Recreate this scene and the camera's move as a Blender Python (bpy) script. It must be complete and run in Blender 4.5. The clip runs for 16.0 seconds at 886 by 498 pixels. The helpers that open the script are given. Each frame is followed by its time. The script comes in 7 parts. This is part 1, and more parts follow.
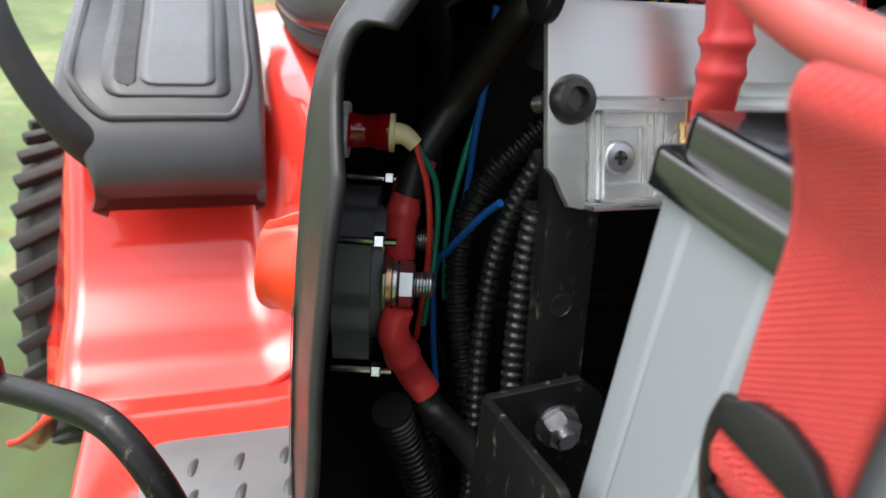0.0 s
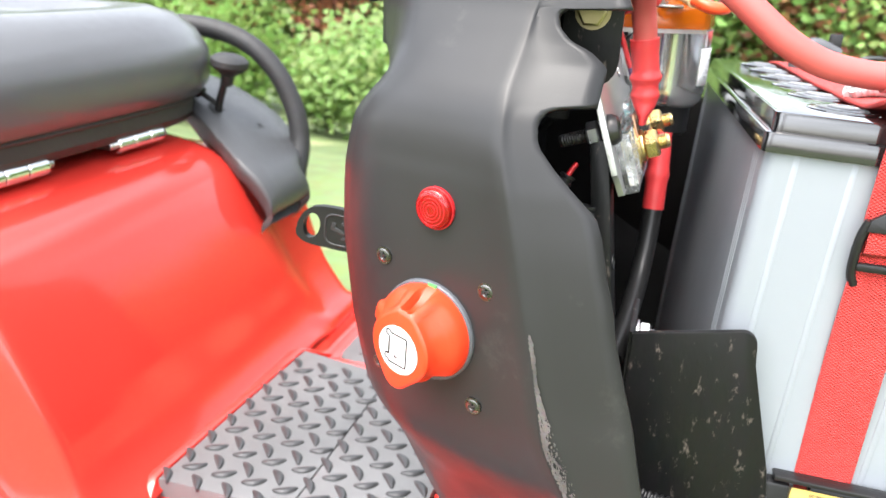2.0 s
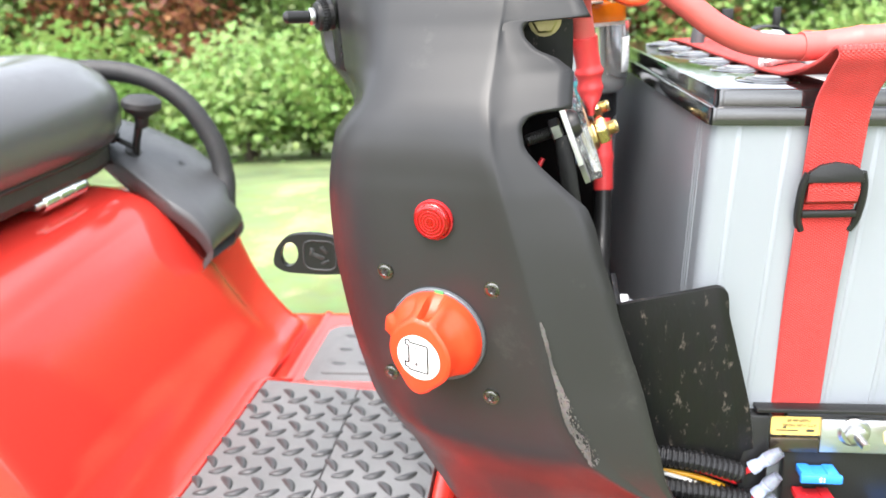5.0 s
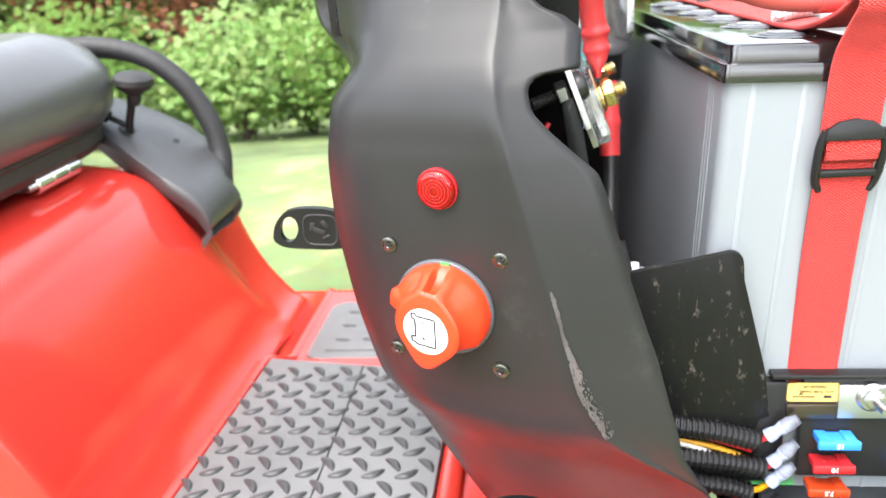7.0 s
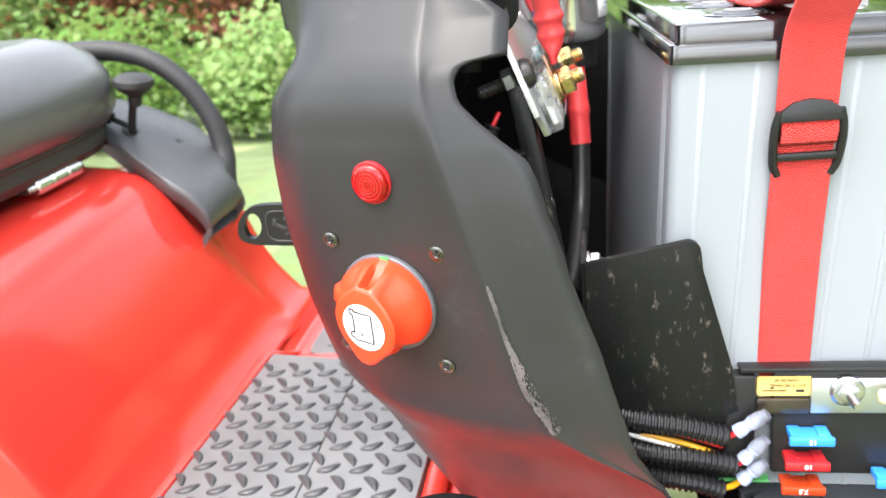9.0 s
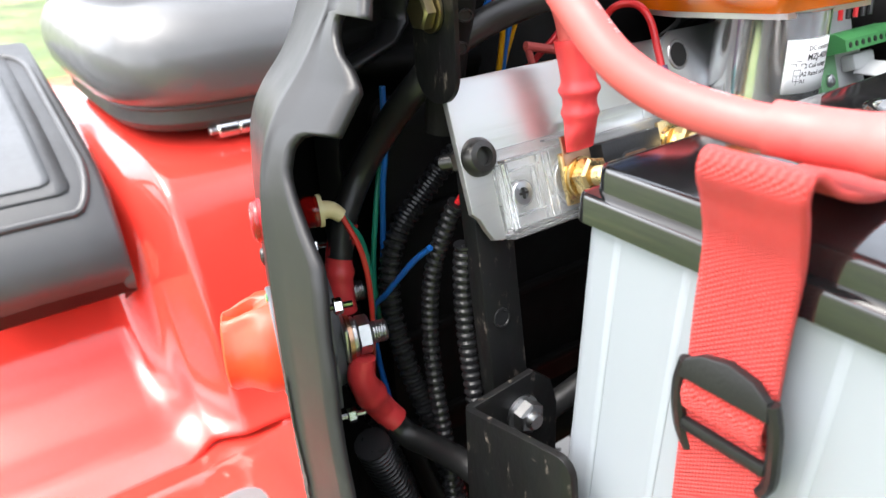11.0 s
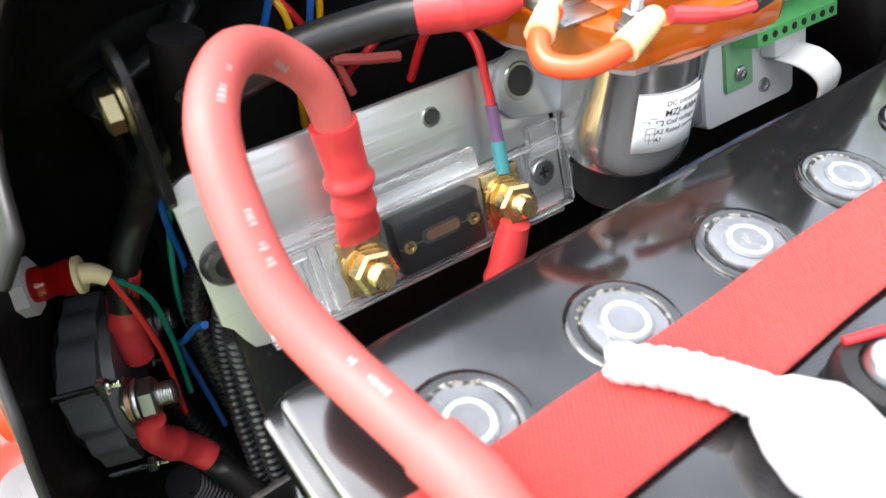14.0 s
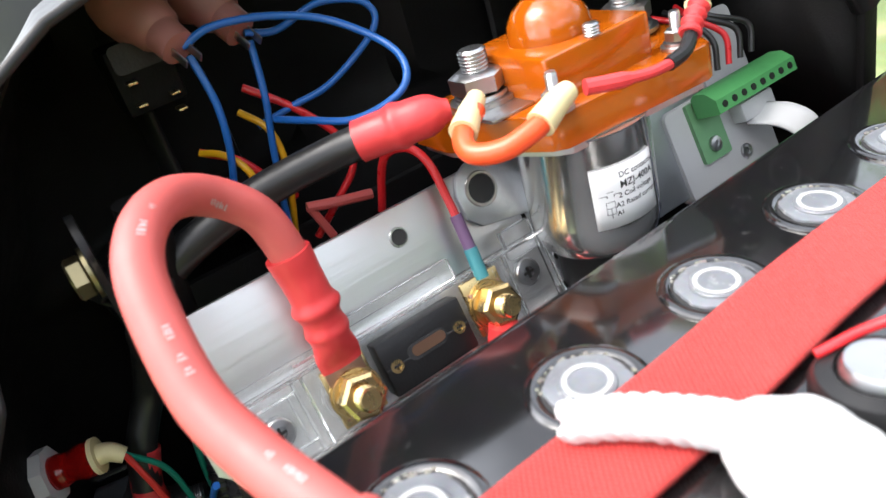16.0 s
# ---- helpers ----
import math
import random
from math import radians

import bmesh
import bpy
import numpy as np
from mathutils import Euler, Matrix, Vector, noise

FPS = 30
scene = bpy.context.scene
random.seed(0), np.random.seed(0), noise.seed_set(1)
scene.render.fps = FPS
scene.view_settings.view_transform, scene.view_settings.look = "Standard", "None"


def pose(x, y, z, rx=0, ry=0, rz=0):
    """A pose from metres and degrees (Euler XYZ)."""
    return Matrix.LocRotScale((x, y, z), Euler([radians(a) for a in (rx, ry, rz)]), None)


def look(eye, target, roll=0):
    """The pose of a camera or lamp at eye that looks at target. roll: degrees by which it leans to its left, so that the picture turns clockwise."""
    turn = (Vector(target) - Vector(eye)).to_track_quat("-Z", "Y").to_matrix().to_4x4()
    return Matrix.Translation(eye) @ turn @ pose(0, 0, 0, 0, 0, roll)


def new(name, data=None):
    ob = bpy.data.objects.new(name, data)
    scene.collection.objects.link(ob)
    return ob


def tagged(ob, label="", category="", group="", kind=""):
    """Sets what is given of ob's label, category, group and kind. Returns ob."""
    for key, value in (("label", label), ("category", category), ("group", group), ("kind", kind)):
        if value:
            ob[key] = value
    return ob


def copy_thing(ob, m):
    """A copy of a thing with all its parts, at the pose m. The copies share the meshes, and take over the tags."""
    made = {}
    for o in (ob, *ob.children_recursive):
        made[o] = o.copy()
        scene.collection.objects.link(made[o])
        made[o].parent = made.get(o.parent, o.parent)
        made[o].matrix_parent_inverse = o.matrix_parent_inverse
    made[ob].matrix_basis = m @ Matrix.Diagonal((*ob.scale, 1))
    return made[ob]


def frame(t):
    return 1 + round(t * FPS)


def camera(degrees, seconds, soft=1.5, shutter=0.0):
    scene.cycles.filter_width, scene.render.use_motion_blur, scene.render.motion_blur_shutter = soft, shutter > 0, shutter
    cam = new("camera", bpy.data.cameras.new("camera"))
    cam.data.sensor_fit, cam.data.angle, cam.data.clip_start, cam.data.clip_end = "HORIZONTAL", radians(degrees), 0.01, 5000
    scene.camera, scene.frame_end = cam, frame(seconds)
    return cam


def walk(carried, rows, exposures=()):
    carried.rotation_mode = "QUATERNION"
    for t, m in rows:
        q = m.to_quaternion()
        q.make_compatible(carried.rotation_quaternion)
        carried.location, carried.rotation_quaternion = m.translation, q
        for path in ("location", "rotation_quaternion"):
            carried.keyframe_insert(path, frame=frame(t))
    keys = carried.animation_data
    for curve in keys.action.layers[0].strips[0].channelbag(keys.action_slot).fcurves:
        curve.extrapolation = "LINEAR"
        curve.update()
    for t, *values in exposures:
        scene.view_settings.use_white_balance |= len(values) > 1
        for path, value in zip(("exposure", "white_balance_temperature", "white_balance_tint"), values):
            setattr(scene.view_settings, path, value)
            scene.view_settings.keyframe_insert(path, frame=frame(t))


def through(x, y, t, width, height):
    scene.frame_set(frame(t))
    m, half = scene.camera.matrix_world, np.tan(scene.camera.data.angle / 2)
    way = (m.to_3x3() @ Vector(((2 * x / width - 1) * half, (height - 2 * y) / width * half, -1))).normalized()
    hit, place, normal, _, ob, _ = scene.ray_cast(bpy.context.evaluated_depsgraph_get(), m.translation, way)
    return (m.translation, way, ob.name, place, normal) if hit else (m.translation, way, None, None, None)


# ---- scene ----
cam = camera(63.0, 16.0)
cam.data.dof.use_dof, cam.data.dof.focus_distance, cam.data.dof.aperture_fstop = True, 0.30, 15.0
PATH = [
    (0, (0.174, -0.048, 0.866), (-1.527, 0.526, -0.017), 5.0),
    (0.5, (0.147, -0.086, 0.863), (-1.424, 0.805, 0.003), 3.0),
    (1, (0.115, -0.158, 0.856), (-1.168, 1.076, -0.055), 3.6),
    (1.2, (0.097, -0.195, 0.869), (-1.079, 1.157, -0.019), 3.1),
    (1.5, (0.069, -0.259, 0.89), (-0.884, 1.3, 0.077), 3.1),
    (1.7, (0.044, -0.286, 0.891), (-0.739, 1.385, 0.119), 2.5),
    (2, (0.001, -0.301, 0.881), (-0.548, 1.483, 0.161), 2.4),
    (2.5, (-0.032, -0.314, 0.887), (-0.407, 1.508, 0.152), 1.9),
    (3, (-0.043, -0.332, 0.887), (-0.371, 1.506, 0.17), 1.7),
    (3.5, (-0.046, -0.337, 0.892), (-0.356, 1.51, 0.191), -1.7),
    (4, (-0.043, -0.328, 0.891), (-0.341, 1.519, 0.184), -2.6),
    (4.5, (-0.043, -0.327, 0.887), (-0.33, 1.521, 0.178), -4.1),
    (4.7, (-0.04, -0.33, 0.893), (-0.324, 1.517, 0.18), -3.7),
    (6.8, (-0.043, -0.317, 0.884), (-0.328, 1.499, 0.096), -4.9),
    (7, (-0.044, -0.319, 0.886), (-0.331, 1.498, 0.101), -5.2),
    (7.5, (-0.045, -0.322, 0.884), (-0.344, 1.495, 0.105), -6.2),
    (8, (-0.043, -0.323, 0.882), (-0.344, 1.491, 0.097), -7.2),
    (8.5, (-0.04, -0.322, 0.879), (-0.339, 1.493, 0.094), -7.9),
    (8.7, (-0.028, -0.32, 0.878), (-0.336, 1.493, 0.092), -7.9),
    (10.8, (0.188, -0.118, 0.898), (-1.292, 0.918, 0.041), -3.4),
    (11, (0.187, -0.105, 0.901), (-1.308, 0.904, 0.038), -3.0),
    (11.2, (0.194, -0.090, 0.911), (-1.355, 0.849, 0.063), -3.2),
    (11.5, (0.2, -0.062, 0.924), (-1.365, 0.868, 0.094), -2.0),
    (11.8, (0.197, -0.019, 0.961), (-1.394, 0.812, 0.08), -3.7),
    (12, (0.182, -0.01, 0.961), (-1.381, 0.898, 0.107), -3.4),
    (12.5, (0.175, 0.027, 0.971), (-1.328, 0.851, -0.061), -3.5),
    (13, (0.16, 0.033, 0.972), (-1.254, 0.813, -0.208), -2.8),
    (13.5, (0.159, 0.028, 0.974), (-1.157, 0.831, -0.302), -2.7),
    (14, (0.155, 0.029, 0.969), (-1.098, 0.795, -0.388), -3.0),
    (14.5, (0.158, 0.037, 0.962), (-1.157, 0.746, -0.368), -4.6),
    (15, (0.176, 0.042, 0.947), (-1.291, 0.724, -0.228), -11.7),
    (15.5, (0.175, 0.046, 0.958), (-1.312, 0.719, -0.199), -14.1),
    (16, (0.186, 0.052, 0.946), (-1.404, 0.819, 0.005), -17.2),
]
EXPOSURES = [(0.0, 0.28), (0.5, 0.44), (1.0, 0.78), (1.5, 1.04), (2.0, 1.12), (8.5, 1.12), (11.5, 1.14), (13.0, 1.04), (15.0, 1.02), (16.0, 0.80)]
walk(cam, [(t, look(eye, target, roll)) for t, eye, target, roll in PATH], EXPOSURES)

# ---- light ----
def make_world():
    world = bpy.data.worlds.new("overcast_sky")
    world.use_nodes = True
    nt = world.node_tree
    nt.nodes.clear()
    out = nt.nodes.new("ShaderNodeOutputWorld")
    bg = nt.nodes.new("ShaderNodeBackground")
    sky = nt.nodes.new("ShaderNodeTexSky")
    hs = nt.nodes.new("ShaderNodeHueSaturation")
    sky.sky_type = "NISHITA"
    sky.sun_disc = False
    sky.sun_elevation = radians(SUN_UP)
    sky.sun_rotation = radians(SUN_ROUND)
    sky.dust_density = 4.0
    hs.inputs["Saturation"].default_value = 0.35
    bg.inputs["Strength"].default_value = SKY
    nt.links.new(sky.outputs[0], hs.inputs["Color"])
    tc = nt.nodes.new("ShaderNodeTexCoord")     # broken cloud cover
    mp = nt.nodes.new("ShaderNodeMapping")
    mp.inputs["Scale"].default_value = (1.0, 1.0, 2.2)
    cl = nt.nodes.new("ShaderNodeTexNoise")
    cl.inputs["Scale"].default_value, cl.inputs["Detail"].default_value = 2.4, 5.0
    rg = nt.nodes.new("ShaderNodeMapRange")
    for i, v in ((1, .38), (2, .66), (3, .62), (4, 1.75)):
        rg.inputs[i].default_value = v
    mx = nt.nodes.new("ShaderNodeMix")
    mx.data_type, mx.blend_type = "RGBA", "MULTIPLY"
    mx.inputs[0].default_value = 1.0
    nt.links.new(tc.outputs["Generated"], mp.inputs[0])
    nt.links.new(mp.outputs[0], cl.inputs["Vector"])
    nt.links.new(cl.outputs[0], rg.inputs[0])
    nt.links.new(hs.outputs[0], mx.inputs[6])
    nt.links.new(rg.outputs[0], mx.inputs[7])
    nt.links.new(mx.outputs[2], bg.inputs[0])
    nt.links.new(bg.outputs[0], out.inputs[0])
    scene.world = world
    lamp = bpy.data.lights.new("sun", "SUN")
    lamp.energy, lamp.angle, lamp.color = SUN, radians(36), (1.0, 0.96, 0.9)
    ob = new("sun", lamp)
    a, e = radians(SUN_ROUND), radians(SUN_UP)
    way = Vector((math.sin(a) * math.cos(e), math.cos(a) * math.cos(e), math.sin(e)))
    ob.matrix_world = look(way * 20, (0, 0, 0))


SUN_UP, SUN_ROUND, SKY, SUN = 64.0, 200.0, 0.375, 0.50
make_world()


# ---- materials ----
def mat(name, colour, rough=0.5, metal=0.0, spot=0.12, scale=60.0, bump=0.0, bump_scale=400.0, coat=0.0, ior=1.5,
        wear=None, wear_amount=0.5, wear_scale=30.0, through=0.0, emit=None, stretch=(1, 1, 1), rough_spot=0.12, random=0.0, leafy=0.0, gloss=0.5):
    """A surface with variation at two scales, fine relief and, where wear is given, patches of that colour."""
    m = bpy.data.materials.new(name)
    m.use_nodes = True
    nt = m.node_tree
    b = nt.nodes["Principled BSDF"]
    tc = nt.nodes.new("ShaderNodeTexCoord")
    mp = nt.nodes.new("ShaderNodeMapping")
    mp.inputs["Scale"].default_value = stretch
    nt.links.new(tc.outputs["Object"], mp.inputs["Vector"])

    def field(sc, detail=4.0):
        n = nt.nodes.new("ShaderNodeTexNoise")
        n.inputs["Scale"].default_value = sc
        n.inputs["Detail"].default_value = detail
        nt.links.new(mp.outputs[0], n.inputs["Vector"])
        return n

    def mix(kind, fac, a, c):
        x = nt.nodes.new("ShaderNodeMix")
        x.data_type, x.blend_type = "RGBA", kind
        for val, sock in ((fac, x.inputs[0]), (a, x.inputs[6]), (c, x.inputs[7])):
            if hasattr(val, "is_linked"):
                nt.links.new(val, sock)
            else:
                sock.default_value = val
        return x.outputs[2]

    def ramp(src, lo, hi, a=0.0, c=1.0):
        r = nt.nodes.new("ShaderNodeMapRange")
        r.inputs[1].default_value, r.inputs[2].default_value = lo, hi
        r.inputs[3].default_value, r.inputs[4].default_value = a, c
        nt.links.new(src, r.inputs[0])
        return r.outputs[0]

    big, fine = field(scale * 0.22), field(scale * 2.3)
    dark = tuple(c * (1 - spot) for c in colour) + (1,)
    light = tuple(min(1, c * (1 + spot)) for c in colour) + (1,)
    col = mix("MIX", ramp(big.outputs[0], 0.3, 0.7), dark, light)
    col = mix("MULTIPLY", 0.5 * min(1, spot * 2), col, fine.outputs[1]) if spot > 0.2 else col
    if random:
        info = nt.nodes.new("ShaderNodeObjectInfo")
        geo = nt.nodes.new("ShaderNodeNewGeometry")
        add = nt.nodes.new("ShaderNodeMath")
        add.operation = "ADD"
        nt.links.new(info.outputs["Random"], add.inputs[0])
        nt.links.new(geo.outputs["Random Per Island"], add.inputs[1])
        hs = nt.nodes.new("ShaderNodeHueSaturation")
        nt.links.new(ramp(add.outputs[0], 0, 2, 1 - random, 1 + random), hs.inputs["Value"])
        nt.links.new(ramp(geo.outputs["Random Per Island"], 0, 1, 0.5 - random * 0.05, 0.5 + random * 0.04), hs.inputs["Hue"])
        nt.links.new(col, hs.inputs["Color"])
        col = hs.outputs[0]
    if wear:
        w = field(wear_scale, 8.0)
        w.inputs["Roughness"].default_value = 0.7
        col = mix("MIX", ramp(w.outputs[0], 0.62 - 0.12 * wear_amount, 0.70 - 0.08 * wear_amount, 0, 0.9), col, (*wear, 1))
    nt.links.new(col, b.inputs["Base Color"])
    nt.links.new(ramp(fine.outputs[0], 0.3, 0.7, max(0.02, rough - rough_spot * rough), min(1, rough + rough_spot * rough)), b.inputs["Roughness"])
    b.inputs["Metallic"].default_value = metal
    b.inputs["IOR"].default_value = ior
    b.inputs["Coat Weight"].default_value = coat
    b.inputs["Specular IOR Level"].default_value = gloss
    b.inputs["Coat Roughness"].default_value = 0.08
    b.inputs["Transmission Weight"].default_value = through
    if emit:
        b.inputs["Emission Color"].default_value = (*emit[:3], 1)
        b.inputs["Emission Strength"].default_value = emit[3]
    if leafy:      # light shining through a leaf
        tr = nt.nodes.new("ShaderNodeBsdfTranslucent")
        ad = nt.nodes.new("ShaderNodeMixShader")
        ad.inputs[0].default_value = leafy
        nt.links.new(col, tr.inputs["Color"])
        nt.links.new(b.outputs[0], ad.inputs[1])
        nt.links.new(tr.outputs[0], ad.inputs[2])
        nt.links.new(ad.outputs[0], nt.nodes["Material Output"].inputs[0])
    if bump:
        f = field(bump_scale, 3.0)
        bp = nt.nodes.new("ShaderNodeBump")
        bp.inputs["Strength"].default_value = min(1, bump)
        bp.inputs["Distance"].default_value = 0.0006
        nt.links.new(f.outputs[0], bp.inputs["Height"])
        nt.links.new(bp.outputs[0], b.inputs["Normal"])
    return m


def weave(m, cell):
    """Adds a woven relief to a strap: small raised cells, the shade in the gaps between them put into the colour."""
    nt = m.node_tree
    b = nt.nodes["Principled BSDF"]
    tc = nt.nodes.new("ShaderNodeTexCoord")
    sp = nt.nodes.new("ShaderNodeSeparateXYZ")
    nt.links.new(tc.outputs["Object"], sp.inputs[0])

    def calc(kind, a, c=None):
        n = nt.nodes.new("ShaderNodeMath")
        n.operation = kind
        for val, sock in ((a, n.inputs[0]), (c, n.inputs[1])):
            if val is None:
                continue
            if hasattr(val, "is_linked"):
                nt.links.new(val, sock)
            else:
                sock.default_value = val
        return n.outputs[0]
    k = math.pi / cell
    u = calc("MULTIPLY", sp.outputs[0], k)
    v = calc("MULTIPLY", calc("SUBTRACT", sp.outputs[1], sp.outputs[2]), k * 1.45)
    high = calc("ABSOLUTE", calc("MULTIPLY", calc("SINE", calc("ADD", u, v)), calc("SINE", calc("SUBTRACT", u, v))))
    bp = nt.nodes.new("ShaderNodeBump")
    bp.inputs["Strength"].default_value = 0.85
    bp.inputs["Distance"].default_value = 0.0009
    nt.links.new(high, bp.inputs["Height"])
    nt.links.new(bp.outputs[0], b.inputs["Normal"])
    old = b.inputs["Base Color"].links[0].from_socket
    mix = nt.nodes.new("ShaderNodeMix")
    # shade of the gaps, multiplied into the base colour
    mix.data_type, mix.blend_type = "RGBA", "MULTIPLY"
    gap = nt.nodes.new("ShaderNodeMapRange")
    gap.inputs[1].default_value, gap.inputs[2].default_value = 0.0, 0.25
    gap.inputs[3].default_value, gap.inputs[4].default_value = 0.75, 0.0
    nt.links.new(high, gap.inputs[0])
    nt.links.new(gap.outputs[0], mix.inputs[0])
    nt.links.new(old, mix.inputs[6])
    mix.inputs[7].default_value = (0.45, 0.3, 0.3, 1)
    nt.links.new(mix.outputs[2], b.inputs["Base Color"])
    return m


RED = mat("red_gelcoat", (0.69, 0.042, 0.030), 0.13, spot=0.07, scale=14, coat=0.40, bump=0.16, bump_scale=14, rough_spot=0.5, gloss=0.42)
RED_WORN = mat("red_paint", (0.55, 0.03, 0.02), 0.4, spot=0.15, wear=(0.15, 0.03, 0.02), wear_amount=0.3)
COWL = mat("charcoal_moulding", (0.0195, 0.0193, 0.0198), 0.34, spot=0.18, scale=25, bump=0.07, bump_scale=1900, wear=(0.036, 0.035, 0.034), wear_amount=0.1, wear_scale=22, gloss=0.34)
# near-black copy of the moulding, the interior's shade put into its colour
COWL_IN = mat("inner_shade_moulding", (0.0070, 0.0066, 0.0064), 0.6, spot=0.3, scale=40, bump=0.3, bump_scale=900, gloss=0.12)
SCUFF = mat("scuffed_plastic", (0.105, 0.096, 0.092), 0.65, spot=0.5, scale=260, bump=0.6, bump_scale=1500, wear=(0.055, 0.054, 0.052), wear_amount=0.8, wear_scale=240)
BLACK = mat("black_plastic", (0.013, 0.013, 0.0135), 0.33, spot=0.2, bump=0.2, bump_scale=900, gloss=0.3)
BLACK_SOFT = mat("black_rubber", (0.022, 0.022, 0.023), 0.6, spot=0.25, bump=0.4, bump_scale=700)
STEEL_BLACK = mat("black_painted_steel", (0.009, 0.009, 0.009), 0.34, spot=0.3, bump=0.25, bump_scale=300, wear=(0.105, 0.088, 0.075), wear_amount=0.24, wear_scale=190, stretch=(1, 1, 0.45), gloss=0.22)
SEAT = mat("seat_vinyl", (0.080, 0.081, 0.083), 0.34, spot=0.15, scale=30, bump=0.3, bump_scale=1100, coat=0.4)
SEAT_PAN = mat("seat_pan_plastic", (0.038, 0.035, 0.033), 0.5, spot=0.2, bump=0.3)
CONSOLE = mat("grey_console_plastic", (0.052, 0.0535, 0.056), 0.38, spot=0.12, bump=0.3, bump_scale=1200)
CONSOLE_TRAY = mat("grey_tray_liner", (0.095, 0.101, 0.108), 0.45, spot=0.08, bump=0.2, bump_scale=1200)
MAT_RUBBER = mat("foot_mat_rubber", (0.125, 0.127, 0.129), 0.58, spot=0.2, scale=30, bump=0.3, bump_scale=800, wear=(0.16, 0.155, 0.15), wear_amount=0.1)
CASE = mat("battery_case_plastic", (0.235, 0.255, 0.28), 0.36, spot=0.04, scale=20, rough_spot=0.05, gloss=0.6)
LID = mat("battery_lid_plastic", (0.010, 0.010, 0.0105), 0.12, spot=0.3, scale=60, bump=0.16, bump_scale=60, coat=1.0, wear=(0.05, 0.05, 0.049), wear_amount=0.02, wear_scale=330, gloss=0.7)
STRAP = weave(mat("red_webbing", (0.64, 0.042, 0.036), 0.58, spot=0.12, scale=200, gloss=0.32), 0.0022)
STRAP.node_tree.nodes["Principled BSDF"].inputs["Sheen Weight"].default_value = 0.08
ALU = mat("brushed_aluminium", (0.56, 0.56, 0.553), 0.38, 0.90, spot=0.12, scale=22, bump=0.26, bump_scale=260, stretch=(1, 0.05, 1), wear=(0.40, 0.39, 0.38), wear_amount=0.12, wear_scale=60)
GALV = mat("galvanised_plate", (0.58, 0.60, 0.62), 0.42, 1.0, spot=0.15, scale=60, bump=0.2)
CHROME = mat("polished_steel", (0.80, 0.80, 0.80), 0.13, 1.0, spot=0.04, rough_spot=0.3)
RING_PALE = mat("pale_ring", (0.38, 0.385, 0.385), 0.5, spot=0.1, scale=300)
REAR_GREY = mat("dark_grey_moulding", (0.085, 0.088, 0.095), 0.4, spot=0.15, bump=0.2, bump_scale=900)
CONDUIT = mat("conduit_plastic", (0.014, 0.014, 0.015), 0.30, spot=0.2, scale=80, bump=0.1, bump_scale=900, gloss=0.35)
# mat rubber darkened: shade at the lugs and in the pockets put into colour
LUG = mat("shaded_mat_rubber", (0.040, 0.041, 0.043), 0.38, spot=0.2, scale=60, bump=0.2, bump_scale=800)
CAN = mat("bright_steel_can", (0.74, 0.74, 0.73), 0.14, 0.92, spot=0.06, scale=60, rough_spot=0.25)
ZINC = mat("zinc_plated_steel", (0.52, 0.525, 0.53), 0.31, 1.0, spot=0.14, scale=200)
BRASS = mat("brass", (0.66, 0.50, 0.24), 0.28, 1.0, spot=0.12, scale=120, wear=(0.42, 0.28, 0.12), wear_amount=0.15, wear_scale=150)
COPPER = mat("copper", (0.50, 0.30, 0.2), 0.35, 1.0, spot=0.15, scale=200)
OXIDE = mat("black_oxide_steel", (0.060, 0.058, 0.056), 0.33, 0.8, spot=0.2, scale=200)
SCREW = mat("dark_chrome_screw", (0.15, 0.147, 0.14), 0.28, 1.0, spot=0.2, scale=300)
YELLOW_ZINC = mat("yellow_zinc_bolt", (0.34, 0.29, 0.165), 0.35, 1.0, spot=0.15, scale=200)
RED_CABLE = mat("red_cable_jacket", (0.52, 0.090, 0.080), 0.52, spot=0.08, scale=80, bump=0.1)
RED_SHRINK = mat("red_heat_shrink", (0.62, 0.042, 0.045), 0.42, spot=0.12, scale=120, bump=0.3, bump_scale=300)
RED_WIRE = mat("red_wire", (0.55, 0.015, 0.02), 0.3, spot=0.06)
ORANGE_WIRE = mat("orange_red_wire", (0.85, 0.09, 0.025), 0.3, spot=0.05)
BLUE_WIRE = mat("blue_wire", (0.010, 0.10, 0.36), 0.32, spot=0.06)
YELLOW_WIRE = mat("yellow_wire", (0.60, 0.30, 0.008), 0.32, spot=0.06)
GREEN_WIRE = mat("green_wire", (0.01, 0.22, 0.14), 0.35, spot=0.06)
BLACK_WIRE = mat("black_wire", (0.012, 0.012, 0.012), 0.4, spot=0.1)
WHITE_PLASTIC = mat("white_plastic", (0.52, 0.52, 0.51), 0.4, spot=0.08)
WHITE_PAPER = mat("white_sticker", (0.82, 0.82, 0.82), 0.5, spot=0.03)
INK = mat("black_ink", (0.02, 0.02, 0.02), 0.6, spot=0.0)
INK_WHITE = mat("white_ink", (0.8, 0.8, 0.8), 0.6, spot=0.0)
YELLOW_LABEL = mat("yellow_sticker", (0.66, 0.46, 0.13), 0.5, spot=0.05)
IVORY = mat("ivory_sleeve", (0.72, 0.62, 0.34), 0.4, spot=0.08)
PINK = mat("pale_red_switch_body", (0.30, 0.12, 0.10), 0.5, spot=0.15)
ORANGE_KNOB = mat("orange_knob", (0.80, 0.050, 0.014), 0.34, spot=0.04, scale=40, bump=0.1, bump_scale=700)
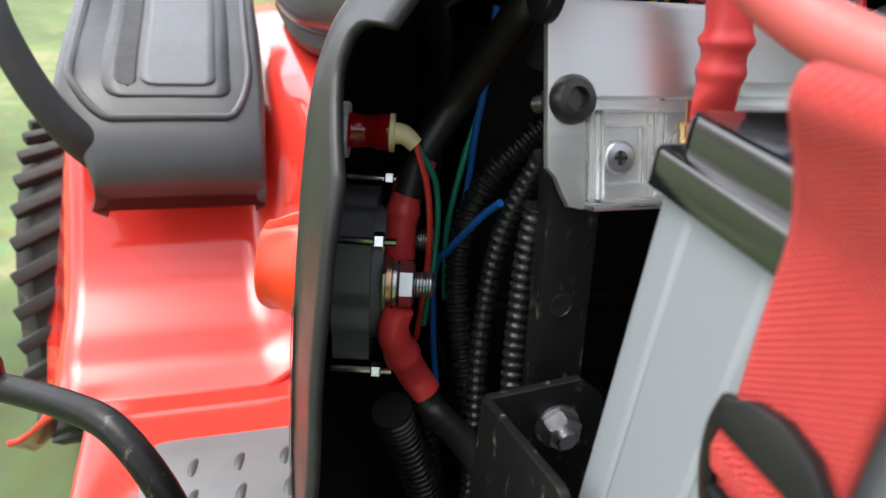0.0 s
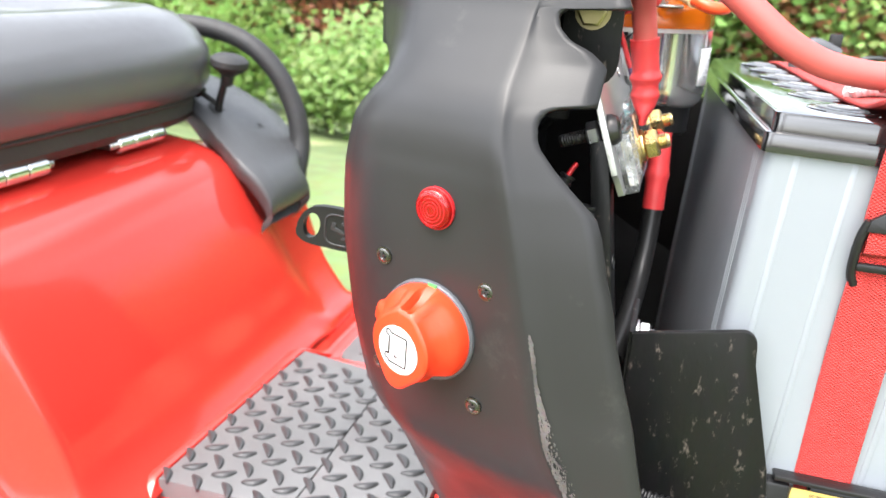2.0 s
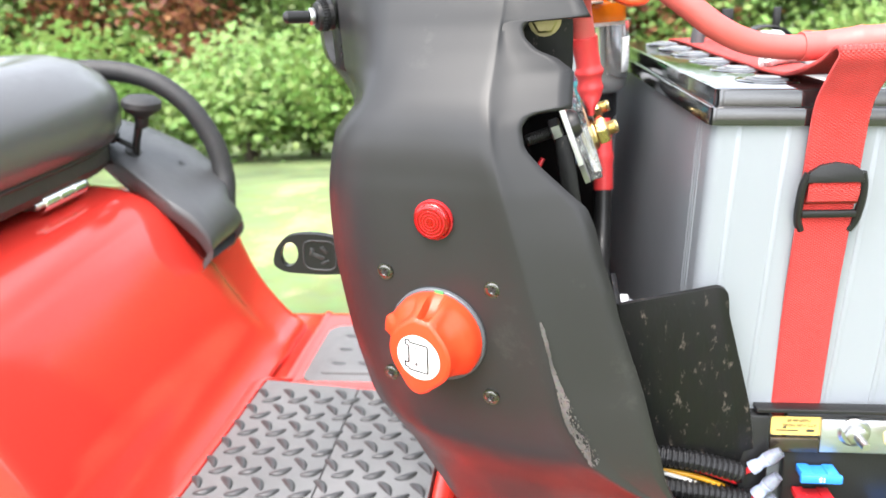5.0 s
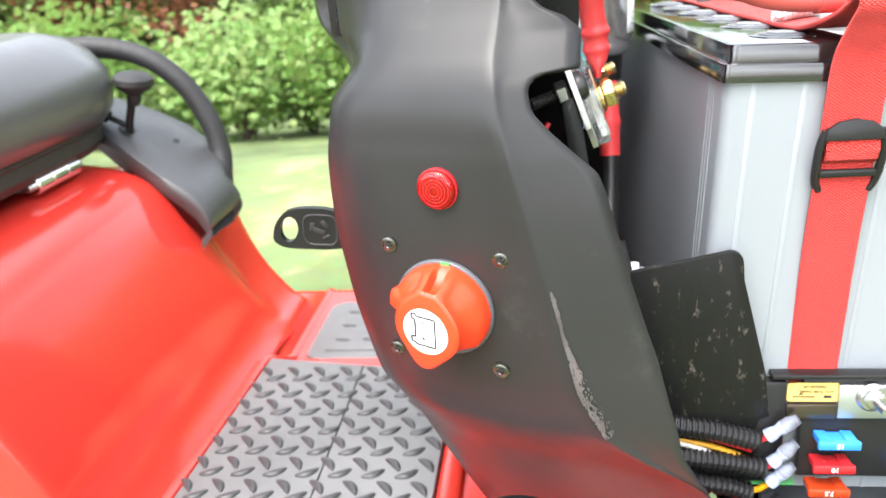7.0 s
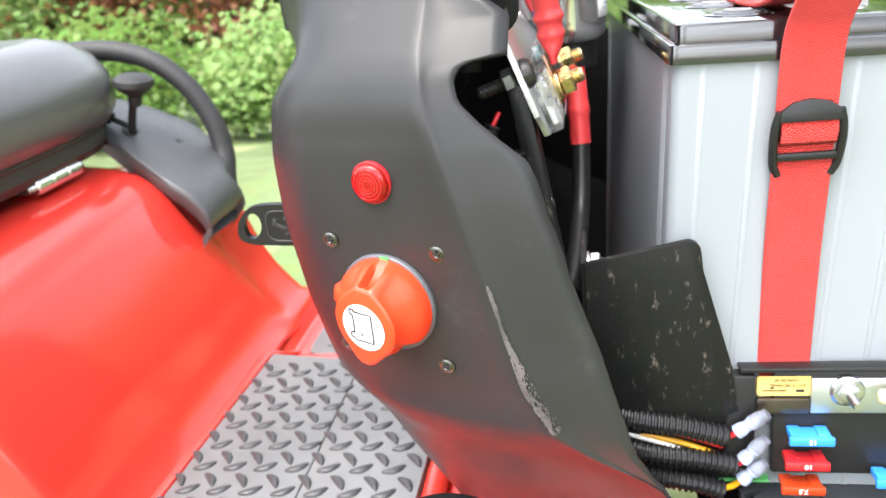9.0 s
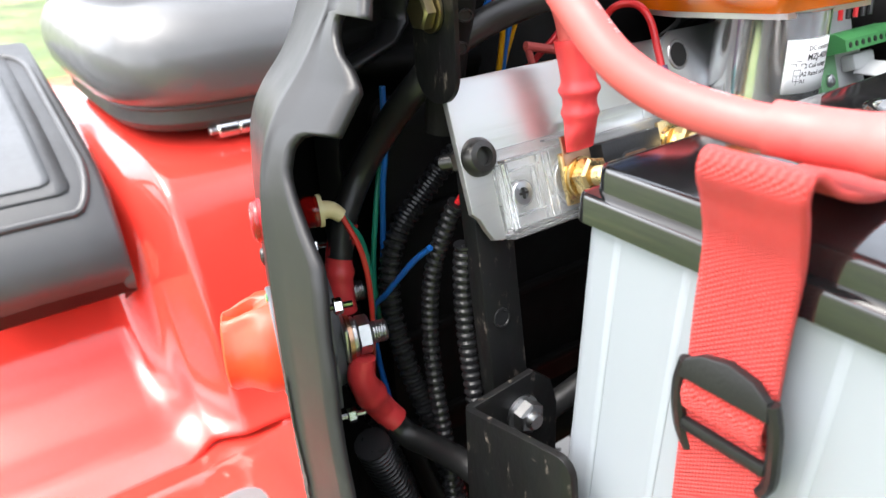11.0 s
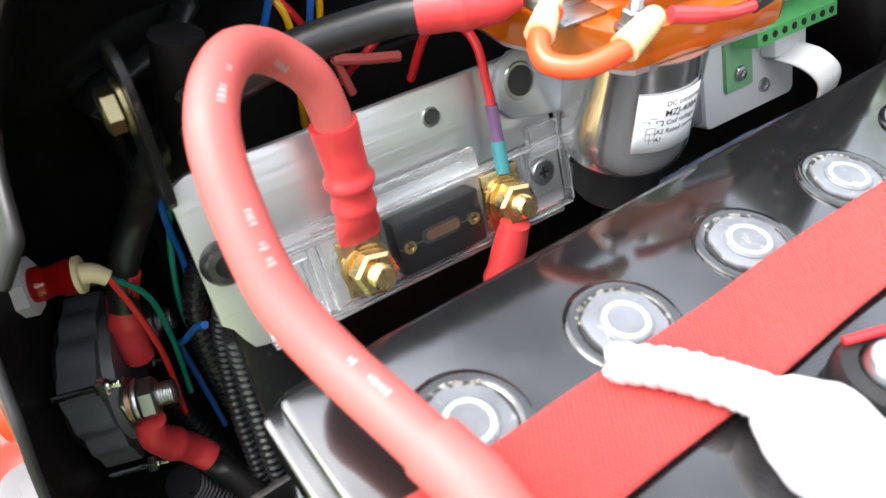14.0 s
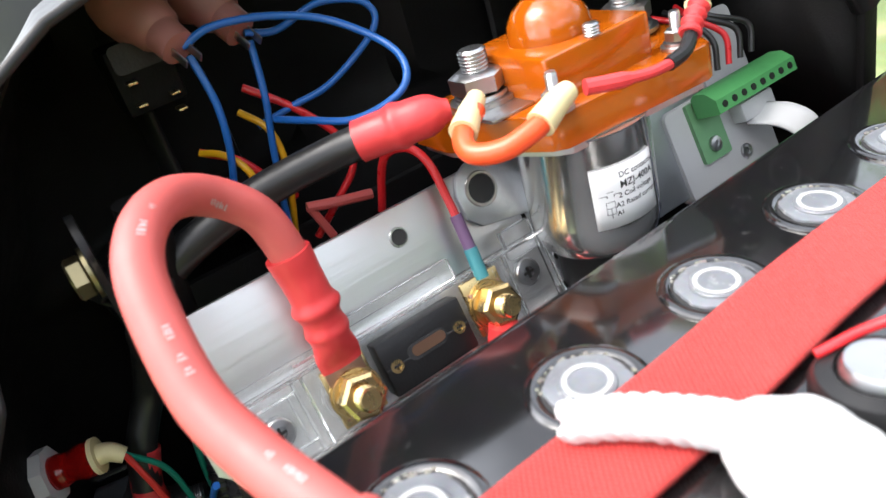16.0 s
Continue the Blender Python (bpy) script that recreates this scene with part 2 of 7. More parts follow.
ORANGE_CAST = mat("orange_resin", (0.42, 0.088, 0.003), 0.14, spot=0.22, scale=50, coat=0.4, bump=0.12, bump_scale=120)
GREY_RING = mat("grey_ring", (0.085, 0.09, 0.10), 0.45, spot=0.08)
GREEN_PLASTIC = mat("green_plastic", (0.065, 0.27, 0.085), 0.4, spot=0.1)
PCB = mat("green_circuit_board", (0.15, 0.33, 0.16), 0.5, spot=0.15, scale=200)
VIOLET = mat("violet_sleeve", (0.14, 0.075, 0.16), 0.4, spot=0.1)
TEAL = mat("teal_sleeve", (0.05, 0.24, 0.27), 0.4, spot=0.1)
PALE_BLUE = mat("pale_blue_crimp", (0.36, 0.42, 0.60), 0.18, spot=0.4, scale=260, coat=0.4)
CRIMP_TIP = mat("smoky_crimp_tip", (0.22, 0.24, 0.30), 0.25, spot=0.5, scale=420)
BUS_DARK = mat("tarnished_bus_metal", (0.11, 0.092, 0.075), 0.24, 0.8, spot=0.3, scale=90)
BLUE_FUSE = mat("blue_fuse_body", (0.03, 0.22, 0.72), 0.3, spot=0.05)
RED_FUSE = mat("red_fuse_body", (0.42, 0.015, 0.02), 0.25, spot=0.08)
BROWN_FUSE = mat("rust_fuse_body", (0.36, 0.035, 0.008), 0.25, spot=0.08)
LENS = mat("red_lens", (0.50, 0.008, 0.006), 0.10, through=0.65, spot=0.0)
CLEAR = mat("clear_acrylic", (0.96, 0.97, 0.97), 0.05, through=0.97, ior=1.38, spot=0.0, coat=0.3)
ROPE = mat("white_rope", (0.58, 0.58, 0.58), 0.85, spot=0.12, bump=0.8, bump_scale=900)
CAP = mat("grey_cell_cap", (0.165, 0.178, 0.195), 0.32, spot=0.25, scale=300, wear=(0.40, 0.40, 0.39), wear_amount=0.3, wear_scale=260)
CAP_RESIDUE = mat("pale_residue", (0.20, 0.195, 0.165), 0.8, spot=0.5, scale=300, bump=0.8, wear=(0.5, 0.49, 0.44), wear_amount=0.35, wear_scale=300)
TYRE = mat("tyre_rubber", (0.030, 0.029, 0.027), 0.75, spot=0.3, scale=30, bump=0.5, wear=(0.10, 0.085, 0.06), wear_amount=0.4, wear_scale=30)
GRASS = mat("lawn", (0.145, 0.20, 0.07), 0.9, spot=0.5, scale=7, bump=1.0, bump_scale=120, wear=(0.30, 0.27, 0.15), wear_amount=0.5, wear_scale=1.6)
LEAF = mat("shrub_leaf", (0.20, 0.31, 0.085), 0.45, spot=0.2, scale=2, random=0.5, leafy=0.45)
LEAF_DARK = mat("dark_leaf", (0.15, 0.25, 0.065), 0.45, spot=0.2, scale=2, random=0.5, leafy=0.4)
LEAF_RED = mat("reddish_leaf", (0.34, 0.14, 0.07), 0.5, spot=0.2, scale=2, random=0.5, leafy=0.4)
BARK = mat("bark", (0.10, 0.075, 0.055), 0.85, spot=0.4, bump=1.0, bump_scale=60)

# ---- building helpers ----
POSE = {}
FRAME = Matrix.Identity(4)     # where the group of things that is being built stands in the world


def thing(name, m=None, label="", category="", group="", kind=""):
    ob = new(name)
    ob.empty_display_size = 0.01
    m = m or Matrix.Identity(4)
    ob.matrix_world = FRAME @ m
    POSE[ob] = m
    return tagged(ob, label, category, group, kind)


def mesh_of(bm, material, name, smooth=35):
    bmesh.ops.recalc_face_normals(bm, faces=bm.faces)
    me = bpy.data.meshes.new(name)
    for f in bm.faces:
        f.smooth = smooth > 0
    for e in bm.edges:
        if len(e.link_faces) == 2 and e.calc_face_angle(0.0) > radians(smooth):
            e.smooth = False
    bm.to_mesh(me)
    bm.free()
    me.materials.append(material)
    return me


def part(name, bm, material, parent, label="", world=False, smooth=35):
    """One mesh under a thing or part. world: bm is in world coordinates, otherwise in the thing's own."""
    if world:
        bm.transform(POSE[parent].inverted())
    ob = new(name, mesh_of(bm, material, name, smooth))
    ob.parent = parent
    POSE[ob] = POSE[parent]
    return tagged(ob, label)


def solo(name, bm, material, label, category, group="", kind="", smooth=35, base=None):
    """A thing that is one mesh; bm in world coordinates."""
    c = Vector(base) if base else Vector((0, 0, 0))
    if not base:
        lo = min((v.co.z for v in bm.verts))
        pts = [v.co for v in bm.verts]
        c = Vector((sum(p.x for p in pts) / len(pts), sum(p.y for p in pts) / len(pts), lo))
    bm.transform(Matrix.Translation(-c))
    ob = new(name, mesh_of(bm, material, name, smooth))
    ob.location = c
    POSE[ob] = Matrix.Translation(c)
    return tagged(ob, label, category, group, kind)


def B():
    return bmesh.new()


def box(bm, c, s, bevel=0.0, m=None, seg=2):
    """A box of size s about c, its edges rounded."""
    r = bmesh.ops.create_cube(bm, size=1.0)
    vs = r["verts"]
    bmesh.ops.transform(bm, matrix=Matrix.Translation(c) @ Matrix.Diagonal((*s, 1)), verts=vs)
    if bevel:
        es = list({e for v in vs for e in v.link_edges})
        g = bmesh.ops.bevel(bm, geom=es, offset=bevel, segments=seg, profile=0.5, affect="EDGES")
        vs = list({v for f in g["faces"] for v in f.verts} | {v for v in vs if v.is_valid})
    if m:
        bmesh.ops.transform(bm, matrix=m, verts=vs)
    return vs


def prism(bm, outline, z0, z1, bevel=0.0, m=None, seg=2):
    """An outline in x, y raised from z0 to z1."""
    vs = [bm.verts.new((x, y, z0)) for x, y in outline]
    f = bm.faces.new(vs)
    g = bmesh.ops.extrude_face_region(bm, geom=[f])
    top = [v for v in g["geom"] if isinstance(v, bmesh.types.BMVert)]
    bmesh.ops.translate(bm, vec=(0, 0, z1 - z0), verts=top)
    vs = vs + top
    if bevel:
        es = [e for e in {e for v in top for e in v.link_edges} if e.verts[0] in top and e.verts[1] in top]
        g = bmesh.ops.bevel(bm, geom=es, offset=bevel, segments=seg, profile=0.5, affect="EDGES")
        vs = [v for v in vs if v.is_valid] + [v for v in g["verts"]]
    if m:
        bmesh.ops.transform(bm, matrix=m, verts=list(set(vs)))
    return vs


def rounded(w, h, r, n=4, cx=0.0, cy=0.0):
    """The outline of a rectangle with round corners."""
    pts = []
    for sx, sy, a0 in ((1, 1, 0), (-1, 1, 90), (-1, -1, 180), (1, -1, 270)):
        for i in range(n + 1):
            a = radians(a0 + 90 * i / n)
            pts.append((cx + sx * (w / 2 - r) + r * math.cos(a), cy + sy * (h / 2 - r) + r * math.sin(a)))
    return pts


def ring_of(n, r, z=0.0, turn=0.0):
    return [(r * math.cos(2 * math.pi * i / n + turn), r * math.sin(2 * math.pi * i / n + turn), z) for i in range(n)]


def lathe(bm, profile, n=32, m=None):
    """Turns (radius, height) pairs round z; closed where the radius is 0."""
    rows, made = [], []
    for r, z in profile:
        if r < 1e-6:
            rows.append([bm.verts.new((0, 0, z))])
        else:
            rows.append([bm.verts.new(p) for p in ring_of(n, r, z)])
        made += rows[-1]
    for a, b in zip(rows, rows[1:]):
        for i in range(n):
            j = (i + 1) % n
            q = [a[i % len(a)], a[j % len(a)], b[j % len(b)], b[i % len(b)]]
            q = list(dict.fromkeys(q))
            if len(q) > 2:
                bm.faces.new(q)
    for row in (rows[0], rows[-1]):
        if len(row) > 2:
            bm.faces.new(row)
    if m:
        bmesh.ops.transform(bm, matrix=m, verts=made)
    return made


def along(a, b, turn=0.0):
    """The pose with its z axis from a towards b."""
    a, b = Vector(a), Vector(b)
    return Matrix.Translation(a) @ (b - a).to_track_quat("Z", "Y").to_matrix().to_4x4() @ Matrix.Rotation(turn, 4, "Z")


def rod(bm, a, b, r, n=16, bevel=0.0):
    h = (Vector(b) - Vector(a)).length
    e = min(bevel, h / 3, r * 0.6)
    return lathe(bm, [(r - e, 0), (r, e), (r, h - e), (r - e, h)] if e else [(r, 0), (r, h)], n, along(a, b))


def smooth_path(pts, steps=8):
    """A smooth curve through the points."""
    p = [Vector(q) for q in pts]
    p = [p[0] * 2 - p[1]] + p + [p[-1] * 2 - p[-2]]
    out = []
    for i in range(1, len(p) - 2):
        for k in range(steps):
            t = k / steps
            a, b, c, d = p[i - 1], p[i], p[i + 1], p[i + 2]
            out.append(0.5 * (2 * b + (c - a) * t + (2 * a - 5 * b + 4 * c - d) * t * t + (3 * b - a - 3 * c + d) * t ** 3))
    return out + [p[-2]]


def sweep(bm, path, radius, n=12, flat=None, cap=True):
    """A tube along the path; radius a number or a function of the share of its length."""
    path = [Vector(q) for q in path]
    t0 = (path[1] - path[0]).normalized()
    up = t0.orthogonal().normalized()
    rows, run = [], [0.0]
    for a, b in zip(path, path[1:]):
        run.append(run[-1] + (b - a).length)
    for i, p in enumerate(path):
        t = (path[min(i + 1, len(path) - 1)] - path[max(i - 1, 0)]).normalized()
        up = (up - t * up.dot(t)).normalized()
        side = t.cross(up)
        r = radius(run[i] / run[-1]) if callable(radius) else radius
        rows.append([bm.verts.new(p + (up * math.cos(2 * math.pi * k / n) + side * math.sin(2 * math.pi * k / n)) * r) for k in range(n)])
    for a, b in zip(rows, rows[1:]):
        for k in range(n):
            j = (k + 1) % n
            bm.faces.new((a[k], a[j], b[j], b[k]))
    if cap:
        bm.faces.new(rows[0])
        bm.faces.new(rows[-1])


def nut(bm, m, across, high, hole=0.0):
    """A six-sided nut, its corners turned off."""
    r = across / 2 / math.cos(math.pi / 6)
    lathe(bm, [(across / 2 * 0.96, 0), (r, high * 0.14), (r, high * 0.86), (across / 2 * 0.96, high)], 6, m)


def thread(bm, m, r, high, pitch=0.00125, n=14):
    """A threaded rod: ridges up the shaft and a turned-off end."""
    prof, z = [(r * 0.88, 0)], 0.0
    while z < high - pitch:
        prof += [(r * 0.88, z + 0.1 * pitch), (r, z + pitch * 0.5), (r * 0.88, z + pitch * 0.9)]
        z += pitch
    prof += [(r * 0.8, high)]
    lathe(bm, prof, n, m)


def grid(bm, rows):
    """A sheet over rows of points."""
    vs = [[bm.verts.new(p) for p in row] for row in rows]
    for a, b in zip(vs, vs[1:]):
        for i in range(len(a) - 1):
            bm.faces.new((a[i], a[i + 1], b[i + 1], b[i]))
    return vs


def thick(ob, t, offset=-1.0):
    md = ob.modifiers.new("thickness", "SOLIDIFY")
    md.thickness, md.offset = t, offset
    return ob


def smoothstep(a, b, x):
    x = max(0.0, min(1.0, (x - a) / (b - a)))
    return x * x * (3 - 2 * x)


# ---- ground and distance ----
GROUND = 0.165
MID = 0.20  # the tractor's middle line


def ground_height(x, y):
    d = max(0.0, y - 1.6)
    fall = 0.176 * d if d < 14 else 0.176 * 14
    return GROUND - fall * smoothstep(0, 2.0, d) + 0.03 * noise.noise((x * 0.5, y * 0.5, 0)) * smoothstep(1, 3, math.hypot(x, y))


def build_ground():
    bm = B()
    ticks = sorted({round(s * v, 3) for s in (-1, 1) for v in (0, .3, .6, .9, 1.2, 1.6, 2, 2.5, 3, 3.5, 4, 5, 6, 7, 8, 9, 10, 12, 14, 17, 20, 30, 60, 150, 400)})
    grid(bm, [[(x, y, ground_height(x, y)) for y in ticks] for x in ticks])
    ob = new("ground", mesh_of(bm, GRASS, "ground", 80))
    tagged(ob, "mown green lawn with straw-coloured patches", "lawn", kind="structure")


def leaf(bm, p, size, way, up):
    """One pointed leaf of four triangles with a fold."""
    side = way.cross(up).normalized() * size * 0.34
    tip = p + way * size
    mid = p + way * size * 0.45 - up * size * 0.08
    a, b, c, d, e = (bm.verts.new(q) for q in (p, mid + side + up * size * 0.1, tip, mid - side + up * size * 0.1, mid))
    for f in ((a, b, e), (b, c, e), (c, d, e), (d, a, e)):
        bm.faces.new(f)


def build_shrub(name, material, seed, high, wide, count, label, category):
    rnd = random.Random(seed)
    t = thing(name, None, label, category)
    bm = B()
    tips = []
    for k in range(9):
        a = rnd.uniform(0, 6.28)
        lean = rnd.uniform(0.1, 0.5) * wide
        top = Vector((math.cos(a) * lean, math.sin(a) * lean, high * rnd.uniform(0.55, 0.95)))
        mid = top * 0.5 + Vector((rnd.uniform(-.1, .1), rnd.uniform(-.1, .1), 0))
        sweep(bm, smooth_path([(0, 0, -0.1), mid, top], 4), lambda s: 0.035 * (1 - 0.85 * s), 6)
        tips += [mid, top, (mid + top) / 2]
        for j in range(3):
            b = mid.lerp(top, rnd.uniform(0, .8))
            end = b + Vector((rnd.uniform(-1, 1), rnd.uniform(-1, 1), rnd.uniform(0, .9))) * wide * 0.4
            sweep(bm, [b, b.lerp(end, .5) + Vector((0, 0, .05)), end], lambda s: 0.012 * (1 - 0.8 * s), 4)
            tips.append(end)
    part("trunk", bm, BARK, t)
    bm = B()
    verts, faces = [], []
    for k in range(count):
        c = rnd.choice(tips)
        g = Vector((rnd.gauss(0, 1), rnd.gauss(0, 1), rnd.gauss(0, .8))) * wide * 0.17
        p = c + g
        p.z = max(p.z, 0.05)
        way = Vector((rnd.uniform(-1, 1), rnd.uniform(-1, 1), rnd.uniform(-.5, .6))).normalized()
        up = way.orthogonal().normalized()
        size = rnd.uniform(0.06, 0.13)
        side = way.cross(up).normalized() * size * 0.36
        m = p + way * size * 0.45
        i = len(verts)
        verts += [p, m + side + up * size * .1, p + way * size, m - side + up * size * .1]
        faces += [(i, i + 1, i + 2), (i, i + 2, i + 3)]
    bm.free()
    me = bpy.data.meshes.new("crown")
    me.from_pydata([tuple(v) for v in verts], [], faces)
    me.materials.append(material)
    crown = new("crown", me)
    crown.parent = t
    return t


def build_distance():
    kinds = [build_shrub("shrub", LEAF, 3, 2.6, 1.5, 5200, "leafy light green shrub at the edge of the lawn", "shrub"),
             build_shrub("shrub", LEAF_DARK, 5, 3.2, 1.7, 5200, "dense dark green shrub at the edge of the lawn", "shrub"),
             build_shrub("tall_weeds", LEAF, 8, 1.2, 1.2, 3600, "tall light green weeds at the edge of the lawn", "weeds"),
             build_shrub("shrub", LEAF_RED, 9, 2.7, 1.3, 2600, "shrub with reddish leaves among green ones", "shrub")]
    rnd = random.Random(11)
    spots = []
    for i in range(17):
        spots.append((0 if i % 2 else 1, -11 + i * 1.15 + rnd.uniform(-.4, .4), 9.2 + rnd.uniform(-.5, .9), rnd.uniform(.9, 1.3)))
    for i in range(11):
        spots.append((1, -12 + i * 1.9, 11.3 + rnd.uniform(-.5, .5), rnd.uniform(1.4, 1.9)))
    for i in range(10):
        spots.append((2, -9 + i * 1.5 + rnd.uniform(-.5, .5), 8.2 + rnd.uniform(-.2, .3), rnd.uniform(.6, 1.0)))
    for x in (-6.6, -4.4, 1.5):
        spots.append((3, x, 9.0, 1.1))
    for i in range(16):      # unseen hedge added round the far corner, for the red body to mirror
        a = radians(46 - i * 5.2)
        r = 11.5 + rnd.uniform(-.6, 1.2)
        spots.append((i % 2, r * math.cos(a), r * math.sin(a), rnd.uniform(1.3, 1.9)))
    for i in range(12):      # low growth where the mown grass ends
        spots.append((2, -6.4 + i * .5 + rnd.uniform(-.15, .15), 5.0 + .25 * (i % 2) + rnd.uniform(-.1, .2), rnd.uniform(.5, .72)))
    used = set()
    for k, x, y, s in spots:
        m = Matrix.LocRotScale((x, y, ground_height(x, y)), Euler((0, 0, rnd.uniform(0, 6.28))), None)
        if k not in used:
            used.add(k)
            kinds[k].matrix_world = m
            kinds[k].scale = (s, s, s)
        else:
            c = copy_thing(kinds[k], m)
            c.scale = (s, s, s)


build_ground()
build_distance()

# ---- tractor body ----
DECK = 0.452


def body_profile(y):
    """The body's line from the deck up over its top, at the width y: points x, z."""
    d = abs(y - MID)
    q = abs(y - 0.165)
    near = y < 0.165
    corner = smoothstep(0.142, 0.184, q) * 0.45 + min(1, max(0, (q - .151) / .027)) * 0.55     # narrow return at the pedestal's corner
    away = smoothstep(0.174, 0.215, q)
    c = 1 - smoothstep(0.145, 0.215, q)        # seat base
    f = smoothstep(0.42, 0.48, d)              # outer roll of the fender
    centre = [(-.386, DECK - .012), (-.404, DECK + .006), (-.418, DECK + .032), (-.436, .540), (-.462, .600), (-.484, .640), (-.506, .664), (-.54, .680), (-.60, .689), (-.72, .692), (-.95, .69), (-1.25, .66)]
    side = [(-.385, DECK - .02), (-.425, DECK - .008), (-.455, DECK + .012), (-.505, .492), (-.545, .530), (-.585, .575), (-.62, .612), (-.66, .635), (-.72, .650), (-.80, .655), (-.95, .65), (-1.25, .58)]
    if not near:      # the far fender's front is steeper towards its outer edge
        steep = [(-.385, DECK - .02), (-.392, DECK - .006), (-.404, DECK + .004), (-.418, .473), (-.436, .500), (-.450, .530), (-.462, .565), (-.478, .611), (-.53, .640), (-.70, .650), (-.95, .65), (-1.25, .58)]
        f = smoothstep(.30, .37, d)
        side = steep
        c = 1 - smoothstep(.205, .275, q)
    pts = []
    for i, ((xa, za), (xb, zb)) in enumerate(zip(centre, side)):
        if near:
            xm, zm = xa - .046 * min(1.0, .3 + i / 4), za - .012 * min(1.0, i / 4)
            x, z = xa + (xm - xa) * corner, za + (zm - za) * corner
            x, z = x + (xb - xm) * away, z + (zb - zm) * away
        else:
            x, z = xa * c + xb * (1 - c), za * c + zb * (1 - c)
        pts.append((x - 0.03 * f, z - (0.20 * f if i > 3 else 0.05 * f * (i + 1))))
    return pts


def build_body():
    t = thing("riding_tractor", Matrix.Translation((-.6, MID, .10)), "glossy red riding tractor body with moulded fenders and footwell", "tractor")
    bm = B()
    ys = np.unique(np.round(np.concatenate((np.linspace(MID - .48, MID + .40, 89), np.arange(-.030, .032, .0025))), 4))
    rows = []
    for y in ys:
        pr = body_profile(y)
        rows.append([Vector(p) for p in smooth_path([(x, y, z) for x, z in pr], 5)])
    grid(bm, rows)
    thick(part("fender_shell", bm, RED, t, world=True, smooth=60), 0.005)
    bm = B()  # deck under the mats: a beaded ledge along the seat base, a rounded swelling on both sides of the middle mat
    rows = []
    for y in np.linspace(MID - .40, MID + .345, 101):
        q = abs(y - .165)
        bump = .007 * math.exp(-((q - .168) / .030) ** 4)
        far = .06 - .09 * smoothstep(.10, .22, y) * (1 - smoothstep(.33, .36, y)) - .09 * smoothstep(.36, .52, y)
        edge = float(np.interp(y, (.0, .075, .33, .345, .36), (-.370, -.392, -.3815, -.372, -.362)))
        lift = .018 * smoothstep(.045, .08, y) * (1 - smoothstep(.325, .365, y))
        bead = .0042 * smoothstep(.045, .08, y)
        base = DECK - .022 + lift
        row = [(-.44, y, base), (-.41, y, base), (edge - .0085, y, base), (edge - .0065, y, base + .8 * bead), (edge - .0045, y, base + bead), (edge - .0020, y, base + .8 * bead), (edge, y, DECK - .021)]
        for x in np.linspace(edge + .002, far, 24):
            row.append((x, y, DECK - .022 + bump * (1 - smoothstep(-.06, .0, x)) * smoothstep(edge, edge + .04, x)))
        rows.append(row)
    grid(bm, rows)
    thick(part("footwell_floor", bm, RED, t, world=True, smooth=60), .006, 0)
    bm = B()
    sweep(bm, smooth_path([(-.1445, .045, DECK - .012), (-.1440, .10, DECK - .010), (-.1440, .20, DECK - .010), (-.1445, .30, DECK - .014)], 8), .0105, 14)
    part("front_lip", bm, RED, t, "rounded red lip in front of the middle mat", world=True)
    for s in (-1, 1):
        bm = B()
        box(bm, (-.36, MID + s * .15, .395), (1.20, .04, .06), .004)
        part("chassis_rail", bm, STEEL_BLACK, t, "black steel chassis rail", world=True)


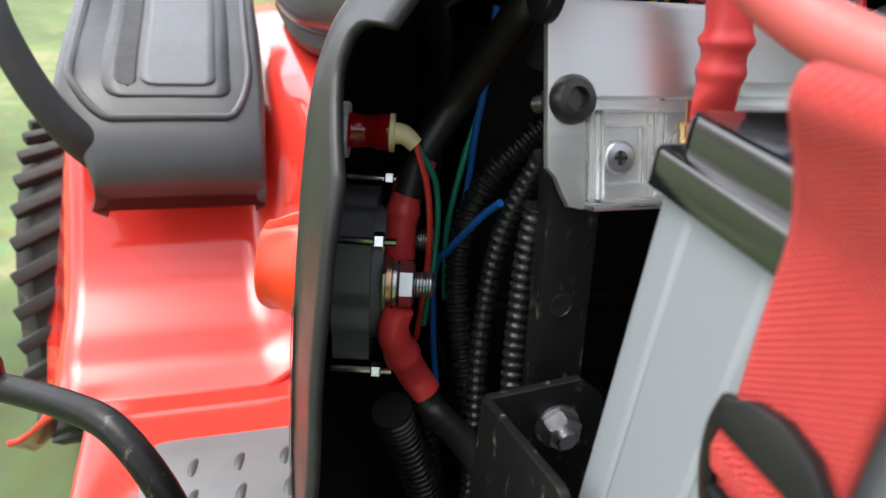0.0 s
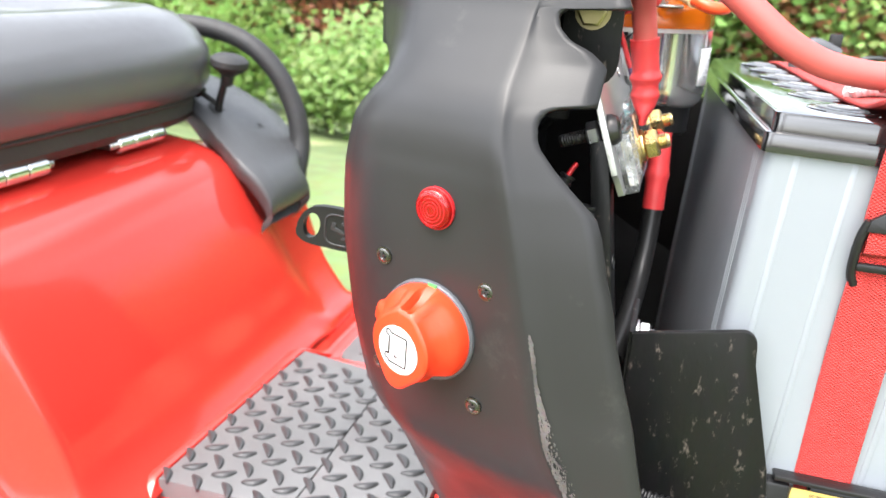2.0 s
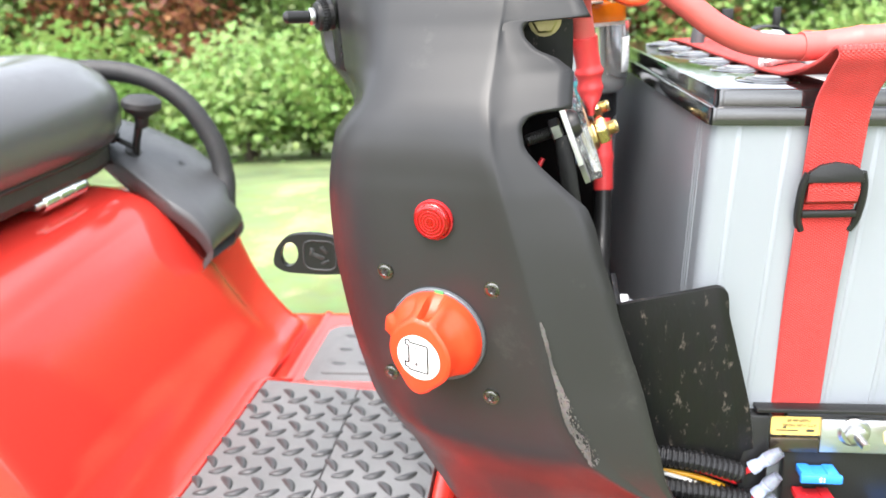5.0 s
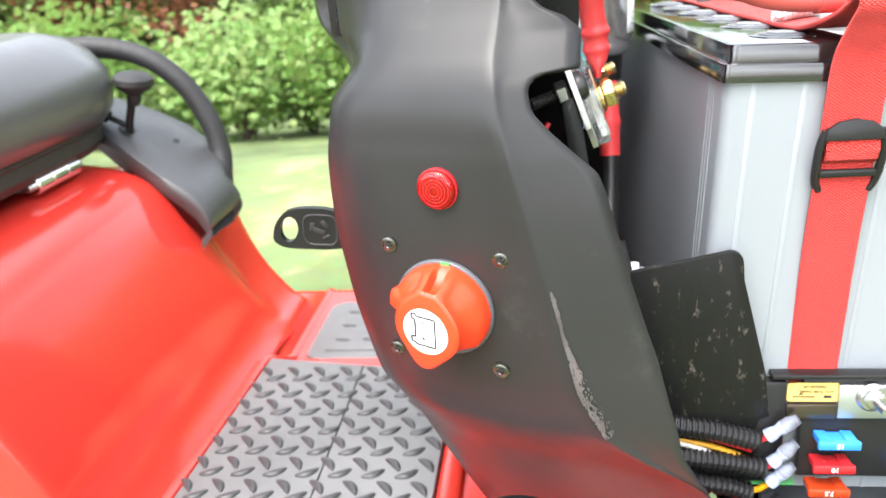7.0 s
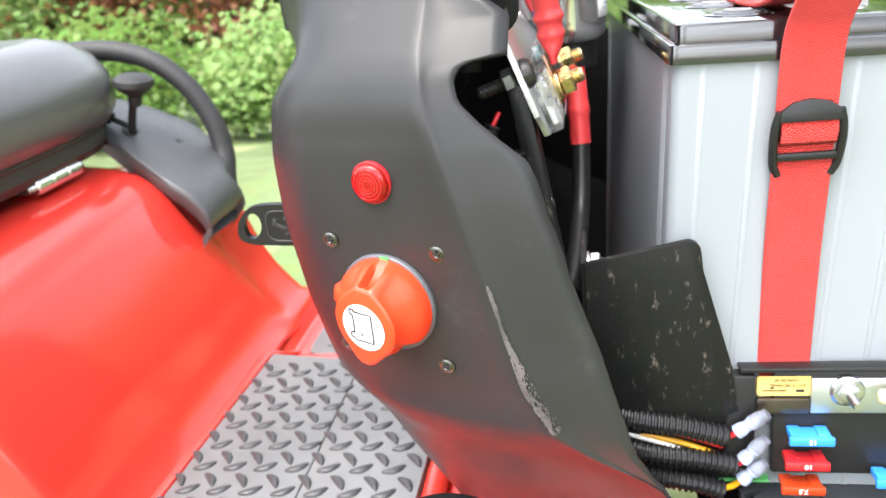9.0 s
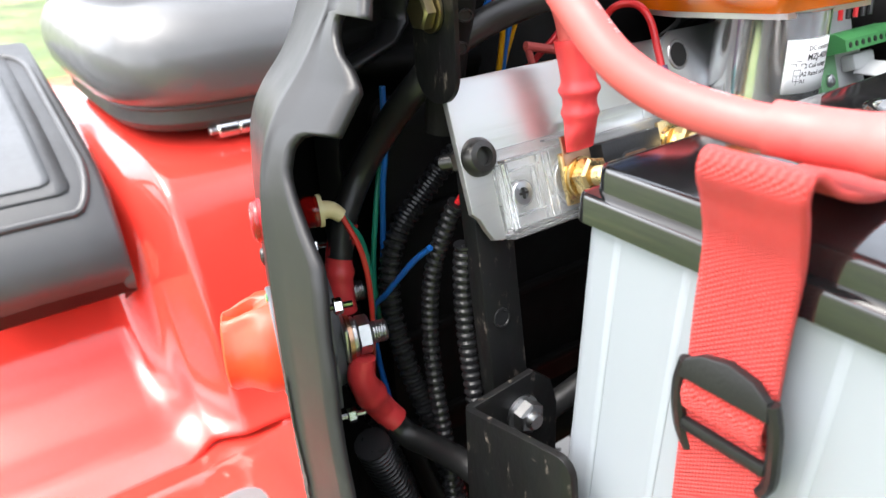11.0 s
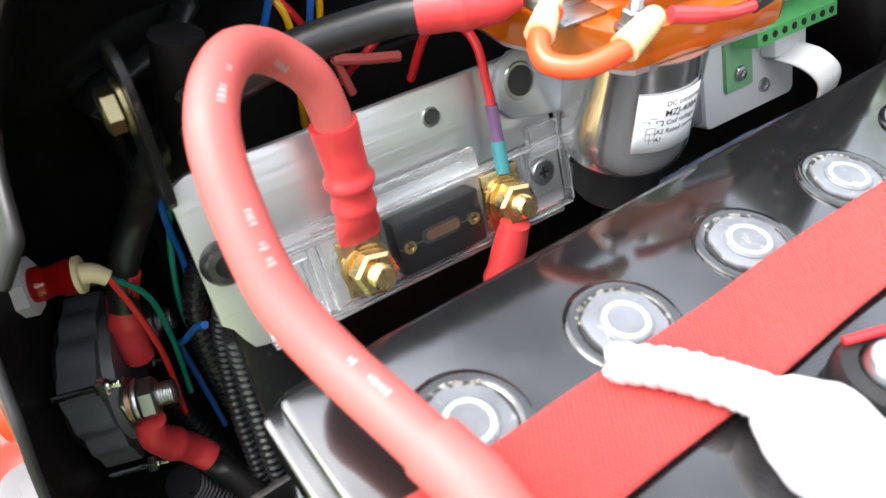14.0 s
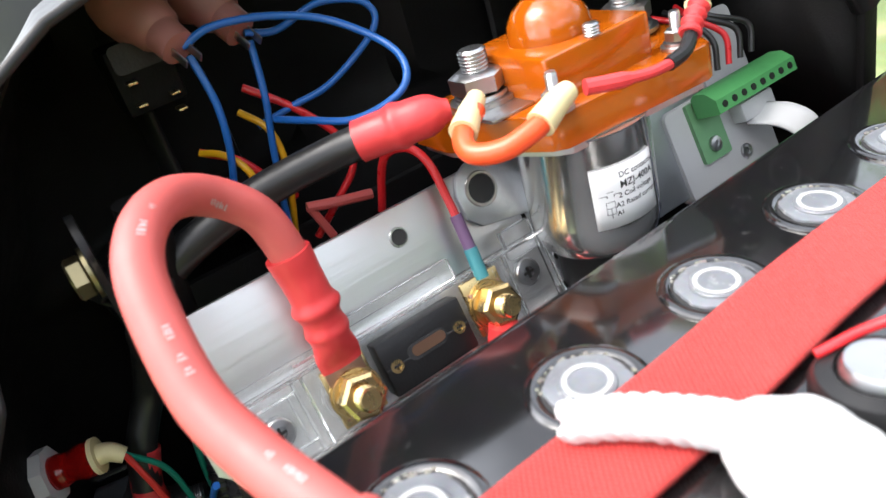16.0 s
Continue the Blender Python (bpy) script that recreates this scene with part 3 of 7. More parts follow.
def build_mats():
    m = thing("centre_foot_mat", Matrix.Translation((-.21, MID, DECK - .02)), "dark grey rubber mat with raised diamond tread on the footwell", "foot mat")
    bm = B()
    for xa, xb in ((-.3895, -.2632), (-.2620, -.1550)):     # two pieces that meet in a fine seam
        out = [(xa, .075), (xb, .078), (xb, float(np.interp(xb, (-.39, -.15), (.329, .300)))), (xa + (.0105 if xa < -.3 else 0), float(np.interp(xa, (-.39, -.15), (.329, .300))))]
        prism(bm, out, DECK - .022, DECK + .001, .0012)
    part("sheet", bm, MAT_RUBBER, m, world=True)
    bm = B()
    bmesh.ops.create_uvsphere(bm, u_segments=14, v_segments=8, radius=1)
    for v in bm.verts:
        u = v.co.x
        v.co = Vector((u * .0118, v.co.y * .0040 * (1 - .30 * u * u) + .0030 * u * u, math.copysign(abs(v.co.z) ** .6, v.co.z) * .0038))
    lug = mesh_of(bm, LUG, "tread_lug")
    for i in range(15):
        for j in range(17):
            if (i + j) % 2:
                continue
            x, y = -.378 + i * .0155, .083 + j * .0155
            x -= .014 * (MID - y) / .22
            if not -.386 < x < -.160 or y > .318 + (x + .38) * -.12:
                continue
            ob = new("tread_lug", lug)
            ob.parent = m
            ob.matrix_local = Matrix.LocRotScale((x + .21, y - MID, .0205), Euler((0, 0, radians(28 if i % 2 else 134))), None)
    for s in (-1, 1):
        f = thing("side_foot_mat", Matrix.Translation((-.200 if s < 0 else -.228, MID + s * (.275 if s < 0 else .222), DECK - .022)), "grey rubber footrest mat with oval pockets", "foot mat", "side foot mats")
        bm = B()
        prism(bm, rounded(.24, .15, .02), 0, .010, .003)
        part("sheet", bm, MAT_RUBBER, f)
        bm = B()
        for i in range(2):
            box(bm, (-.06 + i * .1, 0, .0105), (.075, .115, .004), .0018)
        part("panel", bm, MAT_RUBBER, f)
        # pockets as low dark lenses, the shade of the hollows in their colour
        bm = B()
        lathe(bm, [(0, .0014), (.007, .0012), (.0105, .0002), (.0112, -.0006)], 18)
        for v in bm.verts:
            v.co.y = v.co.y * 0.36 + v.co.x ** 2 * 14
        cup = mesh_of(bm, LUG, "pocket")
        for i in range(2):
            for j in range(3):
                for k in range(2):
                    ob = new("pocket", cup)
                    ob.parent = f
                    ob.matrix_local = Matrix.LocRotScale((-.08 + i * .1 + k * .035, -.036 + j * .036, .0125), Euler((0, 0, radians(-12))), None)


def build_seat():
    t = thing("driver_seat", Matrix.Translation((-.75, MID + .01, .70)), "black vinyl seat on a dark plastic pan, hinged in front", "seat")
    c = MID + .01

    def outline(grow, n=56):
        pts = []
        for i in range(n):
            a = 2 * math.pi * i / n
            ca, sa = math.cos(a), math.sin(a)
            e = 0.42
            pts.append((-.765 + math.copysign(abs(ca) ** e, ca) * (.215 + grow), c + math.copysign(abs(sa) ** e, sa) * (.218 + grow)))
        return pts
    bm = B()
    layers = [(.000, .728), (.012, .735), (.020, .750), (.024, .772), (.022, .792), (.012, .812), (-.006, .826), (-.030, .834), (-.055, .833), (-.078, .822), (-.12, .820), (-.19, .821)]
    rows = [[Vector((x, y, z - .012 * smoothstep(-.60, -.53, x) * (z - .728) / .1)) for x, y in outline(g)] for g, z in layers]
    vs = [[bm.verts.new(p) for p in r] for r in rows]
    for a, b in zip(vs, vs[1:]):
        for i in range(len(a)):
            bm.faces.new((a[i], a[(i + 1) % len(a)], b[(i + 1) % len(a)], b[i]))
    bm.faces.new(vs[-1])
    bm.faces.new(vs[0])
    part("cushion", bm, SEAT, t, world=True, smooth=50)
    bm = B()
    vs = [[bm.verts.new((x, y, z)) for x, y in outline(g)] for g, z in ((-.03, .700), (-.004, .702), (.004, .712), (.003, .729))]
    for a, b in zip(vs, vs[1:]):
        for i in range(len(a)):
            bm.faces.new((a[i], a[(i + 1) % len(a)], b[(i + 1) % len(a)], b[i]))
    bm.faces.new(vs[0])
    bm.faces.new(vs[-1])
    part("pan", bm, SEAT_PAN, t, "dark brownish plastic pan", world=True)
    bm = B()
    sweep(bm, [(x, y, .7285) for x, y in outline(.0035)] + [(*outline(.0035)[0], .7285)], .0028, 6)
    part("piping", bm, SEAT_PAN, t, world=True)
    bm = B()   # backrest, far behind
    box(bm, (-.99, c, .92), (.10, .42, .36), .045, seg=4)
    part("backrest", bm, SEAT, t, world=True)
    for y in (.108, .273):
        h = thing("seat_hinge", Matrix.Translation((-.560, y, .690)), "bright zinc barrel hinge under the seat front", "hinge", "seat hinges")
        for i, (a, b) in enumerate(((-.036, -.013), (-.012, .012), (.013, .036))):
            bm = B()
            rod(bm, (.002, a, .009), (.002, b, .009), .0098, 18, .0012)
            part("knuckle", bm, CHROME, h)
        bm = B()
        rod(bm, (.002, -.044, .009), (.002, .046, .009), .0045, 12, .001)
        part("pin", bm, ZINC, h)
        bm = B()
        box(bm, (-.018, 0, .0035), (.03, .07, .003), .001)
        part("leaf_plate", bm, ZINC, h)


def build_console(side):
    """A fender console with its tray and its hoop; side -1 or 1 from the middle line."""
    t = thing("fender_console", Matrix.Translation((-.62, MID + side * .33, .56)), "dark grey plastic fender console with " + ("a shift lever" if side > 0 else "a sunken light grey tray"), "console")
    prof = [(-.547, .525), (-.529, .550), (-.546, .584), (-.590, .617), (-.638, .646), (-.708, .676), (-.80, .698), (-.98, .742)]
    if side < 0:
        prof = [(-.507, .582), (-.497, .602), (-.504, .628), (-.525, .653), (-.565, .680), (-.63, .698), (-.72, .714), (-.98, .76)]
    line = smooth_path([(x, 0, z) for x, z in prof], 6)

    def inner(x):
        return float(np.interp(x, (-.98, -.70, -.66, -.62, -.575, -.545), (.56, .536, .514, .494, .478, .478))) if side > 0 else float(np.interp(x, (-.98, -.70, -.55, -.49), (.000, -.004, -.009, -.014)))

    def outer(x):
        return float(np.interp(x, (-.98, -.62, -.59, -.566, -.545), (.675, .662, .648, .628, .582))) if side > 0 else float(np.interp(x, (-.98, -.57, -.54, -.515, -.49), (-.215, -.205, -.195, -.180, -.165)))

    def height(x):
        return float(np.interp(-x, [-p.x for p in line[8:]], [p.z for p in line[8:]]))
    bm = B()
    rows = []
    for k, drop in ((.07, -.024), (0.0, -.012), (.012, -.003), (.04, 0), (.25, .001), (.5, .0015), (.75, .001), (.96, 0), (.988, -.003), (1.0, -.012), (.93, -.024)):
        rows.append([(p.x + (-.012 if drop < -.02 else 0), inner(p.x) * (1 - k) + outer(p.x) * k, p.z + drop) for p in line])
    grid(bm, rows)
    bmesh.ops.holes_fill(bm, edges=[e for e in bm.edges if len(e.link_faces) == 1], sides=400)
    part("shell", bm, CONSOLE, t, world=True, smooth=50)
    if side < 0:      # rim near the edge, then a plateau with a raised liner and a dark slot beside it
        x_low = -.527
        loop = []
        for u, v in rounded(2.0, 2.0, .30, 6):
            x = x_low - .20 + .20 * u
            k = .075 + .85 * (v + 1) / 2
            loop.append((x, inner(x) * (1 - k) + outer(x) * k, height(x) + .0010))
        bm = B()
        sweep(bm, [Vector(p) for p in loop] + [Vector(loop[0])], .0042, 10, cap=False)
        part("tray_rim", bm, CONSOLE, t, world=True)

        def patch(name, k0, k1, xa, up, material, label):
            bm = B()
            rows = []
            for q in list(np.linspace(0, .012, 6)) + list(np.linspace(.02, .38, 24)):
                x = xa - q
                cut = .06 * (1 - math.sqrt(max(0.0, 1 - (1 - min(1.0, q / .012)) ** 2)))
                rows.append([(x, inner(x) * (1 - k) + outer(x) * k, height(x) + up) for k in np.linspace(k0 + cut, k1 - cut, 9)])
            grid(bm, rows)
            thick(part(name, bm, material, t, label, world=True), .0030, 0)
        patch("tray_step", .17, .78, -.546, .0012, CONSOLE, "grey step round the tray")
        patch("tray_liner", .24, .60, -.557, .0034, CONSOLE_TRAY, "light grey tray liner")
        patch("slot", .615, .72, -.557, .0016, BLACK_SOFT, "dark slot beside the liner")
    bm = B()
    if side > 0:
        path = [(-.566, .600, .560), (-.566, .624, .600), (-.577, .632, .650), (-.608, .632, .706), (-.660, .628, .745), (-.74, .62, .760), (-.83, .61, .750), (-.93, .60, .70), (-.97, .60, .655)]
    else:
        path = [(-.530, -.165, .622), (-.522, -.182, .640), (-.524, -.202, .668), (-.534, -.222, .705), (-.552, -.240, .750), (-.60, -.250, .79), (-.70, -.25, .815), (-.83, -.21, .80), (-.93, -.18, .76), (-.97, -.18, .70)]
    sweep(bm, smooth_path(path, 8), lambda s: .0142 + .006 * math.exp(-s * 22), 16)
    part("grab_hoop", bm, BLACK_SOFT, t, "black grab hoop", world=True)
    if side > 0:
        tilt = Matrix.Translation((-.652, .553, height(-.652) + .001)) @ pose(0, 0, 0, 0, 35, 0)
        bm = B()
        lathe(bm, [(0, .0008), (.013, .0008), (.013, .0), (0, 0)], 20, tilt @ Matrix.Diagonal((1.25, 1, 1, 1)))
        part("lever_slot", bm, INK, t, "dark round lever slot", world=True)
        bm = B()
        for i in range(5):
            a = i * 1.256
            box(bm, (.004 * math.cos(a), .004 * math.sin(a), .0005), (.0045, .0012, .0006), 0, Matrix.Translation((-.607, .586, height(-.607) + .0015)) @ pose(0, 0, 0, 0, 48, 0))
        part("symbol", bm, INK, t, "small dark symbol", world=True)
        bm = B()
        sweep(bm, smooth_path([(-.654, .553, .645), (-.648, .552, .668), (-.640, .551, .688), (-.634, .55, .706)], 5), .0052, 12)
        lever = part("lever", bm, BLACK, t, "black shift lever", world=True)
        bm = B()
        lathe(bm, [(.0065, 0), (.0095, .004), (.0105, .014), (.0165, .019), (.0240, .023), (.0285, .029), (.0280, .036), (.0215, .0405), (0, .0425)], 28, Matrix.Translation((-.634, .55, .690)) @ pose(0, 0, 0, 0, 12, 0) @ Matrix.Diagonal((.85, 1.0, 1, 1)))
        part("knob", bm, BLACK_SOFT, lever, world=True)
        bm = B()
        rod(bm, (-.685, .545, .686), (-.672, .548, .676), .009, 12, .002)
        rod(bm, (-.676, .547, .679), (-.650, .552, .662), .004, 10)
        part("detent", bm, BLACK, t, world=True)


def build_wheel():
    t = thing("rear_wheel", Matrix.Translation((-.84, -.232, .326)) @ pose(0, 0, 0, 90, 0, 0), "worn black lugged rear tyre on the lawn", "wheel", "rear wheels")
    bm = B()
    w = .085
    lathe(bm, [(.11, -w * .8), (.16, -w), (.205, -w * .95), (.224, -w * .7), (.228, 0), (.224, w * .7), (.205, w * .95), (.16, w), (.11, w * .8)], 48)
    tyre = part("tyre", bm, TYRE, t)
    bm = B()
    box(bm, (0, 0, 0), (.014, .017, .085), .003)
    me = mesh_of(bm, TYRE, "lug")
    for i in range(36):
        for s in (-1, 1):
            a = 2 * math.pi * (i + .25 * s) / 36
            ob = new("lug", me)
            ob.parent = tyre
            ob.matrix_local = Matrix.Rotation(a, 4, "Z") @ Matrix.Translation((.229, 0, s * .040)) @ Matrix.Rotation(radians(28 * s), 4, "X")
    bm = B()
    lathe(bm, [(.0, -.02), (.05, -.02), (.09, -.01), (.112, -.05), (.118, -.07), (.118, .07), (.112, .05), (.09, .01), (0, 0)], 32)
    part("rim", bm, CHROME, t)
    copy_thing(t, FRAME @ Matrix.Translation((-.84, 2 * MID + .335, .326)) @ pose(0, 0, 0, 90, 0, 0))


BODY = Matrix.Translation((.002, .020, .078)) @ Matrix.Scale(.907, 4)
FRAME = BODY
build_body()
build_mats()
build_wheel()
FRAME = Matrix.Translation((0, .018, 0)) @ BODY
build_seat()
FRAME = Matrix.Translation((0, -.018, 0)) @ BODY
build_console(-1)
FRAME = Matrix.Translation((-.0043, -.033, .0885)) @ Matrix.Scale(.90, 4) @ Matrix.Translation((.050, -.035, .033)) @ BODY
build_console(1)
FRAME = Matrix.Identity(4)


# ---- dash tower ----
def table(z, pairs):
    return float(np.interp(z, [a for a, _ in pairs], [b for _, b in pairs]))


def soft(z, pairs):
    """The table's value, eased over about 6 mm of height, as the moulding's bends are rounded."""
    return sum(w * table(z + d, pairs) for d, w in ((-.0032, .2), (-.0016, .2), (0, .2), (.0016, .2), (.0032, .2)))


def tower_row(z):
    """Plan of the tower's right side at height z: rear corner, crease and front edge."""
    xr = soft(z, [(.505, -.085), (.535, -.095), (.565, -.1075), (.595, -.1195), (.630, -.1325), (.651, -.141), (.664, -.147), (.689, -.1515), (.708, -.1555), (.730, -.158), (.753, -.1605), (.774, -.160), (.788, -.159), (.798, -.157), (.809, -.154), (.817, -.151), (.827, -.141), (.833, -.135), (.846, -.1265), (.860, -.124), (.888, -.122), (.95, -.133)])
    yr = soft(z, [(.505, .068), (.565, .057), (.595, .051), (.630, .045), (.651, .039), (.664, .035), (.689, .033), (.774, .034), (.798, .033), (.817, .030), (.827, .0235), (.833, .0235), (.846, .0275), (.860, .032), (.871, .036), (.888, .043), (.95, .055)])
    xc = soft(z, [(.496, .069), (.556, .0516), (.587, .0425), (.623, .0294), (.645, -.001), (.659, -.0192), (.684, -.0323), (.704, -.0366), (.727, -.0416), (.751, -.0476), (.772, -.0528), (.796, -.0592), (.816, -.064), (.836, -.0653), (.854, -.0621), (.875, -.0584), (.914, -.0541), (.95, -.0516)])
    yc = soft(z, [(.496, .022), (.556, -.001), (.587, -.013), (.623, -.025), (.645, -.0298), (.659, -.0312), (.684, -.0302), (.704, -.0292), (.727, -.0278), (.751, -.0258), (.772, -.0237), (.796, -.0205), (.808, -.0180), (.816, -.0155), (.826, -.0115), (.836, -.0050), (.846, .003), (.854, .0085), (.867, .0155), (.875, .0185), (.889, .0255), (.9145, .041), (.95, .043)])
    xf = table(z, [(.500, .090), (.585, .0497), (.612, .0343), (.647, .0175), (.663, .0145), (.677, .0105), (.703, .0040), (.714, .0002), (.740, -.0078), (.751, -.0098), (.764, -.0143), (.783, -.0190), (.789, -.0220), (.797, -.0309), (.8065, -.041), (.814, -.0478), (.8172, -.0495), (.823, -.0504), (.8255, -.0502), (.829, -.0475), (.8302, -.044), (.8312, -.040), (.8318, -.0281), (.846, -.027), (.8520, -.0345), (.8555, -.0430), (.8610, -.0488), (.8650, -.0500), (.8679, -.0490), (.8682, -.0440), (.8695, -.0201), (.875, -.0228), (.886, -.0280), (.889, -.0295), (.95, -.0295)])
    yf = table(z, [(.496, .0205), (.556, -.001), (.587, -.013), (.622, -.0255), (.6435, -.030), (.658, -.0316), (.683, -.0305), (.703, -.028), (.726, -.0265), (.750, -.0232), (.771, -.0200), (.7865, -.0165), (.7965, -.0142), (.8086, -.0104), (.8167, -.0078), (.8267, -.0035), (.8333, .0005), (.8364, .0025), (.8462, .0085), (.8546, .0100), (.860, .0098), (.867, .0086), (.8695, .0080), (.875, .0098), (.886, .0130), (.8893, .0142), (.915, .030), (.95, .035)])
    return xr, xc, max(xf, xc + .001), yr, yc, yf


def side_y(x, z, row=None):
    """The tower's flat right side: its crease stands a little proud, and it rounds off towards the rear corner."""
    xr, xc, xf, yr, yc, yf = row or tower_row(z)
    flat = min(.30, (yr - yc) / (xc - xr))
    k = (x - xr) / (xc - xr)
    bend = yr - yc - flat * (xc - xr)
    proud = .0035 * (1 - smoothstep(.80, .84, z)) * smoothstep(.0, .016, xc - x)
    return yc + flat * (xc - x) + bend * max(0, 1 - k / .36) ** 2 + proud * (1 if k > .36 else k / .36) - .001 * math.sin(math.pi * k)


def build_tower():
    t = thing("dash_tower", Matrix.Translation((-.08, MID, .46)), "charcoal moulded plastic dash tower, scuffed, open towards the battery", "dash tower")
    rows = []
    fine = list(np.arange(.50, .79, .008)) + list(np.arange(.79, .892, .0015))
    section = []
    for z in fine:
        xr, xc, xf, yr, yc, yf = tower_row(z)
        # above the shoulder the side runs on rearwards to the switch panel
        u = smoothstep(.828, .846, z)
        head = [(xr + .030, yr + .10, z), (xr + .008, yr + .045, z), (xr + .0005, yr + .012, z)]
        back = [(-.140, .125, z), (-.151, .098, z), (-.150, .070, z)]
        row = [tuple(Vector(a).lerp(Vector(b), u)) for a, b in zip(head, back)] + [(xr + .006 - .011 * u, yr + .0035 + .0055 * u, z)]
        for k in (.06, .14, .24, .34, .55, .78, .93, .985):
            x = xr + (xc - xr) * k
            row.append((x, side_y(x, z, (xr, xc, xf, yr, yc, yf)), z))
        wide = float(np.interp(z, (.50, .633, .722, .77, .85, .95), (.075, .038, .006, -.006, -.018, -.026))) - xc
        lean = (yf - yc) / max(wide, .012)
        row += [(xc + .0005, yc + .0003, z), (xc + min(.0018, (xf - xc) * .08), yc + .0009, z)]
        for k in (.3, .55, .8, 1.0):
            row.append((xc + (xf - xc) * k, yc + (xf - xc) * k * lean + .001, z))
        rows.append(row)
    # over the top and down the far side
    arch = [(.034, .903), (.0425, .914), (.0535, .9255), (.070, .935), (.095, .942), (.14, .948), (MID, .950)]
    last = rows[-1]
    y0, z0 = last[12][1], last[12][2]
    top = []
    for y, z in arch:
        k = smoothstep(.016, .09, y)
        top.append([(p[0] - (.018 * k if i > 12 else 0), y + (p[1] - y0) * (1 - k), z) for i, p in enumerate(last)])
    right = rows + top
    left = [[(x, 2 * MID - y, z) for x, y, z in row] for row in reversed(right[:-1])]
    bm = B()
    grid(bm, right + left)
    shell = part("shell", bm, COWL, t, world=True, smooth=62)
    # inner faces take the near-black copy, which carries their shade
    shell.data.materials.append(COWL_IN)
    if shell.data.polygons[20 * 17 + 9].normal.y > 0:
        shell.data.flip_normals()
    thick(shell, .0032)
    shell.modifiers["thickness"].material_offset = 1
    bm = B()     # dash front facing the seat
    rows = []
    for z in list(np.arange(.56, .945, .008)):
        xr, xc, xf, yr, yc, yf = tower_row(z)
        k = smoothstep(.826, .846, z)
        g = smoothstep(.770, .850, z)
        x = (xr + .004) * (1 - k) - .1525 * k
        y = (yr + .014) * (1 - k) + .092 * k
        mid = x - .002 - (.192 + x) * g
        half = [(x + .02, y + .004, z), (x + .004, y, z), (x, y + .006, z), (x - .003, y + .032, z), (x + (mid - x) * .3, y + .07, z), (x + (mid - x) * .85, .168, z), (mid, .182, z)]
        rows.append(half + [(mid, MID, z)] + [(a, 2 * MID - b, c) for a, b, c in reversed(half)])
    grid(bm, rows)
    panel = part("rear_panel", bm, COWL, t, world=True, smooth=50)
    thick(panel, .003, 0)
    bm = B()     # near-black sheet added inside the dash, shade put into its colour
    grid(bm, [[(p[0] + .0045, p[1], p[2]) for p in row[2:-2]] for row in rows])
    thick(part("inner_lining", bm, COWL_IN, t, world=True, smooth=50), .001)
    # worn edge along the lower crease: scraped flecks of uneven size
    rnd = random.Random(4)
    verts, faces = [], []
    for i in range(420):
        k = rnd.random() ** .75
        z = .738 - .077 * k
        xr, xc, xf, yr, yc, yf = tower_row(z)
        wide = .0010 + .0062 * smoothstep(.25, .8, k) * (1 - smoothstep(.93, 1.0, k) * .6)
        u = wide * (rnd.random() ** 1.5) - .0004
        lean = (yf - yc) / .045
        c = Vector((xc + .0010 + u, yc + u * lean - .00018, z))
        a, b = rnd.uniform(.0002, .0008) * (1.2 - .6 * u / .006), rnd.uniform(.0006, .0026) * (1.3 - u / .006)
        slant = -.32 + rnd.uniform(-.25, .25)
        base = len(verts)
        for j in range(6):
            g = 2 * math.pi * j / 6
            r = rnd.uniform(.6, 1.0)
            dz = b * r * math.sin(g)
            dx = a * r * math.cos(g) + slant * dz
            verts.append((c.x + dx, c.y + dx * lean - .00004 * (i % 5), c.z + dz))
        faces.append(tuple(range(base, base + 6)))
    me = bpy.data.meshes.new("scuff")
    me.from_pydata(verts, [], faces)
    me.materials.append(SCUFF)
    me.transform(t.matrix_world.inverted())
    ob = new("scuff", me)
    ob.parent = t
    tagged(ob, "pale scraped edge", kind="stuff")


build_tower()


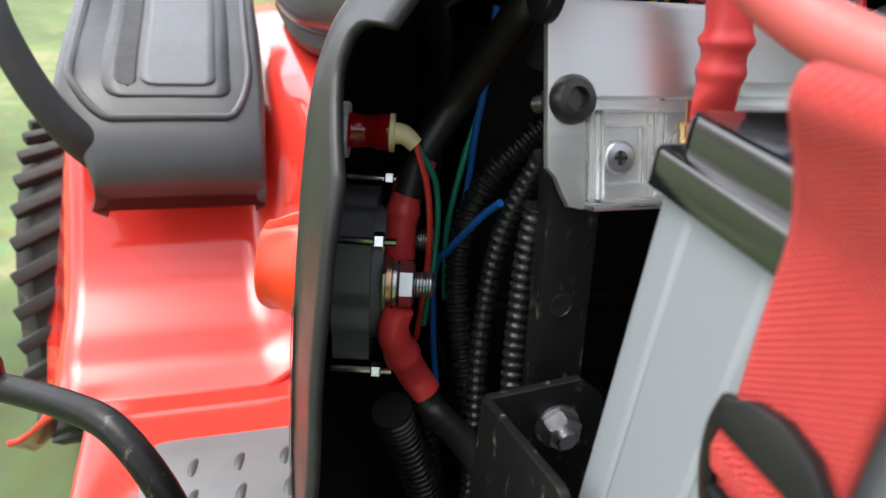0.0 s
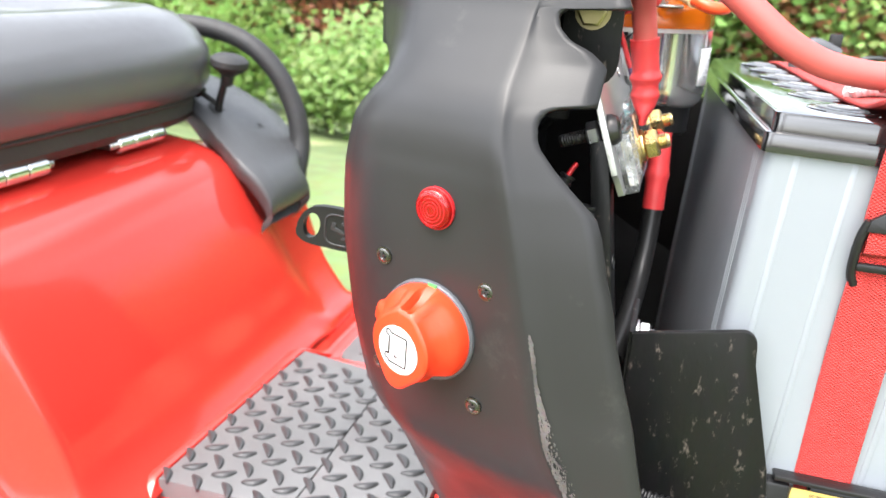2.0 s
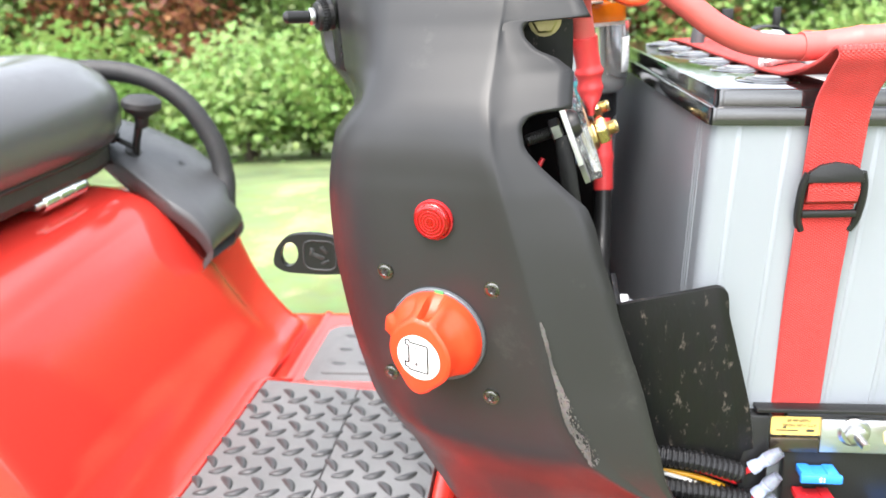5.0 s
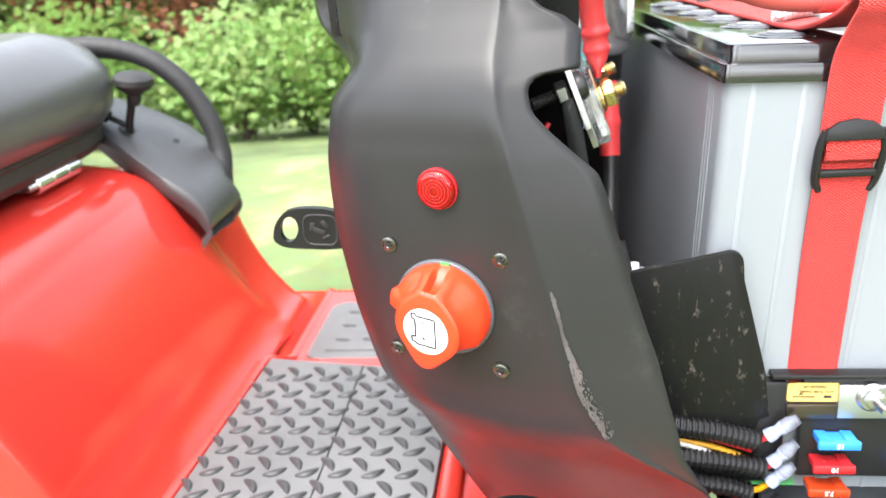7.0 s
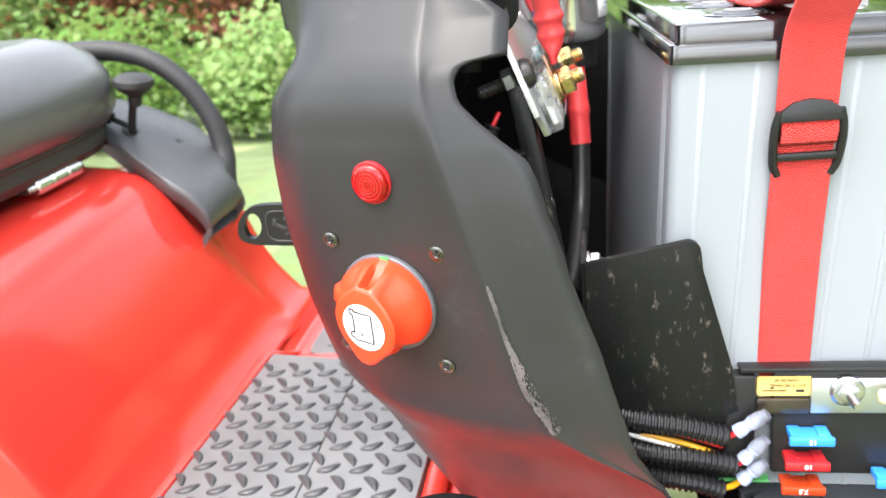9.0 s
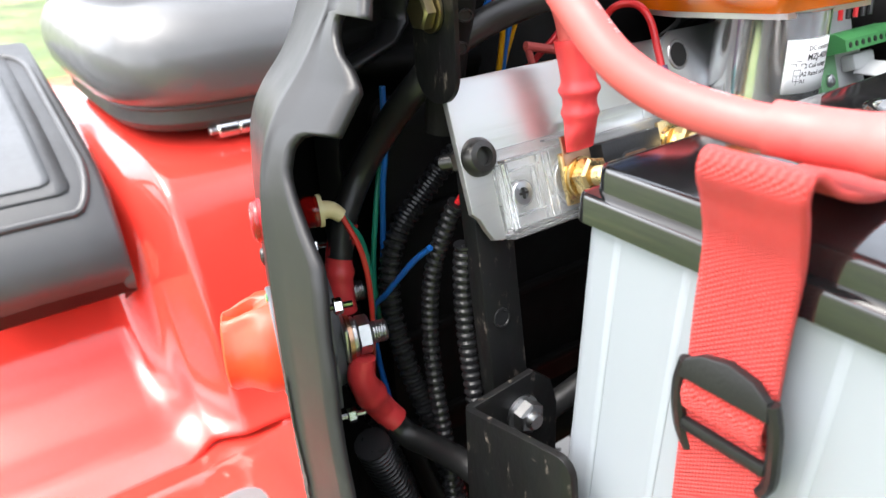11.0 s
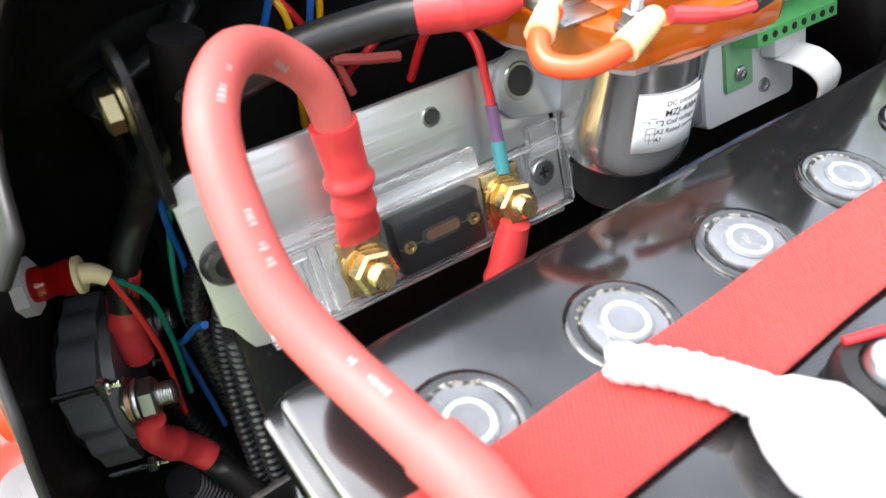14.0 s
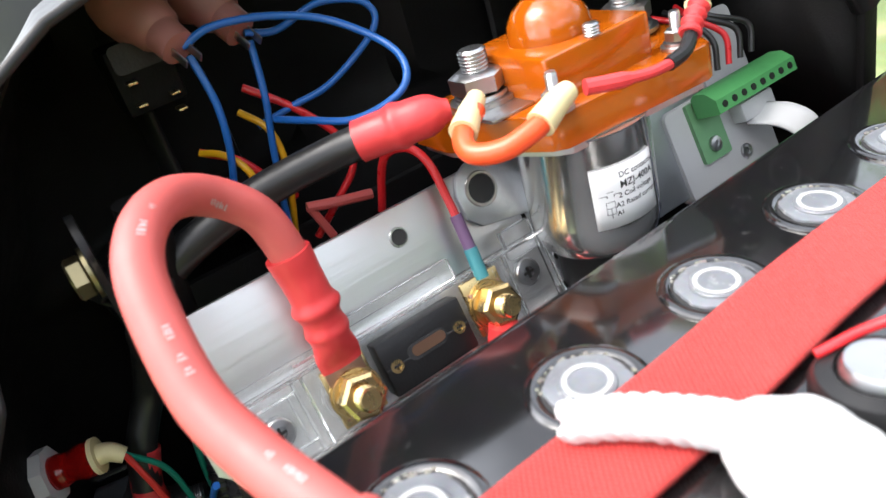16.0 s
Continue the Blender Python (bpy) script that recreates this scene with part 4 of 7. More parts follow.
# ---- battery compartment ----
def build_battery():
    x0, x1, y0, y1, zb, zt = .0452, .2202, .0450, .3750, .575, .814
    t = thing("battery", Matrix.Translation(((x0 + x1) / 2, (y0 + y1) / 2, zb)), "grey lead-acid battery with a dusty black lid", "battery")
    bm = B()
    cx, cy = (x0 + x1) / 2, (y0 + y1) / 2
    w, l = x1 - x0, y1 - y0
    levels = []
    for z, g in ((zb, -.0006), (zt - .06, -.0003), (zt + .004, 0)):
        levels.append([bm.verts.new((x, y, z)) for x, y in rounded(w + 2 * g, l + 2 * g, .006, 5, cx, cy)])
    for a, b in zip(levels, levels[1:]):
        for i in range(len(a)):
            bm.faces.new((a[i], a[(i + 1) % len(a)], b[(i + 1) % len(a)], b[i]))
    bm.faces.new(levels[0])
    bm.faces.new(levels[-1])
    part("case", bm, CASE, t, world=True)
    bm = B()
    rib = B()
    box(rib, (0, 0, 0), (.0012, .0030, zt - zb), .0005)
    me = mesh_of(rib, CASE, "rib")
    bm.free()
    for y in (.0635, .0685, .0735, .350, .355, .360):
        ob = new("rib", me)
        ob.parent = t
        ob.matrix_local = Matrix.Translation((x0 - cx + .00048, y - cy, (zt - zb) / 2))
    for x in (.0585, .0825, .126, .150, .200):
        ob = new("rib", me)
        ob.parent = t
        ob.matrix_local = Matrix.Translation((x - cx, y0 - cy + .00052, (zt - zb) / 2)) @ Matrix.Rotation(radians(90), 4, "Z")
    bm = B()
    prism(bm, rounded(w + .005, l + .005, .004, 5, cx, cy), zt, zt + .009, .0015)
    prism(bm, rounded(w - .001, l - .003, .005, 5, cx, cy), zt + .006, zt + .0175, .0015)
    lid = part("lid", bm, LID, t, "dusty black lid", world=True)
    top = zt + .0175
    for i in range(6):
        y = .0788 + i * .0515
        x = .0801
        bm = B()
        lathe(bm, [(.0165, -.001), (.0160, .0005), (.0150, .0010), (.0132, .0010), (.0122, .0005), (.0120, -.001)], 32, Matrix.Translation((x, y, top)))
        part("well_rim", bm, LID, lid, world=True)
        bm = B()
        lathe(bm, [(0, .0005), (.0120, .0005), (.0120, .0002), (0, .0002)], 28, Matrix.Translation((x, y, top)))
        part("well_floor", bm, INK, lid, world=True)
        bm = B()
        r = .0108
        outline = []
        for k in range(48):
            a = 2 * math.pi * k / 48
            g = r + .0005 * (1 if math.cos(6 * a + i) > .3 else 0)
            outline.append((x + g * math.cos(a), y + g * math.sin(a)))
        prism(bm, outline, top + .0003, top + .0014, .0005)
        lathe(bm, [(.0074, .0012), (.0074, .0018), (.0070, .0021), (0, .0021)], 28, Matrix.Translation((x, y, top)))
        part("cell_cap", bm, CAP, lid, "pale grey screw cap", world=True)
        bm = B()
        lathe(bm, [(.0063, .0020), (.0063, .0024), (.0050, .0024), (.0050, .0020)], 28, Matrix.Translation((x, y, top)))
        part("cap_ring", bm, RING_PALE, lid, "pale ring", world=True)
        bm = B()
        rnd = random.Random(40 + i)
        for k in range(34):
            a = rnd.gauss(2.6, .7)
            q = rnd.uniform(.0108, .0128)
            c = Vector((x + q * math.cos(a), y + q * math.sin(a), top + .0006))
            bmesh.ops.create_icosphere(bm, subdivisions=1, radius=rnd.uniform(.0003, .0009), matrix=Matrix.Translation(c) @ Matrix.Diagonal((1, 1, .5, 1)))
        tagged(part("residue", bm, CAP_RESIDUE, lid, "white crumbly residue", world=True), "white crumbly residue", kind="stuff")
    # it stands slightly askew
    p = Vector((x0, y0, 0))
    p.z = top
    t.matrix_world = Matrix.Translation(p + Vector((-.0012, .0005, -.0025))) @ Matrix.Rotation(radians(3.1), 4, "Z") @ Matrix.Rotation(radians(2.8), 4, "Y") @ Matrix.Rotation(radians(-1.5), 4, "X") @ Matrix.Translation(-p) @ t.matrix_world
    return top


def settle(p):
    """Lets a point that is given over a level lid at .8315 down onto the battery's leaning lid."""
    x, y, z = p
    return Vector((x, y, z - .0025 - .049 * (x - .0445) - .027 * (y - .047)))


def build_strap(top):
    x = .1015
    hw = .0130
    t = thing("battery_strap", Matrix.Translation((x, .03, .64)), "red woven nylon strap over the battery with black slide buckle", "strap")
    path = [(.0990, .0446, .605), (.0992, .0444, .66), (.0995, .0438, .72), (.1003, .0425, .76), (.1008, .0415, .799), (.1018, .0405, .826), (.1040, .0345, .840), (.1055, .0292, .8495), (.1050, .0335, .8530), (.1030, .050, .8445), (.0990, .078, .8362), (.0965, .11, .8345), (.0950, .15, .8345), (.0915, .20, .8345), (.0890, .30, .8345), (.0860, .36, .8340), (.0855, .389, .8270), (.0855, .392, .78)]
    pts = smooth_path([settle(p) if p[2] > .80 else p for p in path], 18)
    bm = B()
    n = 16
    rows = []
    for i, p in enumerate(pts):
        row = []
        for k in range(n + 1):
            u = k / n
            row.append(p + Vector((hw * (2 * u - 1), 0, 0)))
        rows.append(row)
    grid(bm, rows)
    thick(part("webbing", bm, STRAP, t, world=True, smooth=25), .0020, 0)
    bm = B()      # folded return of the webbing through the buckle
    rows = []
    for i, (y, z) in enumerate(((.0400, .7845), (.0378, .782), (.0370, .7775), (.0378, .773), (.0400, .771))):
        rows.append([(x - hw * .92 + 2 * hw * .92 * k / 12, y + .0004 * ((i + k) % 2), z) for k in range(13)])
    grid(bm, rows)
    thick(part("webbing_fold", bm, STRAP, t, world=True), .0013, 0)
    b = part("buckle", buckle_mesh(x, 1), BLACK, t, "black plastic slide buckle", world=True)
    part("buckle_side", buckle_mesh(x, -1), BLACK, b, world=True)
    bm = B()
    box(bm, (x, .0405, .7650), (.0265, .0032, .0042), .0014)
    part("cross_bar", bm, BLACK, b, world=True)
    bm = B()
    prism(bm, [(-.0150, -.003), (.0150, -.003), (.0138, .003), (.0085, .0068), (0, .0085), (-.0085, .0068), (-.0138, .003)], -.0016, .0016, .0010, Matrix.Translation((x, .0375, .7850)) @ Matrix.Rotation(radians(82), 4, "X") @ Matrix.Scale(.90, 4))
    part("thumb_tab", bm, BLACK, b, world=True)


def buckle_mesh(x, s):
    bm = B()
    if s:
        sweep(bm, smooth_path([(x + s * .0115, 0.0430, .7555), (x + s * .0138, 0.0420, .7610), (x + s * .0146, 0.0400, .771), (x + s * .0142, 0.0390, .780), (x + s * .0125, 0.0385, .787)], 6), .0021, 10)
    return bm


PLATE = Matrix.Translation((-.0275, 0, .809)) @ Matrix.Rotation(radians(-19), 4, "Y")   # x out of the plate, z up it


def on_plate(x, y, z):
    return PLATE @ Vector((x, y, z))


def plate_hole(t, x, y, z, r):
    """A dark hole with a bright burred rim on the face of a plate."""
    seat = Matrix.Translation((x, y, z)) @ Matrix.Rotation(radians(90), 4, "Y")
    bm = B()
    lathe(bm, [(0, .0003), (r, .0003), (r, .0001), (0, .0001)], 24, seat)
    hole = part("hole", bm, INK, t, "dark round hole")
    bm = B()
    lathe(bm, [(r, .0001), (r * 1.03, .0007), (r * 1.2, .0007), (r * 1.28, 0)], 28, seat)
    part("rim", bm, ZINC, hole, "bright burred rim")


def build_plate():
    t = thing("mounting_plate", PLATE, "brushed aluminium mounting plate across the compartment", "plate")
    bm = B()
    out = [(.0565, .0325), (.0515, .0305), (.0495, .026), (.0495, -.019), (.0525, -.022), (.0545, -.027), (.057, -.0315), (.061, -.0325), (.1925, -.0305), (.1925, .0325)]
    turn = Matrix(((0, 0, 1, 0), (1, 0, 0, 0), (0, 1, 0, 0), (0, 0, 0, 1)))
    prism(bm, out, -.0015, .0015, .0005, turn)
    part("sheet", bm, ALU, t)
    plate_hole(t, .0015, .142, .0217, .0030)
    bm = B()
    lathe(bm, [(.0078, 0), (.0076, .002), (.006, .0045), (.0038, .005), (.0036, .0022), (0, .0022)], 28, Matrix.Translation((.0016, .0575, .002)) @ Matrix.Rotation(radians(90), 4, "Y"))
    part("socket_screw", bm, OXIDE, t, "black socket-head screw")
    bm = B()
    m = Matrix.Translation((-.0035, .0575, .002)) @ Matrix.Rotation(radians(-90), 4, "Y")
    nut(bm, m, .011, .006)
    part("nut", bm, ZINC, t)
    bm = B()
    thread(bm, m @ Matrix.Translation((0, 0, .004)), .0034, .016)
    part("bolt_end", bm, OXIDE, t)
    g = thing("contactor_plate", PLATE, "dull galvanised steel plate behind the contactor", "plate")
    bm = B()
    out = [(.194, -.026), (.194, .006), (.174, .010), (.1695, .015), (.1690, .025), (.1720, .0315), (.1780, .0345), (.300, .0345), (.300, -.026)]
    prism(bm, out, .0017, .0040, .0006, turn)
    part("sheet", bm, GALV, g)
    plate_hole(g, .0040, .1797, .0232, .0056)
    plate_hole(g, .0040, .1985, -.0150, .0018)


def phillips(bm, m, r):
    """A countersunk cross-head screw, its cross standing out as a dark recess outline."""
    lathe(bm, [(r, -.0006), (r, .0002), (r * .9, .0007), (r * .45, .0010), (r * .40, .0004), (0, .0004)], 20, m)


def build_fuse():
    t = thing("fuse_holder", PLATE, "clear plastic fuse holder with brass studs on the aluminium plate", "fuse holder")
    bm = B()
    zc = -.0158
    box(bm, (.0030, .128, zc), (.0028, .132, .029), .0010)
    part("clear_base", bm, CLEAR, t, "clear moulded base").visible_shadow = False
    walls = [((.0068, y, zc), (.0048, .0012, .026)) for y in (.0625, .0645, .083, .0865, .167, .1735, .1925)]
    walls += [((.0068, .128, zc + .0138), (.0048, .128, .0012)), ((.0068, .128, zc - .0138), (.0048, .128, .0012)), ((.0062, .128, zc + .019), (.0035, .05, .008)), ((.0062, .184, zc + .015), (.0040, .014, .012))]
    walls += [((.0056, .0745, z), (.0030, .017, .0009)) for z in (zc + .0095, zc - .0085)] + [((.0056, .0800, zc), (.0030, .0009, .018)), ((.0080, .0965, zc + .0175), (.0030, .022, .0009)), ((.0036, .105, zc + .0165), (.0016, .085, .0045)), ((.0050, .125, zc - .0160), (.0066, .126, .0018))]
    for at, size in walls:
        bm = B()
        box(bm, at, size, .0004)
        part("clear_wall", bm, CLEAR, t).visible_shadow = False
    for y, z, r0, r1 in ((.0725, -.0163, .0030, .0056), (.1005, -.0170, .0098, .0108), (.1825, -.0144, .0030, .0056)):
        bm = B()
        lathe(bm, [(r0, .0016), (r1, .0016), (r1, .0052), (r0, .0052), (r0, .0016)], 28, Matrix.Translation((0, y, z)) @ Matrix.Rotation(radians(90), 4, "Y"))
        part("clear_boss", bm, CLEAR, t).visible_shadow = False
    for y, z in ((.0725, -.0163), (.1825, -.0144)):
        bm = B()
        phillips(bm, Matrix.Translation((.0050, y, z)) @ Matrix.Rotation(radians(90), 4, "Y"), .0052)
        s = part("screw", bm, ZINC, t)
        bm = B()
        box(bm, (.0060, y, z), (.0006, .0046, .0010))
        box(bm, (.0060, y, z), (.0006, .0010, .0046))
        part("cross", bm, OXIDE, s)
    bm = B()
    box(bm, (.0085, .130, zc), (.0090, .036, .0205), .0010)
    body = part("fuse_body", bm, BLACK, t, "black fuse body with a slot window")
    bm = B()
    box(bm, (.0085, .130, zc), (.0094, .0355, .0008), .0002)
    part("seam", bm, BLACK_SOFT, body)
    turn = Matrix(((0, 0, 1, 0), (1, 0, 0, 0), (0, 1, 0, 0), (0, 0, 0, 1)))
    bm = B()
    prism(bm, rounded(.0165, .0062, .0030), .0129, .0133, 0, Matrix.Translation((0, .130, zc + .001)) @ turn)
    slot = part("slot", bm, BLACK_SOFT, body)
    bm = B()
    prism(bm, rounded(.0140, .0040, .0019), .0133, .0135, 0, Matrix.Translation((0, .1305, zc + .0012)) @ turn)
    part("window", bm, COPPER, body, "copper link behind the slot")
    for y in (.1165, .1435):
        bm = B()
        lathe(bm, [(.0024, 0), (.0024, .0008), (.0014, .0009), (.0013, .0002), (0, .0002)], 16, Matrix.Translation((.0128, y, zc)) @ Matrix.Rotation(radians(90), 4, "Y"))
        part("rivet", bm, BRASS, body)
    for y in (.1005, .1605):
        zs = -.0170 if y < .13 else -.0160
        bm = B()
        box(bm, (.0080, y, zs + .001), (.0020, .017, .022), .0006)
        part("blade", bm, BRASS, t, "brass blade")
        bm = B()
        up = 1 if y < .13 else -1
        box(bm, (.0096, y, zs + up * .0055), (.0013, .0145, .0260), .0005)
        part("cable_lug", bm, COPPER, t, "flat copper cable lug")
        m = Matrix.Translation((.0060, y, zs)) @ Matrix.Rotation(radians(90), 4, "Y")
        bm = B()
        nut(bm, m @ Matrix.Translation((0, 0, -.002)), .0125, .0035)
        part("nut", bm, BRASS, t)
        bm = B()
        lathe(bm, [(.0096, .0030), (.0096, .0042), (.004, .0044)], 24, m)
        lathe(bm, [(.0088, .0044), (.0090, .0052), (.0088, .0060), (.004, .0061)], 24, m)
        part("washer", bm, BRASS, t)
        bm = B()
        nut(bm, m @ Matrix.Translation((0, 0, .0061)) @ Matrix.Rotation(.3, 4, "Z"), .0146, .0072)
        part("nut", bm, BRASS, t)
        bm = B()
        thread(bm, m @ Matrix.Translation((0, 0, .0130)), .0044, .0062)
        part("stud", bm, BRASS, t)


def build_contactor():
    c = Vector((-.006, .211, .7785))
    t = thing("contactor", Matrix.Translation(c), "polished steel contactor with an orange resin head", "contactor")
    bm = B()
    lathe(bm, [(0, 0), (.017, 0), (.0200, .0012), (.0230, .0045), (.0243, .0100), (.0245, .016), (.0245, .049), (.0252, .0500), (0, .0500)], 48, Matrix.Translation((0, 0, .0240)))
    part("can", bm, CAN, t, "polished steel can")
    bm = B()
    lathe(bm, [(0, .006), (.0155, .006), (.0172, .008), (.0176, .026), (0, .026)], 32)
    lathe(bm, [(0, -.03), (.0035, -.03), (.0035, .007), (0, .007)], 16)
    part("lower_cap", bm, BLACK, t)
    h = Matrix.Translation((.003, .005, .074))
    bm = B()
    prism(bm, [(-.043, -.046), (-.025, -.046), (.0125, -.029), (.0165, -.025), (.021, .033), (.014, .040), (-.006, .050), (-.043, .050)], -.0022, .0005, 0, h)
    part("flange", bm, GALV, t)
    bm = B()
    prism(bm, [(-.045, -.048), (-.025, -.048), (-.021, -.0468), (.0135, -.0312), (.0170, -.0270), (.0225, .034), (.0210, .038), (.0150, .042), (-.005, .052), (-.045, .052)], .0005, .0130, .0012, h)
    head = part("base_block", bm, ORANGE_CAST, t, "orange resin block")
    bm = B()
    prism(bm, rounded(.045, .048, .002, 3, -.0125, -.001), .0130, .0285, .0012, h)
    part("upper_block", bm, ORANGE_CAST, t)
    bm = B()
    lathe(bm, [(.0150, 0), (.0150, .002), (.0142, .0065), (.0118, .0105), (.0078, .0136), (.0040, .0148), (0, .0152)], 36, h @ Matrix.Translation((-.012, -.003, .0280)))
    part("dome", bm, ORANGE_CAST, t, "orange resin dome")
    bm = B()
    box(bm, (-.012, -.034, .0136), (.026, .018, .0012), .0004, h)
    part("terminal_plate", bm, ZINC, t)
    for y, z0, tall in ((-.0310, .0143, .0), (.038, .0143, .0)):
        x = -.020 if y < 0 else -.017
        m = h @ Matrix.Translation((x, y, z0))
        bm = B()
        lathe(bm, [(.0118, 0), (.0118, .0016), (.004, .0017)], 28, m)
        lathe(bm, [(.0095, .0017), (.0098, .0026), (.0095, .0035), (.004, .0036)], 28, m)
        part("washer", bm, ZINC, t)
        bm = B()
        nut(bm, m @ Matrix.Translation((0, 0, .0037)), .0178, .0075)
        part("nut", bm, ZINC, t)
        bm = B()
        thread(bm, m @ Matrix.Translation((0, 0, .0110)), .0052, .0078)
        part("stud", bm, ZINC, t)
    for x, y in ((.0138, -.0265), (.0140, .030)):
        m = h @ Matrix.Translation((x, y, .0132))
        bm = B()
        lathe(bm, [(.0058, 0), (.0058, .0012), (.0048, .0014), (.0048, .0024), (.002, .0025)], 20, m)
        part("washer", bm, ZINC, t)
        bm = B()
        nut(bm, m @ Matrix.Translation((0, 0, .0025)), .0072, .0042)
        part("nut", bm, ZINC, t)
        bm = B()
        thread(bm, m @ Matrix.Translation((0, 0, .0066)), .0021, .0062, .0007, 10)
        part("stud", bm, ZINC, t)
    for x, y in ((.008, -.002), (.004, .0)):
        if y == 0:
            continue
        bm = B()
        thread(bm, h @ Matrix.Translation((x, y, .0285)), .0029, .0042, .0010, 12)
        part("set_screw", bm, ZINC, t)
    # paper label bent round the can
    facing = radians(-10)
    bm = B()
    r = .0247
    half = .0130 / r
    rows = [[(r * math.cos(facing + a), r * math.sin(facing + a), z) for a in np.linspace(-half, half, 15)] for z in (.0395, .047, .055, .0625)]
    grid(bm, rows)
    lab = thick(part("label", bm, WHITE_PAPER, t, "white paper label with black print"), .0002, 1.0)
    write(lab, "DC contactor", .0029, r + .0003, facing, .0578, -.0030)
    write(lab, "MZJ-400A", .0037, r + .0003, facing, .0538, -.0030)
    write(lab, "2 Coil voltage", .0027, r + .0003, facing, .0504, -.0040)
    write(lab, "A2 Rated current", .0027, r + .0003, facing, .0470, -.0055)
    write(lab, "A1", .0024, r + .0003, facing, .0440, -.0055)
    bm = B()
    for a, b, z0, z1 in ((-.0165, -.0125, .0437, .0440), (-.0125, -.0120, .0425, .0440), (-.0085, -.0080, .0425, .0440), (-.0080, -.0050, .0437, .0440), (-.0122, -.0083, .0454, .0457),
                         (-.0135, -.0132, .0325, .0400), (-.0085, -.0082, .0325, .0400), (-.0135, -.0082, .0398, .0401), (-.0135, -.0082, .0362, .0365), (-.0135, -.0082, .0325, .0328), (-.0110, -.0107, .0300, .0365)):
        q = [((r + .0004) * math.cos(facing + (.62 * s - .0005) / r), (r + .0004) * math.sin(facing + (.62 * s - .0005) / r), .0235 + .66 * z) for s, z in ((a, z0), (b, z0), (b, z1), (a, z1))]
        bm.faces.new([bm.verts.new(p) for p in q])
    part("diagram", bm, INK, lab, smooth=0)


def text_mesh(words, size):
    cu = bpy.data.curves.new("words", "FONT")
    cu.body, cu.size, cu.resolution_u = words, size, 2
    cu.offset = size * .018
    ob = bpy.data.objects.new("words", cu)
    scene.collection.objects.link(ob)
    dg = bpy.context.evaluated_depsgraph_get()
    me = bpy.data.meshes.new_from_object(ob.evaluated_get(dg))
    bpy.data.objects.remove(ob)
    bm = B()
    bm.from_mesh(me)
    bpy.data.meshes.remove(me)
    return bm


def write(parent, words, size, r, facing, z, start):
    """Words bent round an upright cylinder."""
    bm = text_mesh(words, size)
    for v in bm.verts:
        a = facing + (start + v.co.x) / r
        v.co = Vector((r * math.cos(a), r * math.sin(a), z + v.co.y))
    part("print", bm, INK, parent, smooth=0)


TOP = build_battery()
build_strap(TOP)
build_plate()
build_fuse()
build_contactor()


# ---- switch, lamp and key on the tower ----
PN = Vector((-.281, -.959, -.012)).normalized()      # out of the tower's right side
PX = Vector((.960, -.280, -.05))
PX = (PX - PN * PX.dot(PN)).normalized()
PY = PN.cross(PX).normalized()
SWITCH = Matrix.Translation((-.0935, -.0065, .7215)) @ Matrix(((PX.x, PY.x, PN.x, 0), (PX.y, PY.y, PN.y, 0), (PX.z, PY.z, PN.z, 0), (0, 0, 0, 1))) @ Matrix.Scale(.94, 4)


